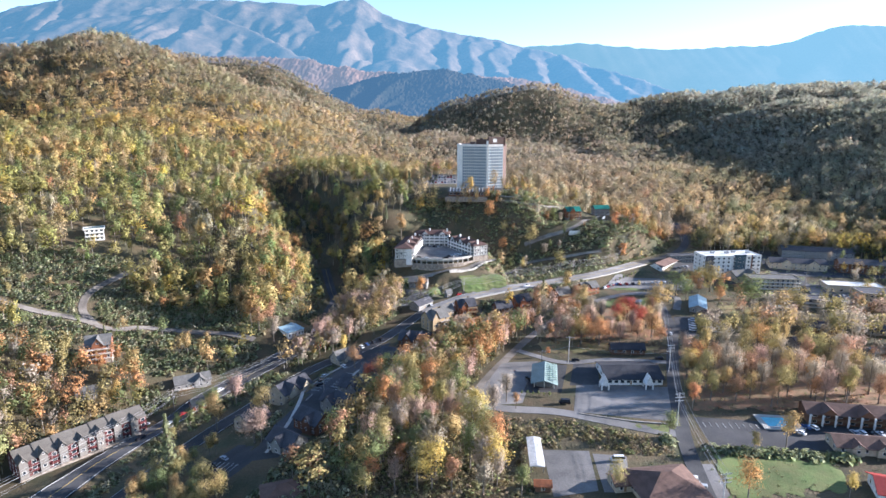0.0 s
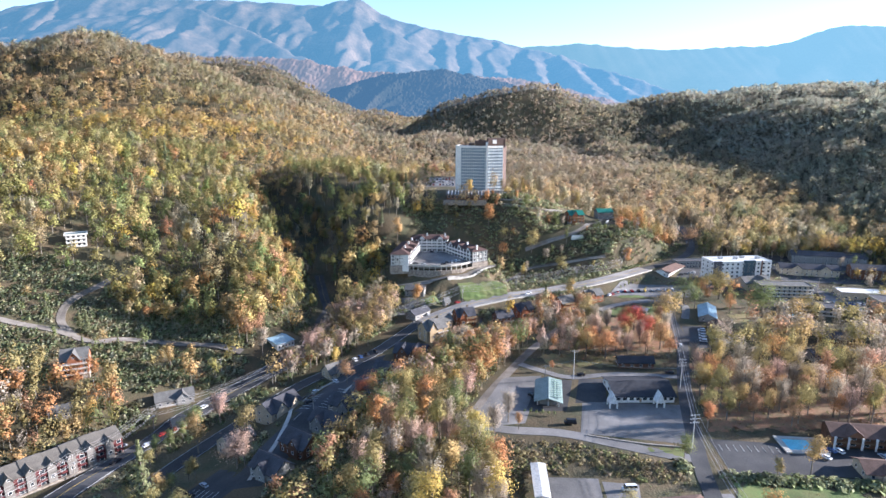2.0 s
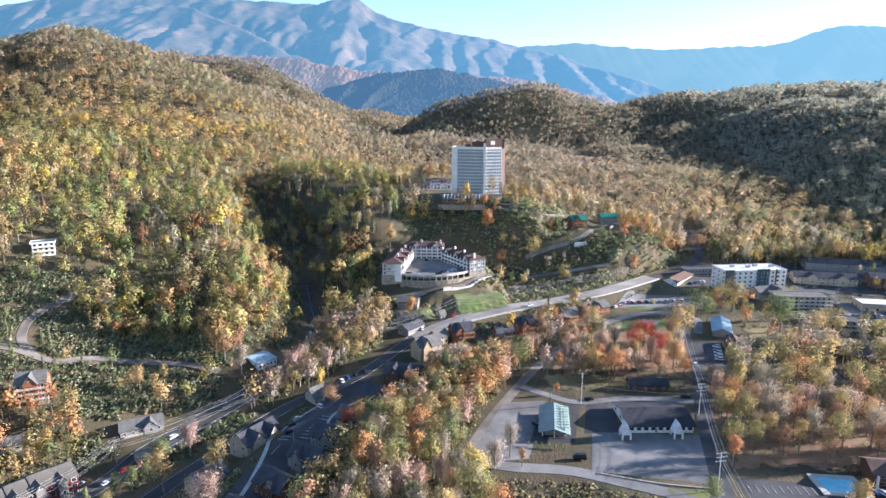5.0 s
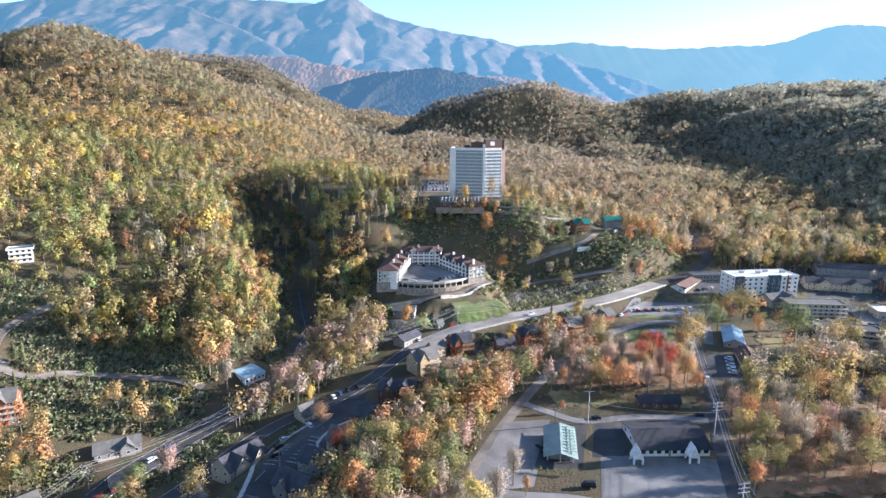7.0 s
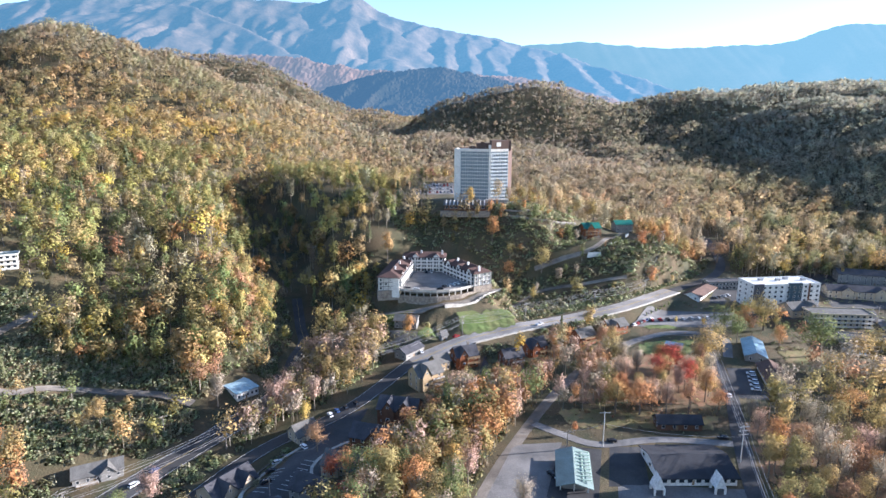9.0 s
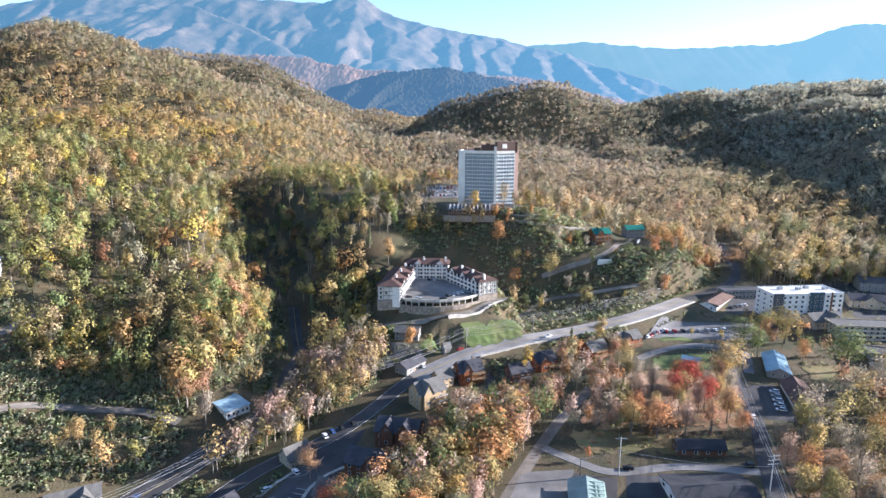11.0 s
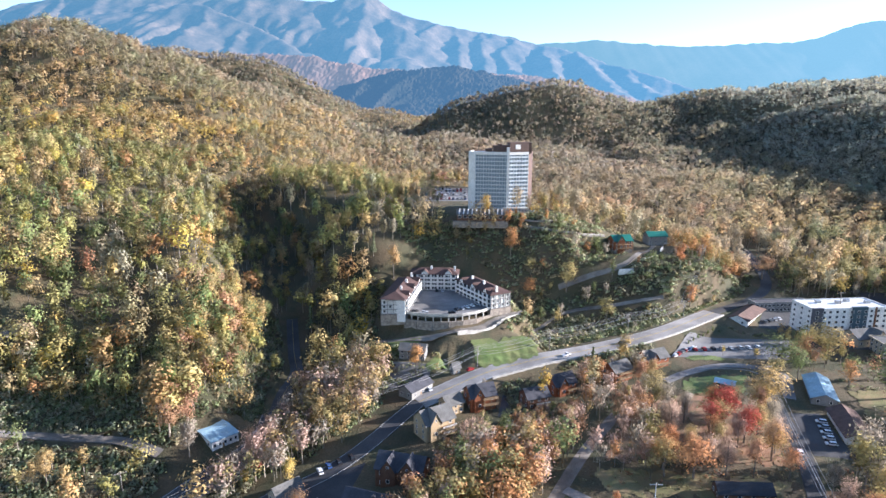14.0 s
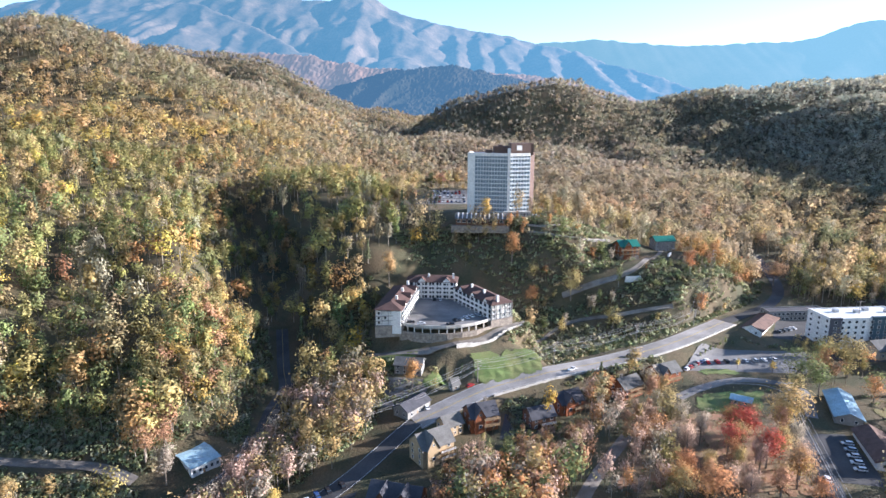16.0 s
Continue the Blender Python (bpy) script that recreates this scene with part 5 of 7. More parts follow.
hotel = flat_block("hotel", "five-storey white hotel with slate and teal panels", 248.5, 506, 6, 50, 20, 5, WHITE_WALL, z=8.6, fl=3.35, bays=11, panels=((-25.2, -18.5, DARK_PANEL, 0.6, 1.0), (0.5, 10.5, TEAL_PANEL, 0.9, 1.2), (15.8, 17.0, BROWN_WALL, 0.4, 0.8)))
for x0, y0 in ((-14, 2), (-2, 0), (6, 3), (17, -1)):
    part("roof_unit", box_mesh("roof_unit", x0, x0 + 3, y0, y0 + 2.5, 16.9, 18.6, METAL), None, hotel, "grey roof unit")
flat_block("motel", "dark two-storey motel with window bays", 229, 539, 6, 40, 9, 2, GREY_WALL, SHINGLE, bays=14, category="motel")
flat_block("motel", "three-storey tan motel with a grey roof", 270, 471, -6, 38, 13, 3, BEIGE, GREY_SHINGLE, fl=2.8, bays=10, category="motel", gallery=True, eave=0.8)
flat_block("motel", "low grey motel beside a pool", 268, 432, -20, 36, 12, 2, GREY_WALL, SHINGLE, fl=2.8, bays=9, category="motel", gallery=True, eave=0.7)
flat_block("hotel", "beige four-storey hotel at the valley edge", 322, 424, -10, 26, 18, 4, BEIGE, SHINGLE, bays=7, eave=0.6)
flat_block("shop", "long low store with a pale flat roof", 330, 462, -12, 42, 16, 1, BEIGE, WHITE_ROOF, fl=5, bays=6, category="shop")
house("motel", "long motel with a dark shingle roof", 318, 520, -14, 46, 13, 6, 3.2, BEIGE, SHINGLE, storeys=2, front=12, side=2, category="motel", gables=((-10, 8, 3.2), (12, 8, 3.2)))
house("motel", "dark-roofed motel row below the wooded slope", 352, 548, -16, 60, 14, 8, 3.2, GREY_WALL, SHINGLE, storeys=3, front=14, side=2, category="motel")
house("motel", "dark brown motel with a shingle roof", 372, 505, -16, 48, 14, 8, 3.2, BROWN_WALL, SHINGLE, storeys=3, front=12, side=2, category="motel")
house("motel", "motel wing with grey siding under trees", 395, 470, -18, 40, 14, 8, 3, GREY_WALL, SHINGLE, storeys=3, front=10, side=2, category="motel")
house("restaurant", "grey gabled hall beside the hotel", 254, 488, 12, 22, 14, 5, 4, BEIGE, GREY_SHINGLE, front=5, side=2, category="restaurant", gables=((4, 8, 4.4),))
house("motel", "long low building with a rust-brown roof", 203, 527, 47, 44, 11, 4, 2.6, WHITE_WALL, BROWN_SHINGLE, front=10, side=2, category="motel", over=1.2)

# ---- lodges near the crossing ----
house("office_building", "low office with a dark slate-grey roof", 103, 308, 0, 30, 23, 3.2, 3.0, WHITE_WALL, SLATE, front=9, side=3, category="office", wide=2.0, over=1.0)


def portico(x, y):
    t = thing("portico", pose(x, y, 0.3), "white entrance porch under a steep pointed roof", "porch")
    for a, b in ((-1.8, -2.2), (1.8, -2.2), (-1.8, 2.2), (1.8, 2.2)):
        part("post", box_mesh("post", a - 0.35, a + 0.35, b - 0.35, b + 0.35, -0.5, 3, TRIM), None, t)
    bm = bmesh.new()
    prism(bm, [(-2.2, 2.8), (2.2, 2.8), (0, 7.8)], -2.6, 2.6)
    part("spire_roof", bm, WHITE_ROOF, t, "tall pale gabled roof", at=pose(0, 0, 0, 0, 0, 90))
    return t


porch = portico(85.5, 292.5)
copy_thing(porch, pose(109, 293.2, 0.3))


def pavilion():
    t = thing("pavilion", pose(55.5, 303, 0.4, 0, 0, -10), "open pavilion with a grey-green metal roof and trellis", "pavilion")
    for a in (-5.2, 0, 5.2):
        for b in (-10, -3.4, 3.4, 10):
            part("post", box_mesh("post", a - 0.25, a + 0.25, b - 0.25, b + 0.25, -0.6, 3.4, TRIM), None, t)
    part("roof", gable_roof(25, 13, 3.4, 1.9, 0.6), SAGE_METAL, t, at=pose(0, 0, 0, 0, 0, 90))
    for k in range(9):
        part("trellis_bar", box_mesh("trellis_bar", 0.4, 6.4, -10 + 2.5 * k, -9.7 + 2.5 * k, 5.2, 5.5, SAGE_TRIM), None, t)
    for k in range(3):
        part("trellis_rail", box_mesh("trellis_rail", 0.4 + 2.9 * k, 0.7 + 2.9 * k, -10.4, 10.6, 4.9, 5.2, SAGE_TRIM), None, t)
    part("counter", box_mesh("counter", -4.4, 4.4, -9, 8, -0.4, 2.4, GREY_WALL), None, t, "grey kiosk under the roof")


SAGE_METAL = material("sage_metal_roof", (0.2, 0.26, 0.245), 0.6, spread=0.2, size=4)
SAGE_TRIM = material("pale_sage_paint", (0.5, 0.62, 0.5), 0.6, spread=0.15, size=2)
pavilion()

# ---- brown motel with white posts, its near wing and the pool ----
def post_motel():
    t = thing("motel", pose(205, 256, 0.4, 0, 0, -9), "brown two-storey motel with white posts and gabled roof", "motel")
    w, d, h = 66, 11, 5.8
    part("wall", gable_walls(w, d, h, 2.6), BROWN_WALL, t)
    part("roof", gable_roof(w, d, h, 2.6, 1.6), BROWN_SHINGLE, t)
    for k in range(13):
        x = -w / 2 + w * k / 12
        part("post", box_mesh("post", x - 0.35, x + 0.35, -d / 2 - 2.2, -d / 2 - 1.6, -1, h - 0.3, TRIM), None, t, "white post")
        if k < 12:
            for f in (0, 1):
                window(t, x + 2.7, -d / 2, f * 2.9 + 0.8, 2.0, 1.5, 0)
    for k in range(4):
        g = part("gable", gable_walls(7, 6, 0.6, 2.4, 0), BROWN_WALL, t, at=pose(-w / 2 + 8 + 16 * k, -d / 2 + 1.3, h, 0, 0, 90))
        part("gable_roof", gable_roof(7, 6, 0.6, 2.4, 0.5, 0.2), BROWN_SHINGLE, g)
    dk = part("gallery", box_mesh("gallery", -w / 2, w / 2, -d / 2 - 1.9, -d / 2 - 0.01, 2.7, 2.9, WOOD), None, t)
    railing(dk, -w / 2, w / 2, -d / 2 - 1.75, 2.9, None, BROWN_WALL)


post_motel()
house("motel", "low motel wing with brown roof and small gables", 197, 231, -9, 56, 11, 3.4, 2.6, BEIGE, BROWN_SHINGLE, front=12, side=2, gables=((-20, 5, 2), (-10, 5, 2), (0, 5, 2), (10, 5, 2)), category="motel", over=1.0)
house("shop", "small white shop with a bright red metal roof", 173, 201, -20, 16, 14, 3.4, 3, WHITE_WALL, RED_METAL, category="shop", gables=((2, 6, 2.6),), over=1.0)


def pool(x, y, turn, w, d):
    t = thing("swimming_pool", pose(x, y, float(surface(x, y)) + 0.5, 0, 0, turn), "turquoise swimming pool with a pale concrete rim", "pool")
    bm = bmesh.new()
    for q in ((-w / 2 - 2.4, w / 2 + 2.4, -d / 2 - 2.4, -d / 2), (-w / 2 - 2.4, w / 2 + 2.4, d / 2, d / 2 + 2.4), (-w / 2 - 2.4, -w / 2, -d / 2, d / 2), (w / 2, w / 2 + 2.4, -d / 2, d / 2)):
        box(bm, *q, -1.2, 0.12)
    part("rim", bm, CONCRETE, t, "pale concrete pool rim")
    part("water", box_mesh("water", -w / 2, w / 2, -d / 2, d / 2, -1.0, -0.1, POOL), None, t)
    bm = bmesh.new()
    for a in np.linspace(-w / 2 - 2.3, w / 2 + 2.3, 9):
        box(bm, a - 0.05, a + 0.05, -d / 2 - 2.3, -d / 2 - 2.2, 0, 1.3)
    box(bm, -w / 2 - 2.3, w / 2 + 2.3, -d / 2 - 2.3, -d / 2 - 2.2, 1.2, 1.3)
    part("fence", bm, TRIM, t, "white pool fence")


POOL = material("pool_water", (0.2, 0.62, 0.72), 0.3, spread=0.15, size=3)
pool(158, 256, -6, 13, 9)
pool(252, 424, -20, 9, 6)

# ---- hip-roofed house, sheds and carport in front ----
house("restaurant", "large house with a russet-brown hip roof", 85, 203, 8, 24, 20, 3.6, 5.2, BEIGE, BROWN_SHINGLE, hip=True, front=5, side=3, category="house", over=1.4)
house("house", "small annex with a russet-brown roof", 70, 207, 8, 9, 8, 2.8, 2, BEIGE, BROWN_SHINGLE, front=2, side=1)
house("house", "house with a brown hip roof beside the west lot", -62, 205, 20, 16, 13, 3.2, 3.4, BEIGE, BROWN_SHINGLE, hip=True)


def carport(name, x, y, turn, w, d, h, mat, label):
    z = lowest(x, y, w, d, turn)
    t = thing(name, pose(x, y, z, 0, 0, turn), label, "carport")
    for a in (-w / 2 + 0.3, w / 2 - 0.3):
        for k in range(5):
            b = -d / 2 + 0.4 + (d - 0.8) * k / 4
            part("post", box_mesh("post", a - 0.12, a + 0.12, b - 0.12, b + 0.12, -0.6, h, METAL), None, t)
    bm = bmesh.new()
    prism(bm, [(-w / 2 - 0.3, h), (w / 2 + 0.3, h), (w / 2 + 0.3, h + 0.25), (0, h + 0.7), (-w / 2 - 0.3, h + 0.25)], -d / 2 - 0.3, d / 2 + 0.3)
    part("roof", bm, mat, t, at=pose(0, 0, 0, 0, 0, 90))
    bm = bmesh.new()
    n = int(d / 0.9)
    for k in range(n):
        box(bm, -w / 2 - 0.3, w / 2 + 0.3, -d / 2 + d * k / n, -d / 2 + d * k / n + 0.07, h + 0.66, h + 0.78)
    part("roof_seams", bm, mat, t)


carport("carport", 39, 227, -4, 5.6, 22, 2.8, WHITE_ROOF, "long carport with a white sheet roof")
house("shed", "small shed with a rusty orange roof", 38.5, 205, -4, 6, 4, 2.4, 1.2, BROWN_WALL, LOG, front=1, side=1, category="shed")

# ---- plaza, shed, barn ----
house("shed", "small shed with a pale blue metal roof", 145, 431, -32, 9, 6, 2.6, 1.2, GREY_WALL, BLUE_METAL, front=2, side=1, category="shed")
house("barn", "long hall with a pale blue metal roof", 190, 424.5, 68, 28, 11, 3.4, 2.4, GREY_WALL, BLUE_METAL, front=7, side=2, category="hall", over=0.8)
house("motel", "low motel with a brown roof and white end", 183, 389, 74, 27, 11, 3.6, 2.6, WHITE_WALL, BROWN_SHINGLE, front=6, side=2, category="motel", over=1.0)
for x, y, turn, w, d, roof, wall, label in (
    (226, 352, 10, 16, 10, SHINGLE, GREY_WALL, "grey cottage under bare trees"), (205, 322, -5, 14, 9, GREY_SHINGLE, BEIGE, "beige cottage among russet leaves"),
    (252, 378, -8, 18, 10, SHINGLE, BROWN_WALL, "brown house under autumn trees"), (262, 336, 12, 16, 10, GREY_SHINGLE, GREY_WALL, "grey house with a pale roof edge"),
    (112, 341, -2, 20, 7, SLATE, BROWN_WALL, "long dark shed by the lane"), (290, 372, -15, 20, 11, SHINGLE, BEIGE, "beige house behind tall trees")):
    house("house", label, x, y, turn, w, d, 3.2, 2.6, wall, roof, front=4, side=2)

# ---- log cabins below the main road ----
house("cabin", "orange log cabin with a charcoal roof and white railings", 16, 409, 20, 13, 10.5, 7.2, 4.2, LOG, SHINGLE, storeys=2, front=3, gables=((-2.5, 5, 4.4),), deck=((-1, 6.4, 2.6, 3.4), (-1, 6.4, 2.6, 6.4)), chimney=(3, 2))
house("cabin", "tan gabled lodge with a bright tiled upper roof", -5.5, 384.5, 34, 15, 11, 8, 4.6, TAN, GREY_SHINGLE, storeys=3, front=3, gables=((-3, 5.5, 5),), deck=((0, 7, 2.4, 2.6), (0, 7, 2.4, 5.4)))
house("cabin", "small lodge with a pale grey roof", 2, 402, 34, 9, 8, 5, 3.4, TAN, GREY_SHINGLE, storeys=2)
house("cabin", "red log cabin with a dark gabled roof", 58, 425, 28, 13, 10, 5.6, 4, LOG, SHINGLE, storeys=2, gables=((-2, 5, 4),), deck=((0, 6, 2.4, 2.8),))
house("cabin", "honey log cabin with grey shingles and balconies", 91, 440, 32, 13, 10, 6, 3.6, LOG, GREY_SHINGLE, storeys=2, deck=((-5, 6, 2.4, 2.8), (-5, 6, 2.4, 5.4)), chimney=(-3, 1))
house("cabin", "log cabin with a grey roof and long porch", 115, 456, 25, 15, 10, 5.6, 3.6, LOG, GREY_SHINGLE, storeys=2, deck=((-6, 7, 2.4, 2.6),), gables=((-3, 5, 3.6),))
house("cabin", "brown cabin half hidden by autumn trees", 43, 411, 22, 12, 9, 5.4, 3.6, BROWN_WALL, SHINGLE, storeys=2, deck=((-2, 5, 2.2, 2.6),))
house("house", "grey house below the courtyard lodge", -19, 448, -8, 14, 9, 5, 2.6, GREY_WALL, GREY_SHINGLE, storeys=2, front=4)
house("garage", "dark-roofed garage with pale grey walls", -16, 420, 52, 16, 9, 4, 2.4, GREY_WALL, SHINGLE, front=3, category="garage")
house("gazebo", "tiny grey gazebo beside the road", 4, 437, 30, 4, 4, 4.0, 2.4, GREY_WALL, GREY_SHINGLE, front=1, side=1, category="gazebo")

# ---- houses round the dark lot ----
for x, y, turn, w, d, h, roof, wall, gab, label in (
    (-85, 308, 56, 20, 13, 7.6, SHINGLE, BEIGE, ((-4, 7, 4.4), (5, 6, 4)), "gabled house with lit beige front"),
    (-98, 280, 56, 14, 11, 5.4, GREY_SHINGLE, BEIGE, ((2, 6, 4),), "beige house with a grey roof"),
    (-63, 348, 45, 11, 9, 3.6, GREY_SHINGLE, BEIGE, ((1, 5, 3),), "small office with a pale gable"),
    (-38, 313, -20, 15, 11, 5, GREY_SHINGLE, BEIGE, ((-2, 6, 3.6),), "beige townhouse beside the dark lot"),
    (-47, 296, -28, 15, 11, 5, SHINGLE, GREY_WALL, ((2, 6, 3.6),), "dark-roofed townhouse by the lot"),
    (-53, 279, -30, 15, 11, 5, SHINGLE, GREY_WALL, ((-2, 6, 3.6),), "slate-roofed townhouse in shade"),
    (-62, 260, -35, 15, 11, 5, SHINGLE, BROWN_WALL, ((2, 6, 3.6),), "brown townhouse below autumn trees"),
    (-70, 243, -35, 15, 11, 5, SHINGLE, GREY_WALL, ((0, 6, 3.6),), "grey townhouse in shade"),
    (-28, 332, -18, 17, 12, 6, SHINGLE, BROWN_WALL, ((3, 7, 4.4),), "brown lodge with a slate roof"),
    (-17, 353, -14, 19, 12, 8, SHINGLE, BROWN_WALL, ((4, 7, 5), (-4, 6, 4.4)), "tall brown lodge with crossed gables")):
    house("townhouse", label, x, y, turn, w, d, h, 4.2, wall, roof, storeys=2, front=4, side=2, gables=gab, category="house")


# ---- row of townhouses along the lower road ----
ROW_ROOF = material("tan_grey_shingles", (0.15, 0.135, 0.115), 0.9, spread=0.3, size=3, fine=0.1)
ROW_RED = material("dark_red_siding", (0.13, 0.035, 0.035), 0.8, spread=0.25, size=3)


ROW_CREAM = material("cream_siding", (0.2, 0.185, 0.165), 0.8, spread=0.15, size=3)


def row_houses():
    z = -17.0
    turn = 49.6
    for k in range(7):
        f = k / 7 + 1 / 14
        ax, ay = -187.7 + 36 * f, 235.5 + 42.5 * f
        x, y = ax - 7.5 * 0.76, ay + 7.5 * 0.65
        t = house("row_house", "three-storey row house, dark red walls and cream gabled bays", x, y, turn, 7.9, 15, 8.4 + 0.25 * (k % 3), 3.4, ROW_RED, ROW_ROOF, z=z + 0.15 * k, storeys=3, front=0, side=3,
                  gables=((-1.9, 3.4, 2.2),), over=0.4, group="row houses by the lower road", bay=ROW_CREAM)
        for f in range(3):  # recessed red bay with trimmed windows and a balcony
            window(t, 2.4, -7.5, 0.8 + 2.75 * f, 1.7, 1.5, 0)
            if f:
                part("balcony", box_mesh("balcony", 0.75, 3.9, -8.3, -7.52, 2.75 * f - 0.15, 2.75 * f + 0.75, ROW_RED), None, t, "dark red balcony")
            part("band", box_mesh("band", -3.75, 0.75, -9.2, -9.02, 2.75 * f - 0.2, 2.75 * f + 0.1, ROW_CREAM), None, t)
        part("stone_base", box_mesh("stone_base", -3.9, 3.9, -9.16, -7.4, -2.0, 0.9, STONE), None, t, "rough stone base")


row_houses()
house("house", "grey bungalow with a porch beside the lower road", -146, 322, 28, 19, 10, 3.6, 3, GREY_WALL, GREY_SHINGLE, front=5, gables=((4, 6, 3),), deck=((-8, 0, 2.2, 0.8),))
house("house", "small red house beside the lower road", -133, 299, 40, 9, 6, 3, 2.4, BRICK_RED, GREY_SHINGLE, front=2)
house("house", "small grey hillside cottage", -193, 298, 30, 10, 7, 4, 2.4, GREY_WALL, GREY_SHINGLE, front=2, deck=((-4, 4, 2, 1.5),))
house("chalet", "red and tan chalet with stacked timber balconies", -203, 331, 22, 13, 11, 11.5, 4.6, CHALET, GREY_SHINGLE, storeys=4, front=4, base=3.6, gables=((0, 6, 4.4),), deck=((-6.4, 6.4, 2.4, 3.4), (-6.4, 6.4, 2.4, 6.4), (-6.4, 6.4, 2.4, 9.2)), category="chalet")
flat_block("house", "white three-storey hillside house with balconies", -272, 456, 30, 13, 9, 3, WHITE_WALL, SAGE_METAL, fl=3.0, bays=4, sides=3, gallery=True, category="house", eave=0.9)
house("shop", "low white building with a pale blue sheet roof", -107, 388, 48, 12.5, 20, 4, 0.9, WHITE_WALL, BLUE_METAL, front=5, side=3, category="shop", over=0.5)
for x, y, turn, label in ((-237, 635, 30, "pale house roof among hillside trees"), (-330, 700, 10, "small house high in the forest"), (-205, 590, -20, "hidden house with a grey roof"), (-392, 560, 20, "reddish house in the woods"), (190, 690, 10, "small white house in the valley woods"), (245, 640, -20, "white house behind the road"), (110, 660, 15, "white cottage behind the tower")):
    house("house", label, x, y, turn, 13, 9, 4, 2.8, WHITE_WALL, GREY_SHINGLE, front=3)

# ---- cabins on the knoll ----
house("cabin", "red timber cabin with a green metal roof", 124, 566, 12, 14, 11, 7.6, 3.4, LOG, GREEN_METAL, z=47, storeys=3, front=4, base=1.0, gables=((-2, 5, 3.6),), deck=((-6.5, 6.5, 2.4, 2.6), (-6.5, 6.5, 2.4, 5.2)))
house("cabin", "dark cabin with a green metal roof", 158, 592, 8, 15, 10, 8.5, 2.8, GREY_WALL, GREEN_METAL, z=44.5, storeys=3, front=4, deck=((4, 7.4, 2.4, 2.6),))


def knoll_walls():
    for x, y, z, ln, turn in ((120, 533, 38.5, 11, 8), (139, 547, 43.5, 9, 35), (156, 570, 45.5, 9, 58)):
        t = thing("retaining_wall", pose(x, y, z, 0, 0, turn), "bright white block retaining wall below the drive", "wall")
        for r in range(3):
            part("course", box_mesh("course", -ln / 2 + 0.3 * r, ln / 2 - 0.2 * r, -0.4 + 0.05 * r, 0.4, -1.5 + 1.3 * r, -0.24 + 1.3 * r, WHITE_ROOF), None, t)


knoll_walls()

# ---- white wall along the main road ----
mr = smooth_line(MAIN_ROAD[6:11], 6.0)
side = sideways(mr)
wall_top = height(mr[:, 0], mr[:, 1])
run = thing("roadside_wall", pose(0, 0, 0), "long sunlit concrete retaining wall below the road", "wall")
for k in range(len(mr) - 1):
    a, b = mr[k] + side[k] * 7.6, mr[k + 1] + side[k + 1] * 7.6
    turn, ln = facing(a[0], a[1], b[0], b[1])
    part("wall_panel", box_mesh("wall_panel", 0.02, ln - 0.02, -0.25, 0.25, -4.5, 0.9, CONCRETE), None, run, at=pose(a[0], a[1], float(wall_top[k]), 0, 0, turn))

dl = smooth_line(DECK_DRIVE[3:6], 3.0)
side = sideways(dl)
run = thing("garden_wall", pose(0, 0, 0), "pale block wall along the curving drive", "wall")
for k in range(len(dl) - 1):
    a, b = dl[k] + side[k] * 2.6, dl[k + 1] + side[k + 1] * 2.6
    turn, ln = facing(a[0], a[1], b[0], b[1])
    zt = float(height(dl[k][0], dl[k][1]))
    part("wall_panel", box_mesh("wall_panel", 0.01, ln - 0.01, -0.25, 0.25, -3.0, 0.7, CONCRETE), None, run, at=pose(a[0], a[1], zt, 0, 0, turn))



# ---- single trees ----
def tube(bm, points, radii, sides=6):
    rings = []
    for (p, r), q in zip(zip(points, radii), points[1:] + [points[-1] + (points[-1] - points[-2])]):
        d = (q - p).normalized()
        a = d.orthogonal().normalized()
        b = d.cross(a)
        rings.append([bm.verts.new(p + r * (math.cos(6.2832 * k / sides) * a + math.sin(6.2832 * k / sides) * b)) for k in range(sides)])
    for lo, hi in zip(rings[:-1], rings[1:]):
        for k in range(sides):
            bm.faces.new((lo[k], lo[(k + 1) % sides], hi[(k + 1) % sides], hi[k]))
    bm.faces.new(rings[-1])


def trunk_mesh(rng, kind, tall):
    """A tapered trunk that leans a little, with limbs that rise out of it."""
    bm = bmesh.new()
    lean = Vector((rng.uniform(-0.04, 0.04), rng.uniform(-0.04, 0.04), 0)) * tall
    spine = [Vector((0, 0, -0.6)), Vector((0, 0, tall * 0.25)), lean * 0.5 + Vector((0, 0, tall * 0.55)), lean + Vector((0, 0, tall * 0.9))]
    r = tall * 0.014
    tube(bm, spine, [r * 1.25, r, r * 0.65, r * 0.15], 6)
    for k in range(5 if kind != "bare" else 12):
        f = rng.uniform(0.32, 0.75)
        a = rng.uniform(0, 6.28)
        p = spine[1].lerp(spine[3], (f - 0.25) / 0.65)
        out = Vector((math.cos(a), math.sin(a), rng.uniform(0.6, 1.5))).normalized() * tall * rng.uniform(0.13, 0.24)
        if kind == "pine":
            out = Vector((math.cos(a), math.sin(a), 0.1)) * tall * 0.12
        tube(bm, [p, p + out * 0.55, p + out + Vector((0, 0, tall * 0.02))], [r * 0.4, r * 0.26, r * 0.06], 4)
    me = bpy.data.meshes.new("trunk")
    bm.to_mesh(me)
    bm.free()
    me.materials.append(BARK)
    return me


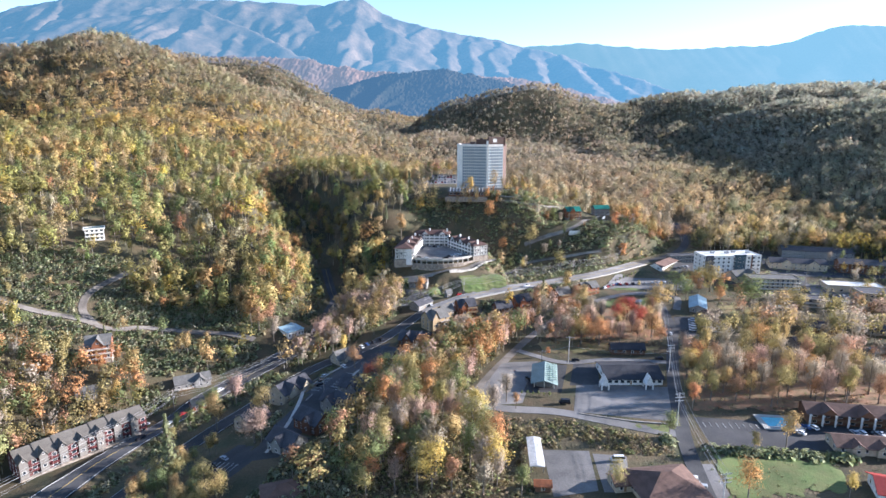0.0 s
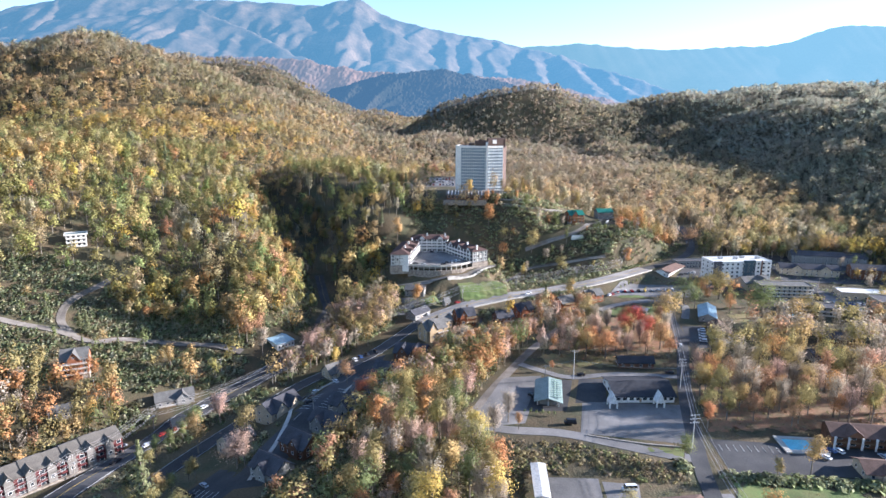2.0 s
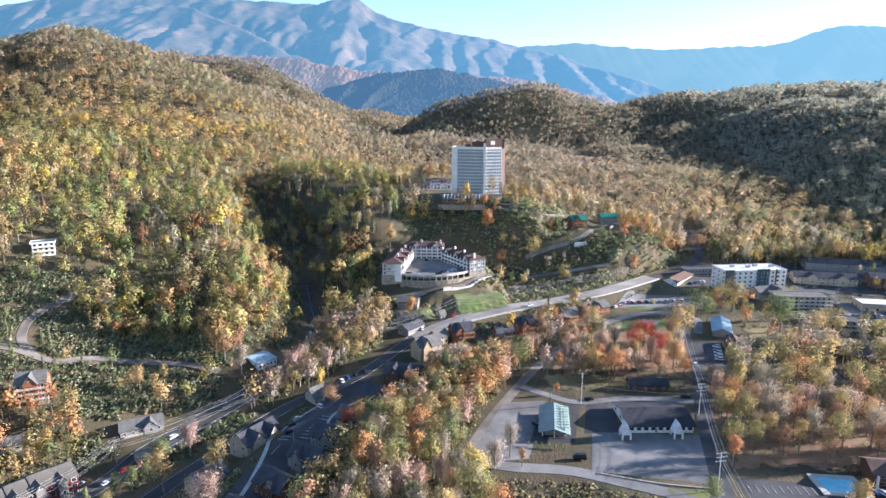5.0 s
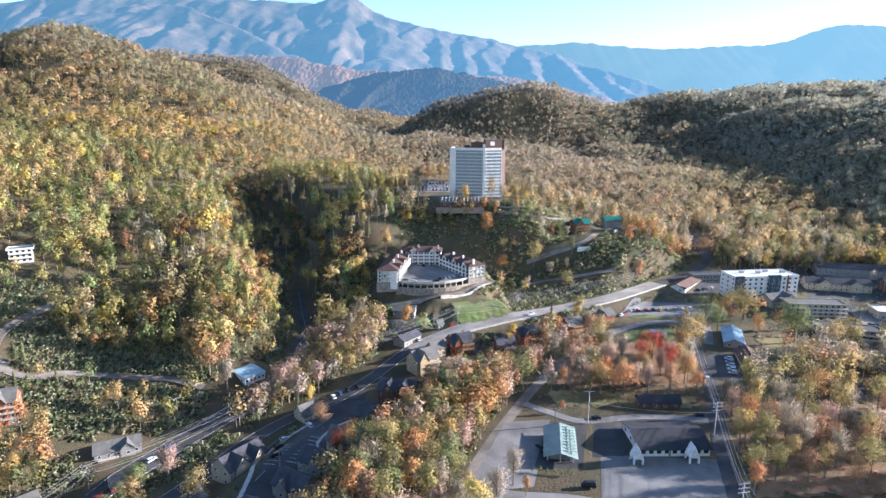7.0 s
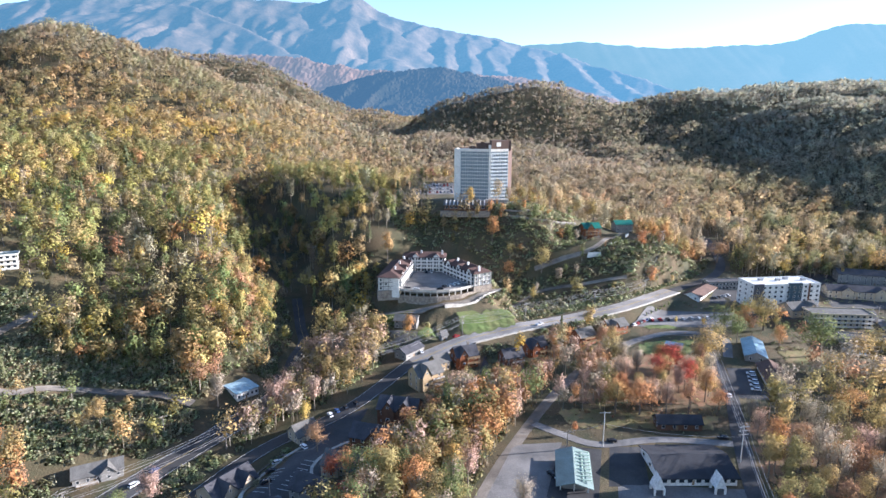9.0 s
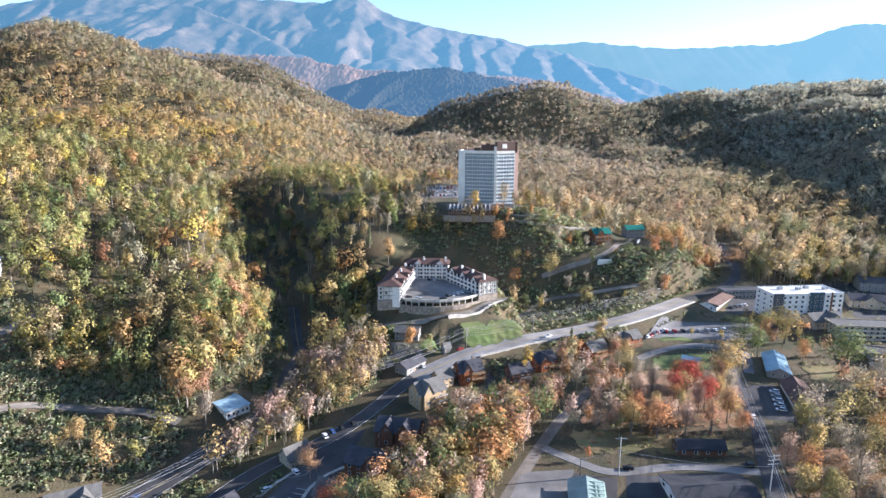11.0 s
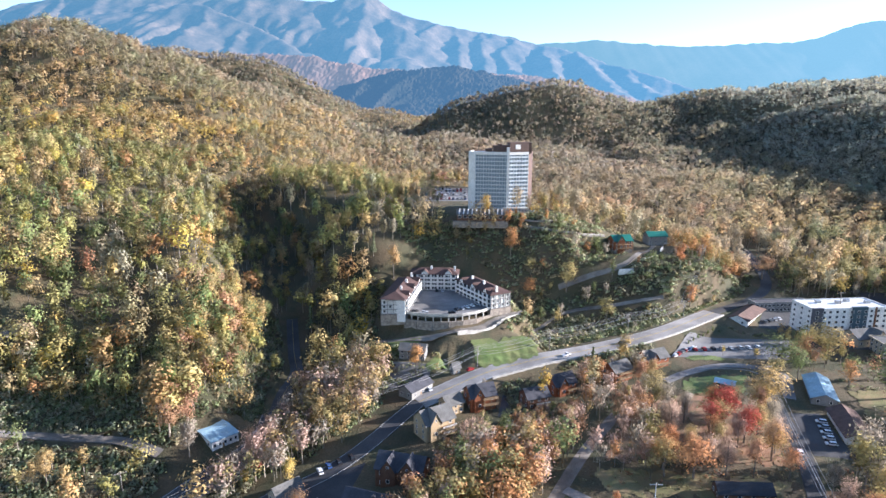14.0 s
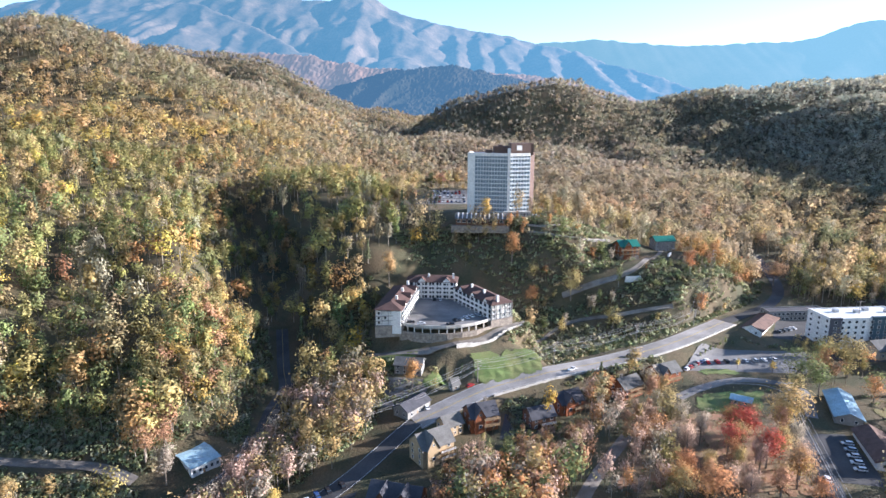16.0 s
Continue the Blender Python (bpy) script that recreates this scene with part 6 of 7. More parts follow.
LEAF_RGB = {"olive": (0.36, 0.3, 0.135), "green": (0.2, 0.225, 0.1), "yellow": (0.57, 0.41, 0.14), "ochre": (0.48, 0.345, 0.16), "orange": (0.53, 0.28, 0.13), "red": (0.5, 0.13, 0.09),
            "russet": (0.44, 0.255, 0.155), "pine": (0.18, 0.19, 0.1), "grey": (0.44, 0.375, 0.3), "pink": (0.55, 0.385, 0.31)}
LEAVES = {k: leaf_material(k + "_leaves", tuple(1.1 * q for q in c)) for k, c in LEAF_RGB.items()}
WORDS = {"olive": "olive-green broadleaf tree", "green": "dark green broadleaf tree", "yellow": "bright yellow autumn tree", "ochre": "ochre autumn tree", "orange": "orange autumn tree",
         "red": "vivid red autumn tree", "russet": "russet thinning tree", "pine": "tall thin pine", "grey": "bare grey tree with fine twigs", "pink": "nearly bare tree with pinkish twigs"}
MASTERS = {}


def plant(colour, x, y, tall=None, kind=None, rng=random, where="on leafy ground", group="", spread=1.0):
    """One tree. The first of each look is built, the rest share its meshes."""
    kind = kind or {"pine": "pine", "grey": "bare", "pink": "bare"}.get(colour) or rng.choice(("round", "narrow"))
    tall = tall or rng.uniform(13, 21)
    variant = rng.randrange(3)
    key = (colour, kind, variant)
    z = float(height(x, y)) - 0.1
    m = pose(x, y, z, 0, 0, rng.uniform(0, 360)) @ Matrix.Diagonal((spread * tall / 18 * rng.uniform(0.9, 1.2), spread * tall / 18 * rng.uniform(0.9, 1.2), tall / 18, 1))
    if key not in MASTERS:
        nr = np.random.RandomState(1000 + len(MASTERS))
        n, leaf = (1200, 0.016) if kind == "bare" else (900, 0.02) if kind == "pine" else (2000, 0.0165)
        v, shade = crown(nr, n, leaf, kind, 0.45)
        v = v * 18
        cm = bulk_mesh("crown", v, np.arange(len(v)).reshape(-1, 3), LEAVES[colour], normals=shade)
        MASTERS[key] = (trunk_mesh(random.Random(len(MASTERS)), kind, 18), cm)
    t = thing("tree", m, WORDS[colour] + " " + where, "tree", group)
    tr, cm = MASTERS[key]
    part("trunk", tr, None, t)
    part("crown", cm, None, t)
    return t


LOOSE = []
CABINS = [(16, 409), (-5, 385), (58, 425), (89, 439), (115, 456), (43, 411), (-19, 419), (30, 410), (-19, 448), (-107, 388)]


def grove(poly, gap, mix, seed, where, lo=12, hi=21, avoid=3.5, single=True):
    """Trees over a plot, by a mix of colours: single ones near by, else gathered for one mesh."""
    rr = random.Random(seed)
    xs, ys = [p[0] for p in poly], [p[1] for p in poly]
    y = min(ys)
    while y < max(ys):
        x = min(xs)
        while x < max(xs):
            px, py = x + rr.uniform(-0.45, 0.45) * gap, y + rr.uniform(-0.45, 0.45) * gap
            x += gap
            if not inside(np.array(px), np.array(py), poly) or not roomy(px, py, avoid):
                continue
            pick, tall = rr.choice(mix), rr.uniform(lo, hi)
            for cx, cy in CABINS:  # only low growth on the open side of the cabins
                if abs(px - cx) < 9 and 0 < cy - py < 48:
                    tall = min(tall, 3.5 + 0.26 * (cy - py))
            if single:
                plant(pick, px, py, tall, rng=rr, where=where)
            else:
                LOOSE.append((px, py, tall, pick, {"pine": 3, "grey": 2, "pink": 2}.get(pick, rr.choice((0, 1)))))
        y += gap


BUILT = [(o.matrix_world.translation.x, o.matrix_world.translation.y, o.name) for o in scene.objects if o.type == "EMPTY"]
ROADS = ((MAIN_ROAD, 9), (GULLY_ROAD, 7.5), (SIDE_ROAD, 5), (LOW_ROAD, 5), (BACK_LANE, 4), (EAST_LANE, 2.5), (GRAVEL_ROAD, 4), (DIRT_ROAD, 4.5), (DIRT_UP, 4.5), (KNOLL_DRIVE, 4), (DECK_DRIVE, 4), (HILL_TRACK, 2))



def roomy(x, y, d):
    ax, ay = np.array(float(x)), np.array(float(y))
    for pts, w in ROADS:
        near, _ = line_near(ax, ay, [(*q[:2], 0) for q in pts])
        if near < w:
            return False
    for poly in KEEP_CLEAR:
        if inside(ax, ay, poly):
            return False
    return all((x - bx) ** 2 + (y - by) ** 2 > (d + 5) ** 2 for bx, by, _ in BUILT)


# those that stand out
plant("orange", -26.5, 283, 17, "round", where="glowing above the dark lot")
plant("red", -31, 281, 13, "round", where="beside the dark lot")
plant("yellow", -177, 294, 15, "round", where="beside the lower road")
plant("pink", -81, 372, 19, "bare", where="above the crossing")
for k in range(6):
    plant("green", 145 + 4.2 * k, 481.5 + 3.1 * k, 3.6 + 0.6 * (k % 3), "narrow", where="clipped cypress below the road wall")
for k in range(6):
    plant("green", 41 + 2.8 * k, 285.5 - 0.5 * k, 2.6 + 0.5 * (k % 2), "round", where="clipped shrub by the pavilion")
for colour, x, y, tall, kind in (
    ("pine", -117, 229, 29, "pine"), ("pink", -84, 250, 15, "bare"), ("pink", -80, 362, 21, "bare"), ("grey", -88, 356, 16, "bare"), ("grey", -112, 372, 16, "bare"), ("russet", -124, 380, 16, "round"), ("ochre", -115, 276, 18, "narrow"), ("pink", -114, 302, 16, "bare"), ("olive", -92, 279, 17, "round"), ("orange", -131, 225, 9, "round"),
    ("orange", 115, 199, 14, "round"), ("yellow", 154, 200, 9, "round"), ("ochre", 149, 234, 15, "narrow"), ("green", 101, 242, 12, "round"), ("olive", 66, 204, 11, "round"),
   
    ("russet", 99, 362, 12, "round"),
    ("yellow", 126, 402, 11, "round"), ("orange", 43, 548, 20, "narrow"), ("yellow", 27, 574, 18, "narrow"), ("olive", 79, 527, 18, "round"), ("orange", 54, 527, 13, "round"), ("olive", 102, 509, 14, "round"),
    ("ochre", -38, 532, 20, "narrow"), ("yellow", -60, 515, 19, "round"), ("orange", 158, 538, 15, "narrow"), ("orange", 165, 533, 17, "narrow"), ("orange", 184, 562, 16, "narrow"), ("russet", 226, 590, 16, "round"),
    ("orange", -17, 436, 15, "narrow"), ("yellow", -63, 352, 13, "narrow"), ("russet", -52, 328, 12, "round"), ("pink", -78, 372, 18, "bare"), ("red", -82, 366, 8, "round"), ("yellow", -84, 360, 7, "round"),
    ("red", -40, 300, 12, "round"), ("orange", -34, 300, 13, "round"), ("yellow", -178, 300, 11, "round"), ("ochre", -160, 350, 14, "narrow"), ("russet", -118, 385, 14, "round"), ("ochre", 132, 300, 17, "narrow"),
    ("yellow", 136, 303, 16, "narrow"), ("ochre", 146, 287, 13, "narrow"), ("grey", 152, 296, 15, "bare"), ("orange", 157, 300, 15, "narrow"), ("orange", 186, 274, 13, "round"), ("grey", 32, 277, 14, "bare"),
    ("grey", 24, 262, 15, "bare"), ("russet", 36, 270, 8, "narrow"), ("orange", 63, 334, 6, "narrow"), ("ochre", 98, 452, 17, "narrow"), ("orange", 80, 434, 12, "narrow")):
    plant(colour, x, y, tall * 1.22, kind, where="beside the road" if y < 460 else "on the knoll")

for colour, x, y, tall, spread in (  # broad old trees of the park and round the hotels
    ("pink", -88, 252, 15, 1.6), ("green", 227, 420, 22, 1.75), ("green", 183, 449, 18, 1.5), ("olive", 214, 459, 21, 1.5), ("orange", 199, 457, 16, 1.2), ("orange", 209, 431, 13, 1.1), ("ochre", 152, 405, 21, 1.45), ("yellow", 148, 399, 15, 1.2),
    ("red", 129, 397, 16, 1.5), ("red", 130, 378, 15, 1.4), ("red", 118, 386, 14, 1.2), ("orange", 98, 352, 16, 1.6), ("orange", 88, 358, 14, 1.3), ("yellow", 139, 370, 10, 1.3), ("olive", 99, 406, 19, 1.0), ("green", 187, 439, 15, 0.9),
    ("ochre", 238, 404, 18, 1.4), ("olive", 256, 412, 18, 1.4), ("russet", 243, 592, 17, 1.5), ("olive", 171, 432, 14, 1.2), ("green", 204, 470, 13, 1.2), ("yellow", 176, 462, 7, 0.7), ("yellow", 160, 468, 6, 0.7)):
    plant(colour, x, y, tall * 1.15, "round", where="with a broad spreading crown", spread=spread)

for x, y, tall, look_ in ((80, 402, 6, "russet"), (84, 405, 8, "olive"), (77, 403, 5, "green"), (82, 408, 9, "russet"), (79, 398, 4, "olive")):
    plant(look_, x, y, tall, "round", where="at the end of the lane", spread=1.2)

grove([(122, 270), (168, 270), (240, 268), (240, 300), (225, 338), (146, 345)], 10.8, ["grey", "olive", "pink", "ochre", "grey", "olive", "russet", "grey", "orange"], 5, "among fallen leaves", 15, 23)
grove([(146, 345), (225, 338), (235, 300), (330, 300), (350, 410), (205, 398), (160, 372)], 10.2, ["grey", "olive", "russet", "grey", "ochre", "olive", "grey", "pink"], 51, "", 15, 24, single=False)
grove([(84, 352), (135, 350), (156, 408), (104, 404)], 10, ["russet", "grey", "orange", "ochre", "pink"], 6, "in a leafy park", 13, 19)
grove([(28, 350), (50, 362), (90, 424), (120, 445), (60, 430), (30, 400)], 7.2, ["pink", "pink", "russet", "ochre", "orange", "olive", "grey", "russet"], 7, "", 12, 20, single=False)
grove([(-34, 196), (34, 196), (10, 282), (20, 300), (-30, 300)], 7.8, ["olive", "olive", "grey", "green", "ochre", "olive", "russet", "pink", "yellow", "orange", "green", "grey"], 8, "in the middle wood", 13, 24)
grove([(-30, 300), (20, 300), (36, 330), (52, 362), (40, 398), (0, 384), (-4, 345)], 7.0, ["olive", "ochre", "pink", "orange", "olive", "orange", "green", "yellow", "pink", "grey"], 81, "", 15, 23, single=False)
grove([(-265, 245), (-200, 245), (-165, 300), (-175, 325), (-225, 325), (-262, 320)], 7.0, ["olive", "ochre", "orange", "russet", "olive", "green", "grey", "olive"], 9, "", 13, 21, single=False)
grove([(-112, 345), (-84, 343), (-50, 366), (-20, 408), (-34, 442), (-60, 454), (-90, 442)], 6.6, ["pink", "pink", "grey", "grey", "ochre", "ochre", "olive"], 10, "", 15, 22, single=False)
grove([(165, 430), (240, 440), (225, 485), (205, 480), (195, 448)], 12, ["olive", "green", "ochre", "orange", "russet"], 11, "near the hotels", 9, 16, single=False)
grove([(285, 395), (420, 395), (420, 560), (360, 570), (340, 480)], 13, ["olive", "grey", "ochre", "yellow", "green"], 12, "", 9, 16, single=False)
grove([(230, 560), (480, 540), (480, 640), (300, 640)], 9, ["grey", "olive", "green", "olive", "yellow", "green"], 13, "", 11, 18, single=False)
grove([(46, 505), (60, 560), (150, 585), (165, 545), (110, 515)], 11.5, ["olive", "green", "green", "ochre", "orange", "grey"], 14, "on the knoll", 7, 15, single=False)
grove([(-16, 556), (70, 556), (96, 600), (70, 640), (72, 580), (4, 560)], 8.5, ["yellow", "ochre", "olive", "orange"], 15, "round the tower", 9, 17, single=False)
grove([(-60, 640), (-34, 640), (-34, 745), (30, 745), (60, 650), (90, 660), (60, 790), (-80, 790)], 10, ["green", "olive", "ochre", "yellow"], 16, "", 11, 18, single=False)
grove([(-150, 180), (-88, 180), (-88, 236), (-112, 262), (-100, 290), (-124, 300), (-140, 262)], 7.4, ["olive", "ochre", "green", "green", "olive"], 17, "between two roads", 10, 17)
grove([(-96, 300), (-70, 345), (-56, 362), (-82, 350), (-108, 300)], 8, ["olive", "grey", "russet", "green"], 171, "beside the houses", 7, 12, single=False)
grove([(-290, 335), (-210, 335), (-150, 340), (-135, 365), (-200, 372), (-255, 398), (-300, 400)], 14, ["olive", "green", "ochre", "pine"], 18, "", 9, 16, single=False)
grove([(112, 231), (168, 225), (170, 230), (114, 238)], 11, ["olive", "ochre", "olive"], 19, "along the motel fence", 9, 13)
grove([(-66, 200), (-36, 200), (-34, 300), (-40, 290), (-50, 250)], 8.5, ["olive", "ochre", "russet", "green"], 20, "", 14, 21, single=False)
grove([(80, 404), (96, 404), (112, 442), (92, 440)], 7, ["pink", "russet", "grey", "ochre"], 21, "at the end of the lane", 12, 18)
grove([(-152, 398), (-122, 388), (-110, 415), (-106, 455), (-118, 505), (-142, 505)], 6.6, ["olive", "olive", "ochre", "green", "yellow", "russet"], 22, "", 14, 22, single=False)
grove([(172, 545), (206, 562), (236, 600), (240, 690), (205, 690), (175, 600)], 7.5, ["russet", "ochre", "orange", "olive", "grey"], 23, "", 12, 19, single=False)
grove([(200, 482), (226, 480), (222, 496), (205, 500)], 7, ["olive", "green", "ochre"], 24, "beside the hotel lot", 7, 12, single=False)
grove([(-14, 428), (6, 442), (0, 452), (-22, 440)], 8, ["green", "olive", "ochre"], 25, "below the lodge", 5, 10, single=False)
grove([(116, 497), (160, 522), (205, 558), (190, 570), (150, 540), (118, 510)], 15, ["olive", "green", "grey", "ochre", "green"], 27, "", 5, 11, single=False)
grove([(-224, 395), (-214, 440), (-188, 446), (-172, 424), (-150, 400), (-166, 393)], 9.5, ["yellow", "olive", "olive", "green", "ochre", "orange"], 26, "", 11, 19, single=False)
grove([(56, 346), (84, 350), (104, 404), (94, 424), (76, 398), (62, 372)], 7.4, ["pink", "grey", "russet", "pink", "orange", "olive"], 28, "", 12, 18, single=False)
grove([(-30, 300), (4, 296), (18, 302), (40, 344), (62, 380), (70, 404), (44, 404), (20, 380), (-2, 350)], 7.6, ["olive", "orange", "russet", "ochre", "green", "orange", "pink"], 29, "", 13, 20, single=False)
loose = np.array([q[:3] for q in LOOSE])
loose_rng = np.random.RandomState(77)
woods("open_grove_trees", "thinning autumn trees around the houses", np.c_[loose[:, :2], height(loose[:, 0], loose[:, 1]) - 0.2], loose[:, 2], np.array([q[4] for q in LOOSE]),
      np.array([LEAF_RGB[q[3]] for q in LOOSE]) * loose_rng.uniform(0.8, 1.2, (len(LOOSE), 1)), 300, 0.032, 78)


# ---- brush and vines ----
def brush(name, label, polys, gap, colours, seed, lo=1.2, hi=3.2, n=32):
    rng = np.random.RandomState(seed)
    pts = []
    for poly in polys:
        xs, ys = [p[0] for p in poly], [p[1] for p in poly]
        X, Y = np.meshgrid(np.arange(min(xs), max(xs), gap), np.arange(min(ys), max(ys), gap))
        x, y = (X + rng.uniform(-0.5, 0.5, X.shape) * gap).ravel(), (Y + rng.uniform(-0.5, 0.5, X.shape) * gap).ravel()
        ok = inside(x, y, poly) & (wavy(x, y, 22, seed) + rng.uniform(-0.6, 1.4, len(x)) > -0.2)
        for line, w in ROADS:
            near, _ = line_near(x, y, [(*q[:2], 0) for q in line])
            ok &= near > w + 0.5
        for area in KEEP_CLEAR:
            ok &= ~inside(x, y, area)
        pts.append(np.c_[x, y][ok])
    p = np.concatenate(pts)
    vs, cs, ns = [], [], []
    base = np.array(colours)
    for v in range(6):
        sel = p[v::6]
        d = unit_dirs(rng, n, 0.6)
        d[:, 2] = np.abs(d[:, 2])
        c, shade = leaf_triangles(rng, d * rng.uniform(0.45, 1.2, (n, 1)) * np.array([1, 1, 0.85]), d, rng.uniform(0.16, 0.36, n), 0.6)
        tall = rng.uniform(lo, hi, len(sel))
        wide = tall * rng.uniform(0.7, 1.3, len(sel))
        z = height(sel[:, 0], sel[:, 1])
        V = np.stack([c[None, :, 0] * wide[:, None] + sel[:, 0][:, None], c[None, :, 1] * wide[:, None] + sel[:, 1][:, None], c[None, :, 2] * tall[:, None] + z[:, None]], -1)
        vs.append(V.reshape(-1, 3))
        col = base[rng.randint(0, len(base), len(sel))] * rng.uniform(0.7, 1.3, (len(sel), 1))
        cs.append(np.repeat(col, len(c), 0))
        ns.append(np.tile(shade, (len(sel), 1)))
    v, c = np.concatenate(vs), np.concatenate(cs)
    ob = new(name, bulk_mesh(name, v, np.arange(len(v)).reshape(-1, 3), FOLIAGE, c, np.concatenate(ns)))
    return tagged(ob, label, "brush", kind="stuff")


VINE = ((0.25, 0.29, 0.15), (0.31, 0.33, 0.2), (0.35, 0.33, 0.22), (0.2, 0.23, 0.12))
DRY = ((0.3, 0.25, 0.15), (0.25, 0.24, 0.12), (0.25, 0.2, 0.14), (0.19, 0.21, 0.1), (0.33, 0.28, 0.15))
# knoll palette is a lifted copy, brightening a slope the sun hardly reaches
brush("knoll_vines", "dark green vines and shrubs over the knoll", [[(42, 470), (36, 545), (10, 560), (-30, 545), (-40, 575), (60, 590), (170, 595), (190, 560), (165, 525), (110, 490), (62, 466)], [(-60, 440), (-46, 470), (-46, 535), (-70, 520)], [(108, 486), (140, 500), (165, 524), (200, 548), (225, 585), (200, 590), (180, 560), (150, 535), (112, 505)], [(-30, 438), (2, 455), (22, 468), (46, 490), (62, 466), (34, 472), (8, 458), (-16, 440)]], 2.0, [tuple(1.2 * q for q in c) for c in VINE + DRY[:2]], 31, 1.0, 3.0)
brush("roadside_scrub", "dry scrub and saplings along the low road", [[(-36, 190), (-30, 300), (10, 345), (30, 400), (60, 420), (34, 340), (12, 288), (14, 262), (60, 258), (92, 244), (103, 234), (104, 226), (36, 236), (34, 190)]], 1.9, DRY, 32, 0.5, 2.0)
brush("hillside_scrub", "olive scrub on the cleared hillside", [[(-330, 330), (-330, 430), (-240, 440), (-150, 400), (-118, 372), (-118, 350), (-160, 325), (-220, 318)]], 2.0, VINE + VINE + DRY[:1], 33, 1.1, 3.0)
brush("bank_scrub", "low shrubs on the road banks", [[(-172, 190), (-150, 270), (-128, 320), (-112, 350), (-70, 384), (-92, 334), (-112, 300), (-135, 240), (-145, 190)], [(-96, 232), (-78, 300), (-70, 338), (-60, 350), (-76, 296), (-86, 236)], [(-210, 250), (-160, 320), (-130, 345), (-150, 300)], [(60, 446), (106, 470), (124, 470), (100, 440), (60, 428)],
      [(-108, 356), (-60, 372), (-30, 410), (-10, 440), (-50, 452), (-90, 440)], [(-24, 396), (0, 410), (40, 430), (60, 428), (30, 400), (0, 380)], [(-80, 190), (-36, 190), (-34, 300), (-48, 262), (-66, 236)], [(-66, 440), (-40, 436), (-44, 500), (-62, 520)], [(-50, 440), (-18, 446), (-18, 464), (-44, 467)], [(-228, 392), (-216, 438), (-176, 448), (-152, 428), (-128, 388)], [(-150, 375), (-104, 372), (-88, 430), (-92, 475), (-104, 520), (-135, 520), (-150, 450)], [(100, 470), (136, 488), (170, 520), (200, 545), (222, 566), (240, 600), (225, 600), (190, 560), (150, 520)]], 2.1, VINE + VINE + DRY[:2], 34, 0.9, 2.8)
brush("lot_scrub", "dry grass and low weeds around the lots", [[(20, 288), (40, 286), (60, 340), (60, 362), (40, 345)], [(60, 330), (160, 330), (165, 428), (100, 430), (80, 400)], [(108, 200), (112, 236), (168, 232), (230, 222), (230, 200)], [(124, 262), (170, 266), (240, 262), (250, 300), (128, 296)], [(120, 400), (240, 395), (245, 450), (205, 455), (120, 448)], [(60, 196), (110, 196), (112, 236), (62, 238)]], 4.2, DRY + VINE[:2], 37, 0.25, 0.9, 18)
brush("park_scrub", "russet shrubs and leaf heaps under the trees", [[(124, 268), (240, 266), (300, 300), (330, 400), (240, 400), (160, 360), (140, 335)], [(62, 346), (140, 340), (160, 420), (96, 424)]], 4.0, DRY + ((0.36, 0.19, 0.12), (0.4, 0.27, 0.2), (0.36, 0.2, 0.1)), 35, 0.4, 1.8, 16)
brush("lawn_hedge", "dark clipped hedge between lawn and motel lot", [[(112, 230), (172, 223), (173, 227), (113, 235)], [(98, 236), (106, 235), (108, 246), (100, 248)]], 1.5, VINE[:2], 38, 1.8, 3.4, 36)
brush("town_scrub", "hedges and shrubs among the motels", [[(205, 430), (420, 395), (420, 650), (215, 600), (225, 560), (300, 540), (240, 485)], [(166, 496), (205, 494), (200, 502), (172, 506)]], 5.5, VINE, 36, 0.8, 2.2, 22)


# ---- cars ----
def paint(name, c):
    return material(name, c, 0.25, spread=0.05, size=3, bump=0)


PAINTS = {"white": paint("white_car_paint", (0.75, 0.75, 0.75)), "silver": paint("silver_car_paint", (0.4, 0.42, 0.44)), "black": paint("black_car_paint", (0.02, 0.02, 0.025)), "blue": paint("blue_car_paint", (0.04, 0.08, 0.2)),
          "red": paint("red_car_paint", (0.3, 0.02, 0.02)), "grey": paint("grey_car_paint", (0.13, 0.135, 0.14))}
TYRE = material("tyre_rubber", (0.02, 0.02, 0.02), 0.9, spread=0.3, size=0.3)
LAMP_RED = material("tail_lamp", (0.35, 0.02, 0.02), 0.3, spread=0.1, size=0.3, bump=0)
LAMP_CLEAR = material("head_lamp", (0.7, 0.7, 0.68), 0.2, spread=0.1, size=0.3, bump=0)
CAR_PARTS = {}


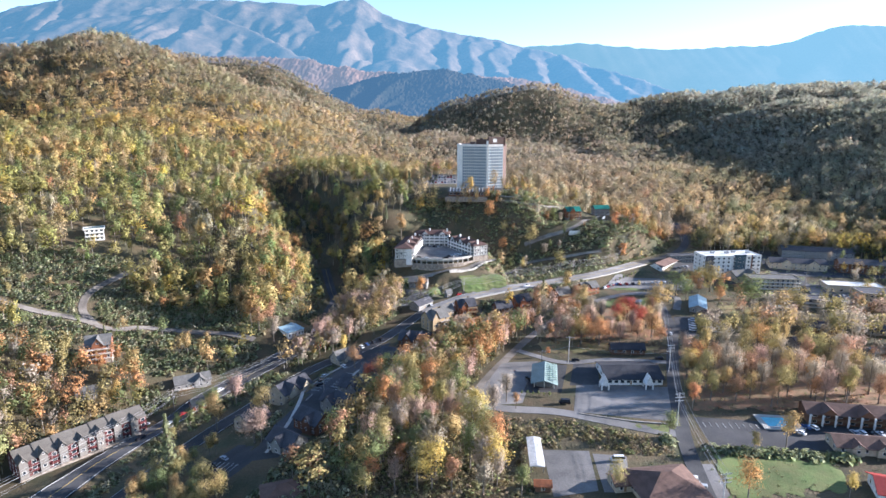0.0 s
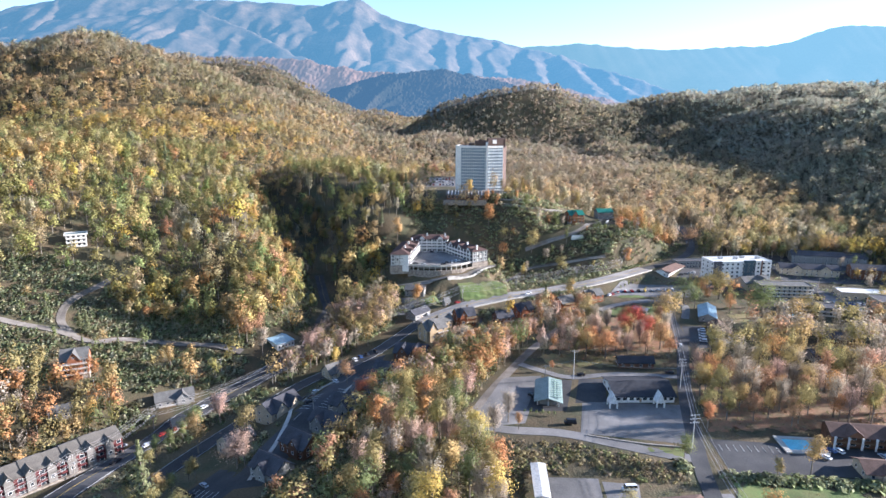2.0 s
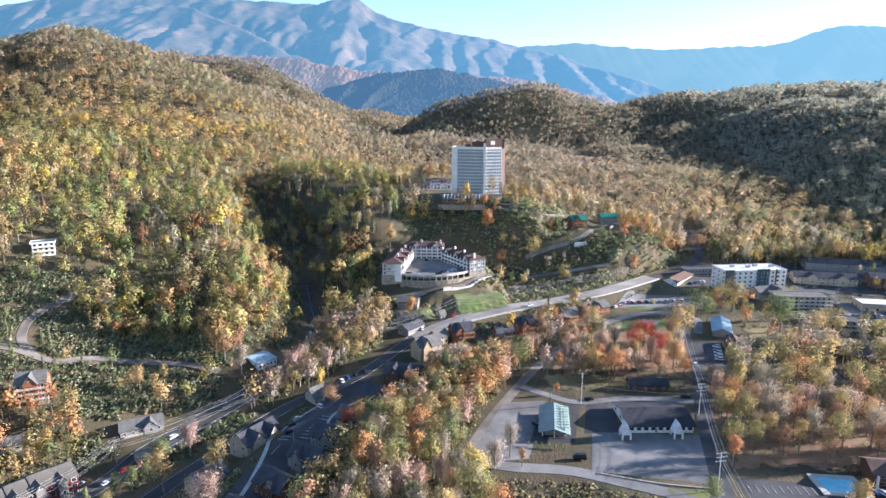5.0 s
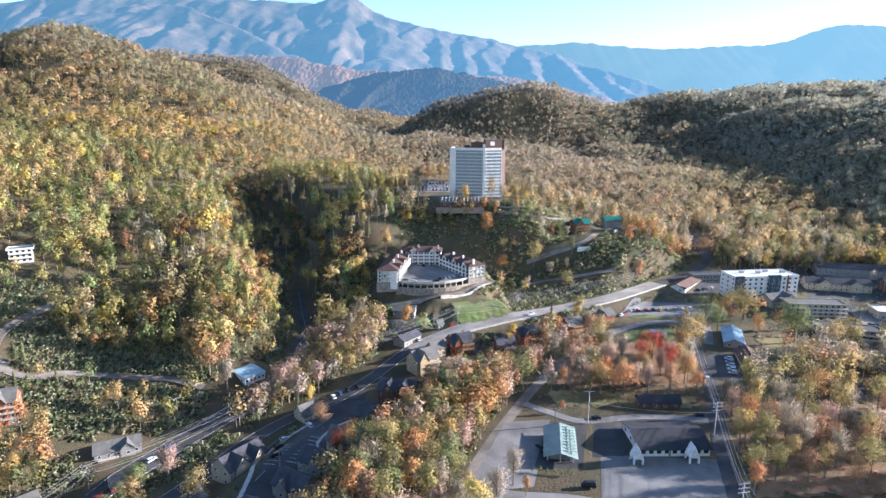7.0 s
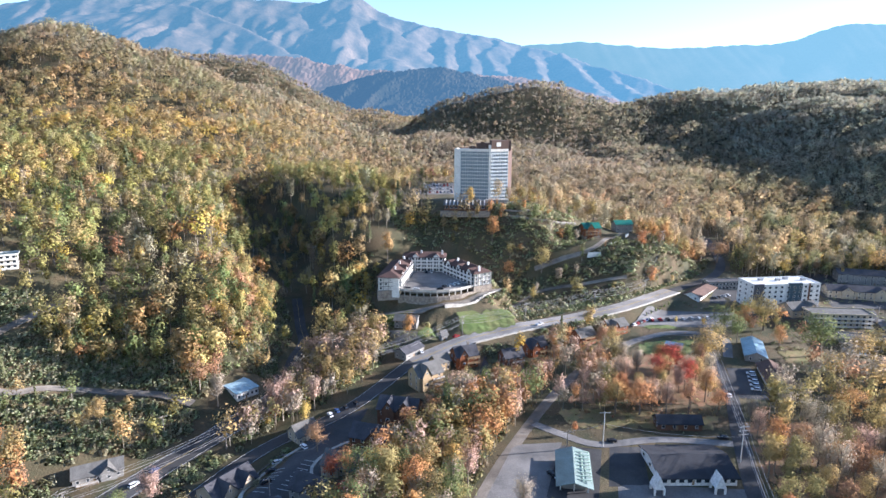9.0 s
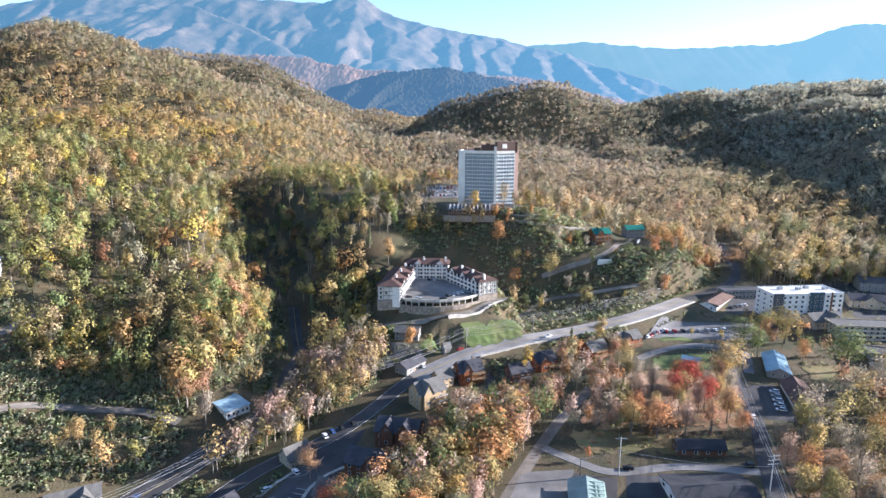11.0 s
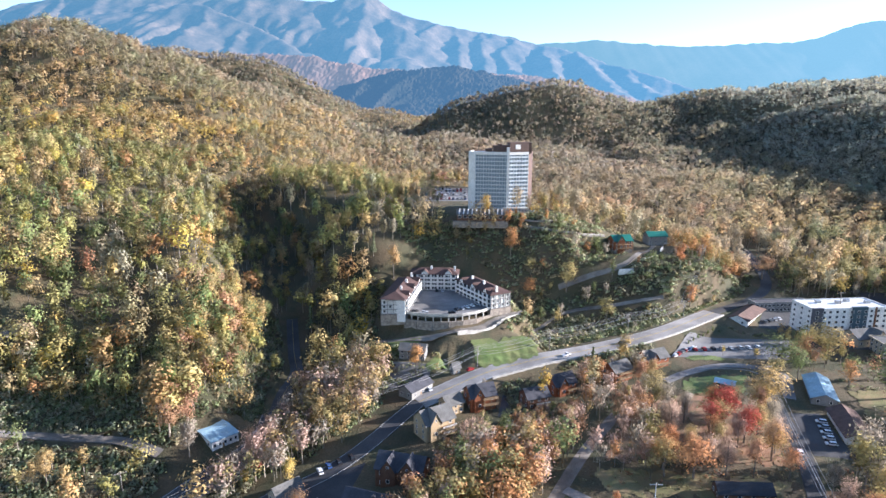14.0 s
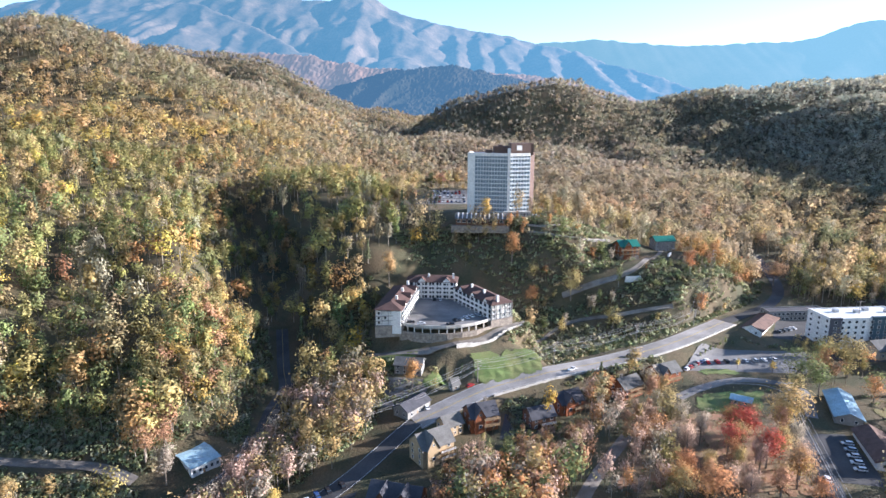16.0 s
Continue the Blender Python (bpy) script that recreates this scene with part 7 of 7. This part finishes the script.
def car_meshes(colour, long_, body_h, cab):
    key = (colour, long_)
    if key in CAR_PARTS:
        return CAR_PARTS[key]
    L, W = long_ / 2, 0.9
    bm = bmesh.new()
    prism(bm, [(-L, 0.35), (L, 0.35), (L, body_h - 0.12), (L - 0.25, body_h), (-L + 0.2, body_h), (-L, body_h - 0.1)], -W, W)
    bmesh.ops.bevel(bm, geom=bm.edges[:], offset=0.07, segments=1, affect="EDGES")
    body = bpy.data.meshes.new("body")
    bm.to_mesh(body)
    bm.free()
    body.materials.append(PAINTS[colour])
    bm = bmesh.new()
    a, b, h = cab
    prism(bm, [(a, body_h - 0.03), (b, body_h - 0.03), (b - 0.55, h - 0.06), (a + 0.35, h - 0.06)], -W + 0.12, W - 0.12)
    glass = bpy.data.meshes.new("glazing")
    bm.to_mesh(glass)
    bm.free()
    glass.materials.append(GLASS)
    bm = bmesh.new()
    prism(bm, [(a + 0.3, h - 0.07), (b - 0.5, h - 0.07), (b - 0.65, h), (a + 0.45, h)], -W + 0.14, W - 0.14)
    roof = bpy.data.meshes.new("roof")
    bm.to_mesh(roof)
    bm.free()
    roof.materials.append(PAINTS[colour])
    bm = bmesh.new()
    bmesh.ops.create_cone(bm, cap_ends=True, segments=12, radius1=0.33, radius2=0.33, depth=0.24, matrix=pose(0, 0, 0, 0, 90, 0))
    wheel = bpy.data.meshes.new("wheel")
    bm.to_mesh(wheel)
    bm.free()
    wheel.materials.append(TYRE)
    tail = box_mesh("tail_lamp", -0.18, 0.18, -0.04, 0.04, -0.1, 0.1, LAMP_RED)
    head = box_mesh("head_lamp", -0.2, 0.2, -0.04, 0.04, -0.09, 0.09, LAMP_CLEAR)
    CAR_PARTS[key] = (body, glass, roof, wheel, tail, head)
    return CAR_PARTS[key]


SHAPES = {"car": (4.6, 0.95, (-1.7, 1.2, 1.45)), "van": (5.8, 1.25, (-2.8, 2.3, 2.5)), "truck": (5.6, 1.05, (-0.4, 1.5, 1.8)), "suv": (4.8, 1.05, (-2.2, 1.3, 1.75))}


def car(x, y, turn, colour="white", shape="car", group="", where="parked on asphalt"):
    long_, bh, cab = SHAPES[shape]
    z = float(height(x, y)) + 0.3
    t = thing({"car": "car", "van": "van", "truck": "pickup_truck", "suv": "car"}[shape], pose(x, y, z, 0, 0, turn), f"{colour} {'sedan' if shape == 'car' else 'cargo van' if shape == 'van' else 'pickup truck' if shape == 'truck' else 'sport utility car'} {where}", "car" if shape != "van" else "van", group)
    body, glass, roof, wheel, tail, head = car_meshes(colour, long_, bh, cab)
    part("body", body, None, t)
    part("glazing", glass, None, t)
    part("roof", roof, None, t)
    for sx in (-0.82, 0.82):
        for sy in (-long_ * 0.3, long_ * 0.31):
            part("wheel", wheel, None, t, at=pose(sx, sy, 0.33))
    return t


def raised_car(x, y, z, turn, colour, shape="car", where="parked on the deck"):
    t = car(x, y, turn, colour, shape, where=where)
    t.matrix_world = pose(x, y, z, 0, 0, turn)
    return t


rc = random.Random(3)
TONES = ["white", "white", "silver", "black", "grey", "blue", "grey", "red", "silver"]
for x, y, turn, tone, shape in ((73, 224, 92, "white", "van"), (98.5, 212, 70, "white", "truck"), (100, 206.5, 70, "silver", "truck"), (168, 251, 20, "blue", "car"), (171, 250.5, 20, "white", "suv"), (162.5, 246, 30, "white", "car"), (187, 246, 10, "silver", "car"),
                               (190, 245.5, 10, "white", "suv"), (194, 245, 10, "black", "truck"), (198, 244, 10, "white", "truck"), (202, 243.5, 10, "white", "car"), (66, 452, -58, "white", "truck"), (102, 471, -58, "black", "suv"), (61, 275, 85, "black", "van"),
                               (-60, 336, 40, "white", "suv"), (-70, 327, -50, "white", "car"), (-70, 317.5, -50, "black", "car"), (-68.5, 305.5, -50, "black", "suv"), (-55.4, 310.5, 40, "white", "suv"), (-56, 305, 40, "white", "truck"), (-52.5, 361.5, 30, "white", "suv"), (-60, 294, 40, "grey", "car"), (-61, 288.5, 40, "white", "car"),
                               (-49.5, 364.5, 30, "blue", "car"), (-45.5, 366.5, 30, "black", "car"), (-40.5, 369, 30, "black", "suv"), (49, 300, 30, "white", "car"), (47, 303, 30, "black", "suv"), (12, 437, -50, "red", "car"), (-116, 348, -32, "grey", "car"), (-128, 316, -28, "white", "suv"),
                               (-139, 291, -24, "red", "car"), (-143, 283, -24, "white", "car"), (-150, 268, -20, "black", "truck"), (-124, 326, -28, "blue", "car"), (-90, 392, -15, "white", "car"), (-155, 283, -20, "silver", "suv"), (128, 330, 80, "black", "suv"), (150, 370, -18, "white", "car"),
                               (78, 328, 80, "black", "car"), (-104, 240, 55, "black", "suv"), (-100, 245, 55, "silver", "car"), (-9, 420, 20, "white", "car"), (-12, 424, 20, "silver", "car")):
    car(x, y, turn, tone, shape, where="on the road" if shape != "van" else "parked beside the scrub")
for k in range(9):  # plaza bays
    car(141 + 5.5 * k, 474 + 0.5 * k, rc.uniform(-6, 6), rc.choice(TONES), rc.choice(("car", "suv")), "cars in the plaza")
for k in range(6):
    car(132 + 2.9 * k, 466 + 2.2 * k, -50, rc.choice(TONES), rc.choice(("car", "suv")), "cars by the roadside wall")
for k in range(5):
    car(167 + 1.7 * k, 376.5 + 4.7 * k, 76, rc.choice(("white", "white", "silver")), "suv", "cars at the low motel")
for k in range(12):
    car(295 + 4.2 * k, 447 - 0.6 * k + rc.uniform(-0.4, 0.4), 4, rc.choice(TONES), rc.choice(("car", "suv", "truck")), "cars at the hotels")
for k in range(10):
    car(296 + 4.4 * k, 433 - 0.8 * k, 4, rc.choice(TONES), rc.choice(("car", "suv")), "cars at the hotels")
for k in range(4):
    car(208 + 4 * k, 516 + 2 * k, 20, rc.choice(TONES), "car", "cars between the motels")
for r in range(6):
    for k in range(13):
        if rc.random() < 0.85:
            car(-29 + 3.5 * k + rc.uniform(-0.3, 0.3), 658 + 13 * r + rc.uniform(-0.4, 0.4), rc.choice((0, 180)), rc.choice(TONES), rc.choice(("car", "suv", "truck")), "cars on the hilltop lot")
for x, y, turn, tone in ((-20, 473, -70, "black"), (-14, 470.5, -75, "silver"), (2, 470, 95, "black"), (8, 478, 30, "silver"), (11, 481, 30, "white"), (5, 476, 30, "black"), (14, 484, 30, "white"), (-8, 515, 0, "black"), (-4, 515, 0, "white"), (18, 486, 35, "silver")):
    raised_car(x, y, 29.62, turn, tone, "car")


# ---- poles and lines ----
def insulator_mesh():
    bm = bmesh.new()
    bmesh.ops.create_cone(bm, cap_ends=True, segments=6, radius1=0.09, radius2=0.05, depth=0.3)
    me = bpy.data.meshes.new("insulator")
    bm.to_mesh(me)
    bm.free()
    me.materials.append(TRIM)
    return me


INSULATOR = insulator_mesh()


def pole(x, y, tall, arms, turn, mat, label):
    z = float(height(x, y))
    t = thing("utility_pole", pose(x, y, z, 0, 0, turn), label, "utility pole")
    bm = bmesh.new()
    bmesh.ops.create_cone(bm, cap_ends=True, segments=8, radius1=0.24, radius2=0.15, depth=tall + 1, matrix=Matrix.Translation((0, 0, tall / 2 - 0.5)))
    part("post", bm, mat, t)
    for k in range(arms):
        zz = tall - 0.6 - (2.3 if arms == 2 else 1.7) * k
        arm = part("crossarm", box_mesh("crossarm", -2.25, 2.25, -0.24, -0.1, zz - 0.1, zz + 0.1, mat), None, t)
        for a in (-2.1, -0.7, 0.7, 2.1):
            part("insulator", INSULATOR, None, arm, at=pose(a, -0.17, zz + 0.24))
    if arms == 2:
        bm = bmesh.new()
        bmesh.ops.create_cone(bm, cap_ends=True, segments=10, radius1=0.35, radius2=0.35, depth=1.1, matrix=Matrix.Translation((0.55, 0, tall - 4.6)))
        part("transformer", bm, METAL, t)
    return (x, y, z + tall)


def cable(a, b, sag, label, r=0.05):
    a, b = Vector(a), Vector(b)
    bm = bmesh.new()
    pts = [a.lerp(b, k / 10) - Vector((0, 0, sag * 4 * (k / 10) * (1 - k / 10))) for k in range(11)]
    tube(bm, pts, [r] * 11, 4)
    me = bpy.data.meshes.new("power_line")
    bm.to_mesh(me)
    bm.free()
    me.materials.append(WIRE)
    tagged(new("power_line", me), label, "cable")


WIRE = material("aluminium_cable", (0.42, 0.41, 0.4), 0.4, spread=0.1, size=1, bump=0, metal=0.3)
POLE_WOOD = material("weathered_pole_wood", (0.34, 0.3, 0.26), 0.9, spread=0.3, size=1)
POLE_PALE = material("pale_steel_pole", (0.55, 0.54, 0.52), 0.6, spread=0.15, size=2)
lower = [(-196, 170), (-163, 258), (-147, 299), (-98, 343), (-67, 372), (-36, 405), (16, 441), (58, 462), (111, 491), (156, 520), (180, 556), (206, 610)]
tops = [pole(x, y, 12.0, 2, 35, POLE_WOOD, "grey timber pole with crossarms and cables") for x, y in lower]
for a, b in zip(tops[:-1], tops[1:]):
    d = Vector((b[1] - a[1], a[0] - b[0], 0)).normalized()
    for off, dz, sag in ((-2.1, -0.3, 1.6), (0.0, -0.3, 1.5), (2.1, -0.3, 1.7), (-2.1, -2.6, 1.9), (2.1, -2.6, 2.0), (0.2, -4.6, 2.3)):
        o = d * off
        cable((a[0] + o.x, a[1] + o.y, a[2] + dz), (b[0] + o.x, b[1] + o.y, b[2] + dz), sag, "thin sagging cable between roadside poles", 0.075 if dz < -4 else 0.05)
street = [(101, 190), (109, 253), (127, 312), (160, 420)]
tops = [pole(x, y, 17, 3, 10, POLE_PALE, "tall pale pole with three crossarms") for x, y in street]
for a, b in zip(tops[:-1], tops[1:]):
    for off, dz in ((-1.35, -0.4), (1.35, -0.4), (-0.5, -2.1), (0.5, -2.1), (0.2, -5.5)):
        cable((a[0] + off, a[1], a[2] + dz), (b[0] + off, b[1], b[2] + dz), 1.6, "cable along the side road", 0.045)
tops2 = [pole(57, 322, 9, 1, 0, POLE_WOOD, "short timber pole by the lane"), pole(73, 324, 17, 1, 0, POLE_PALE, "tall pale pole by the lane")]
cable(tops2[0], (73, 324, 12), 0.8, "cable across the lane")
cable((73, 324, 12), (127, 312, 12.5), 1.8, "cable across the crossing")
pole(-131, 352, 10, 1, 30, POLE_WOOD, "timber pole above the lower road")
pole(-64, 296, 9, 1, 30, POLE_WOOD, "timber pole by the dark lot")
pole(248, 505, 26, 1, 0, POLE_WOOD, "tall timber pole behind the hotel")
pole(297, 470, 13, 1, 0, POLE_WOOD, "timber pole among the motels")
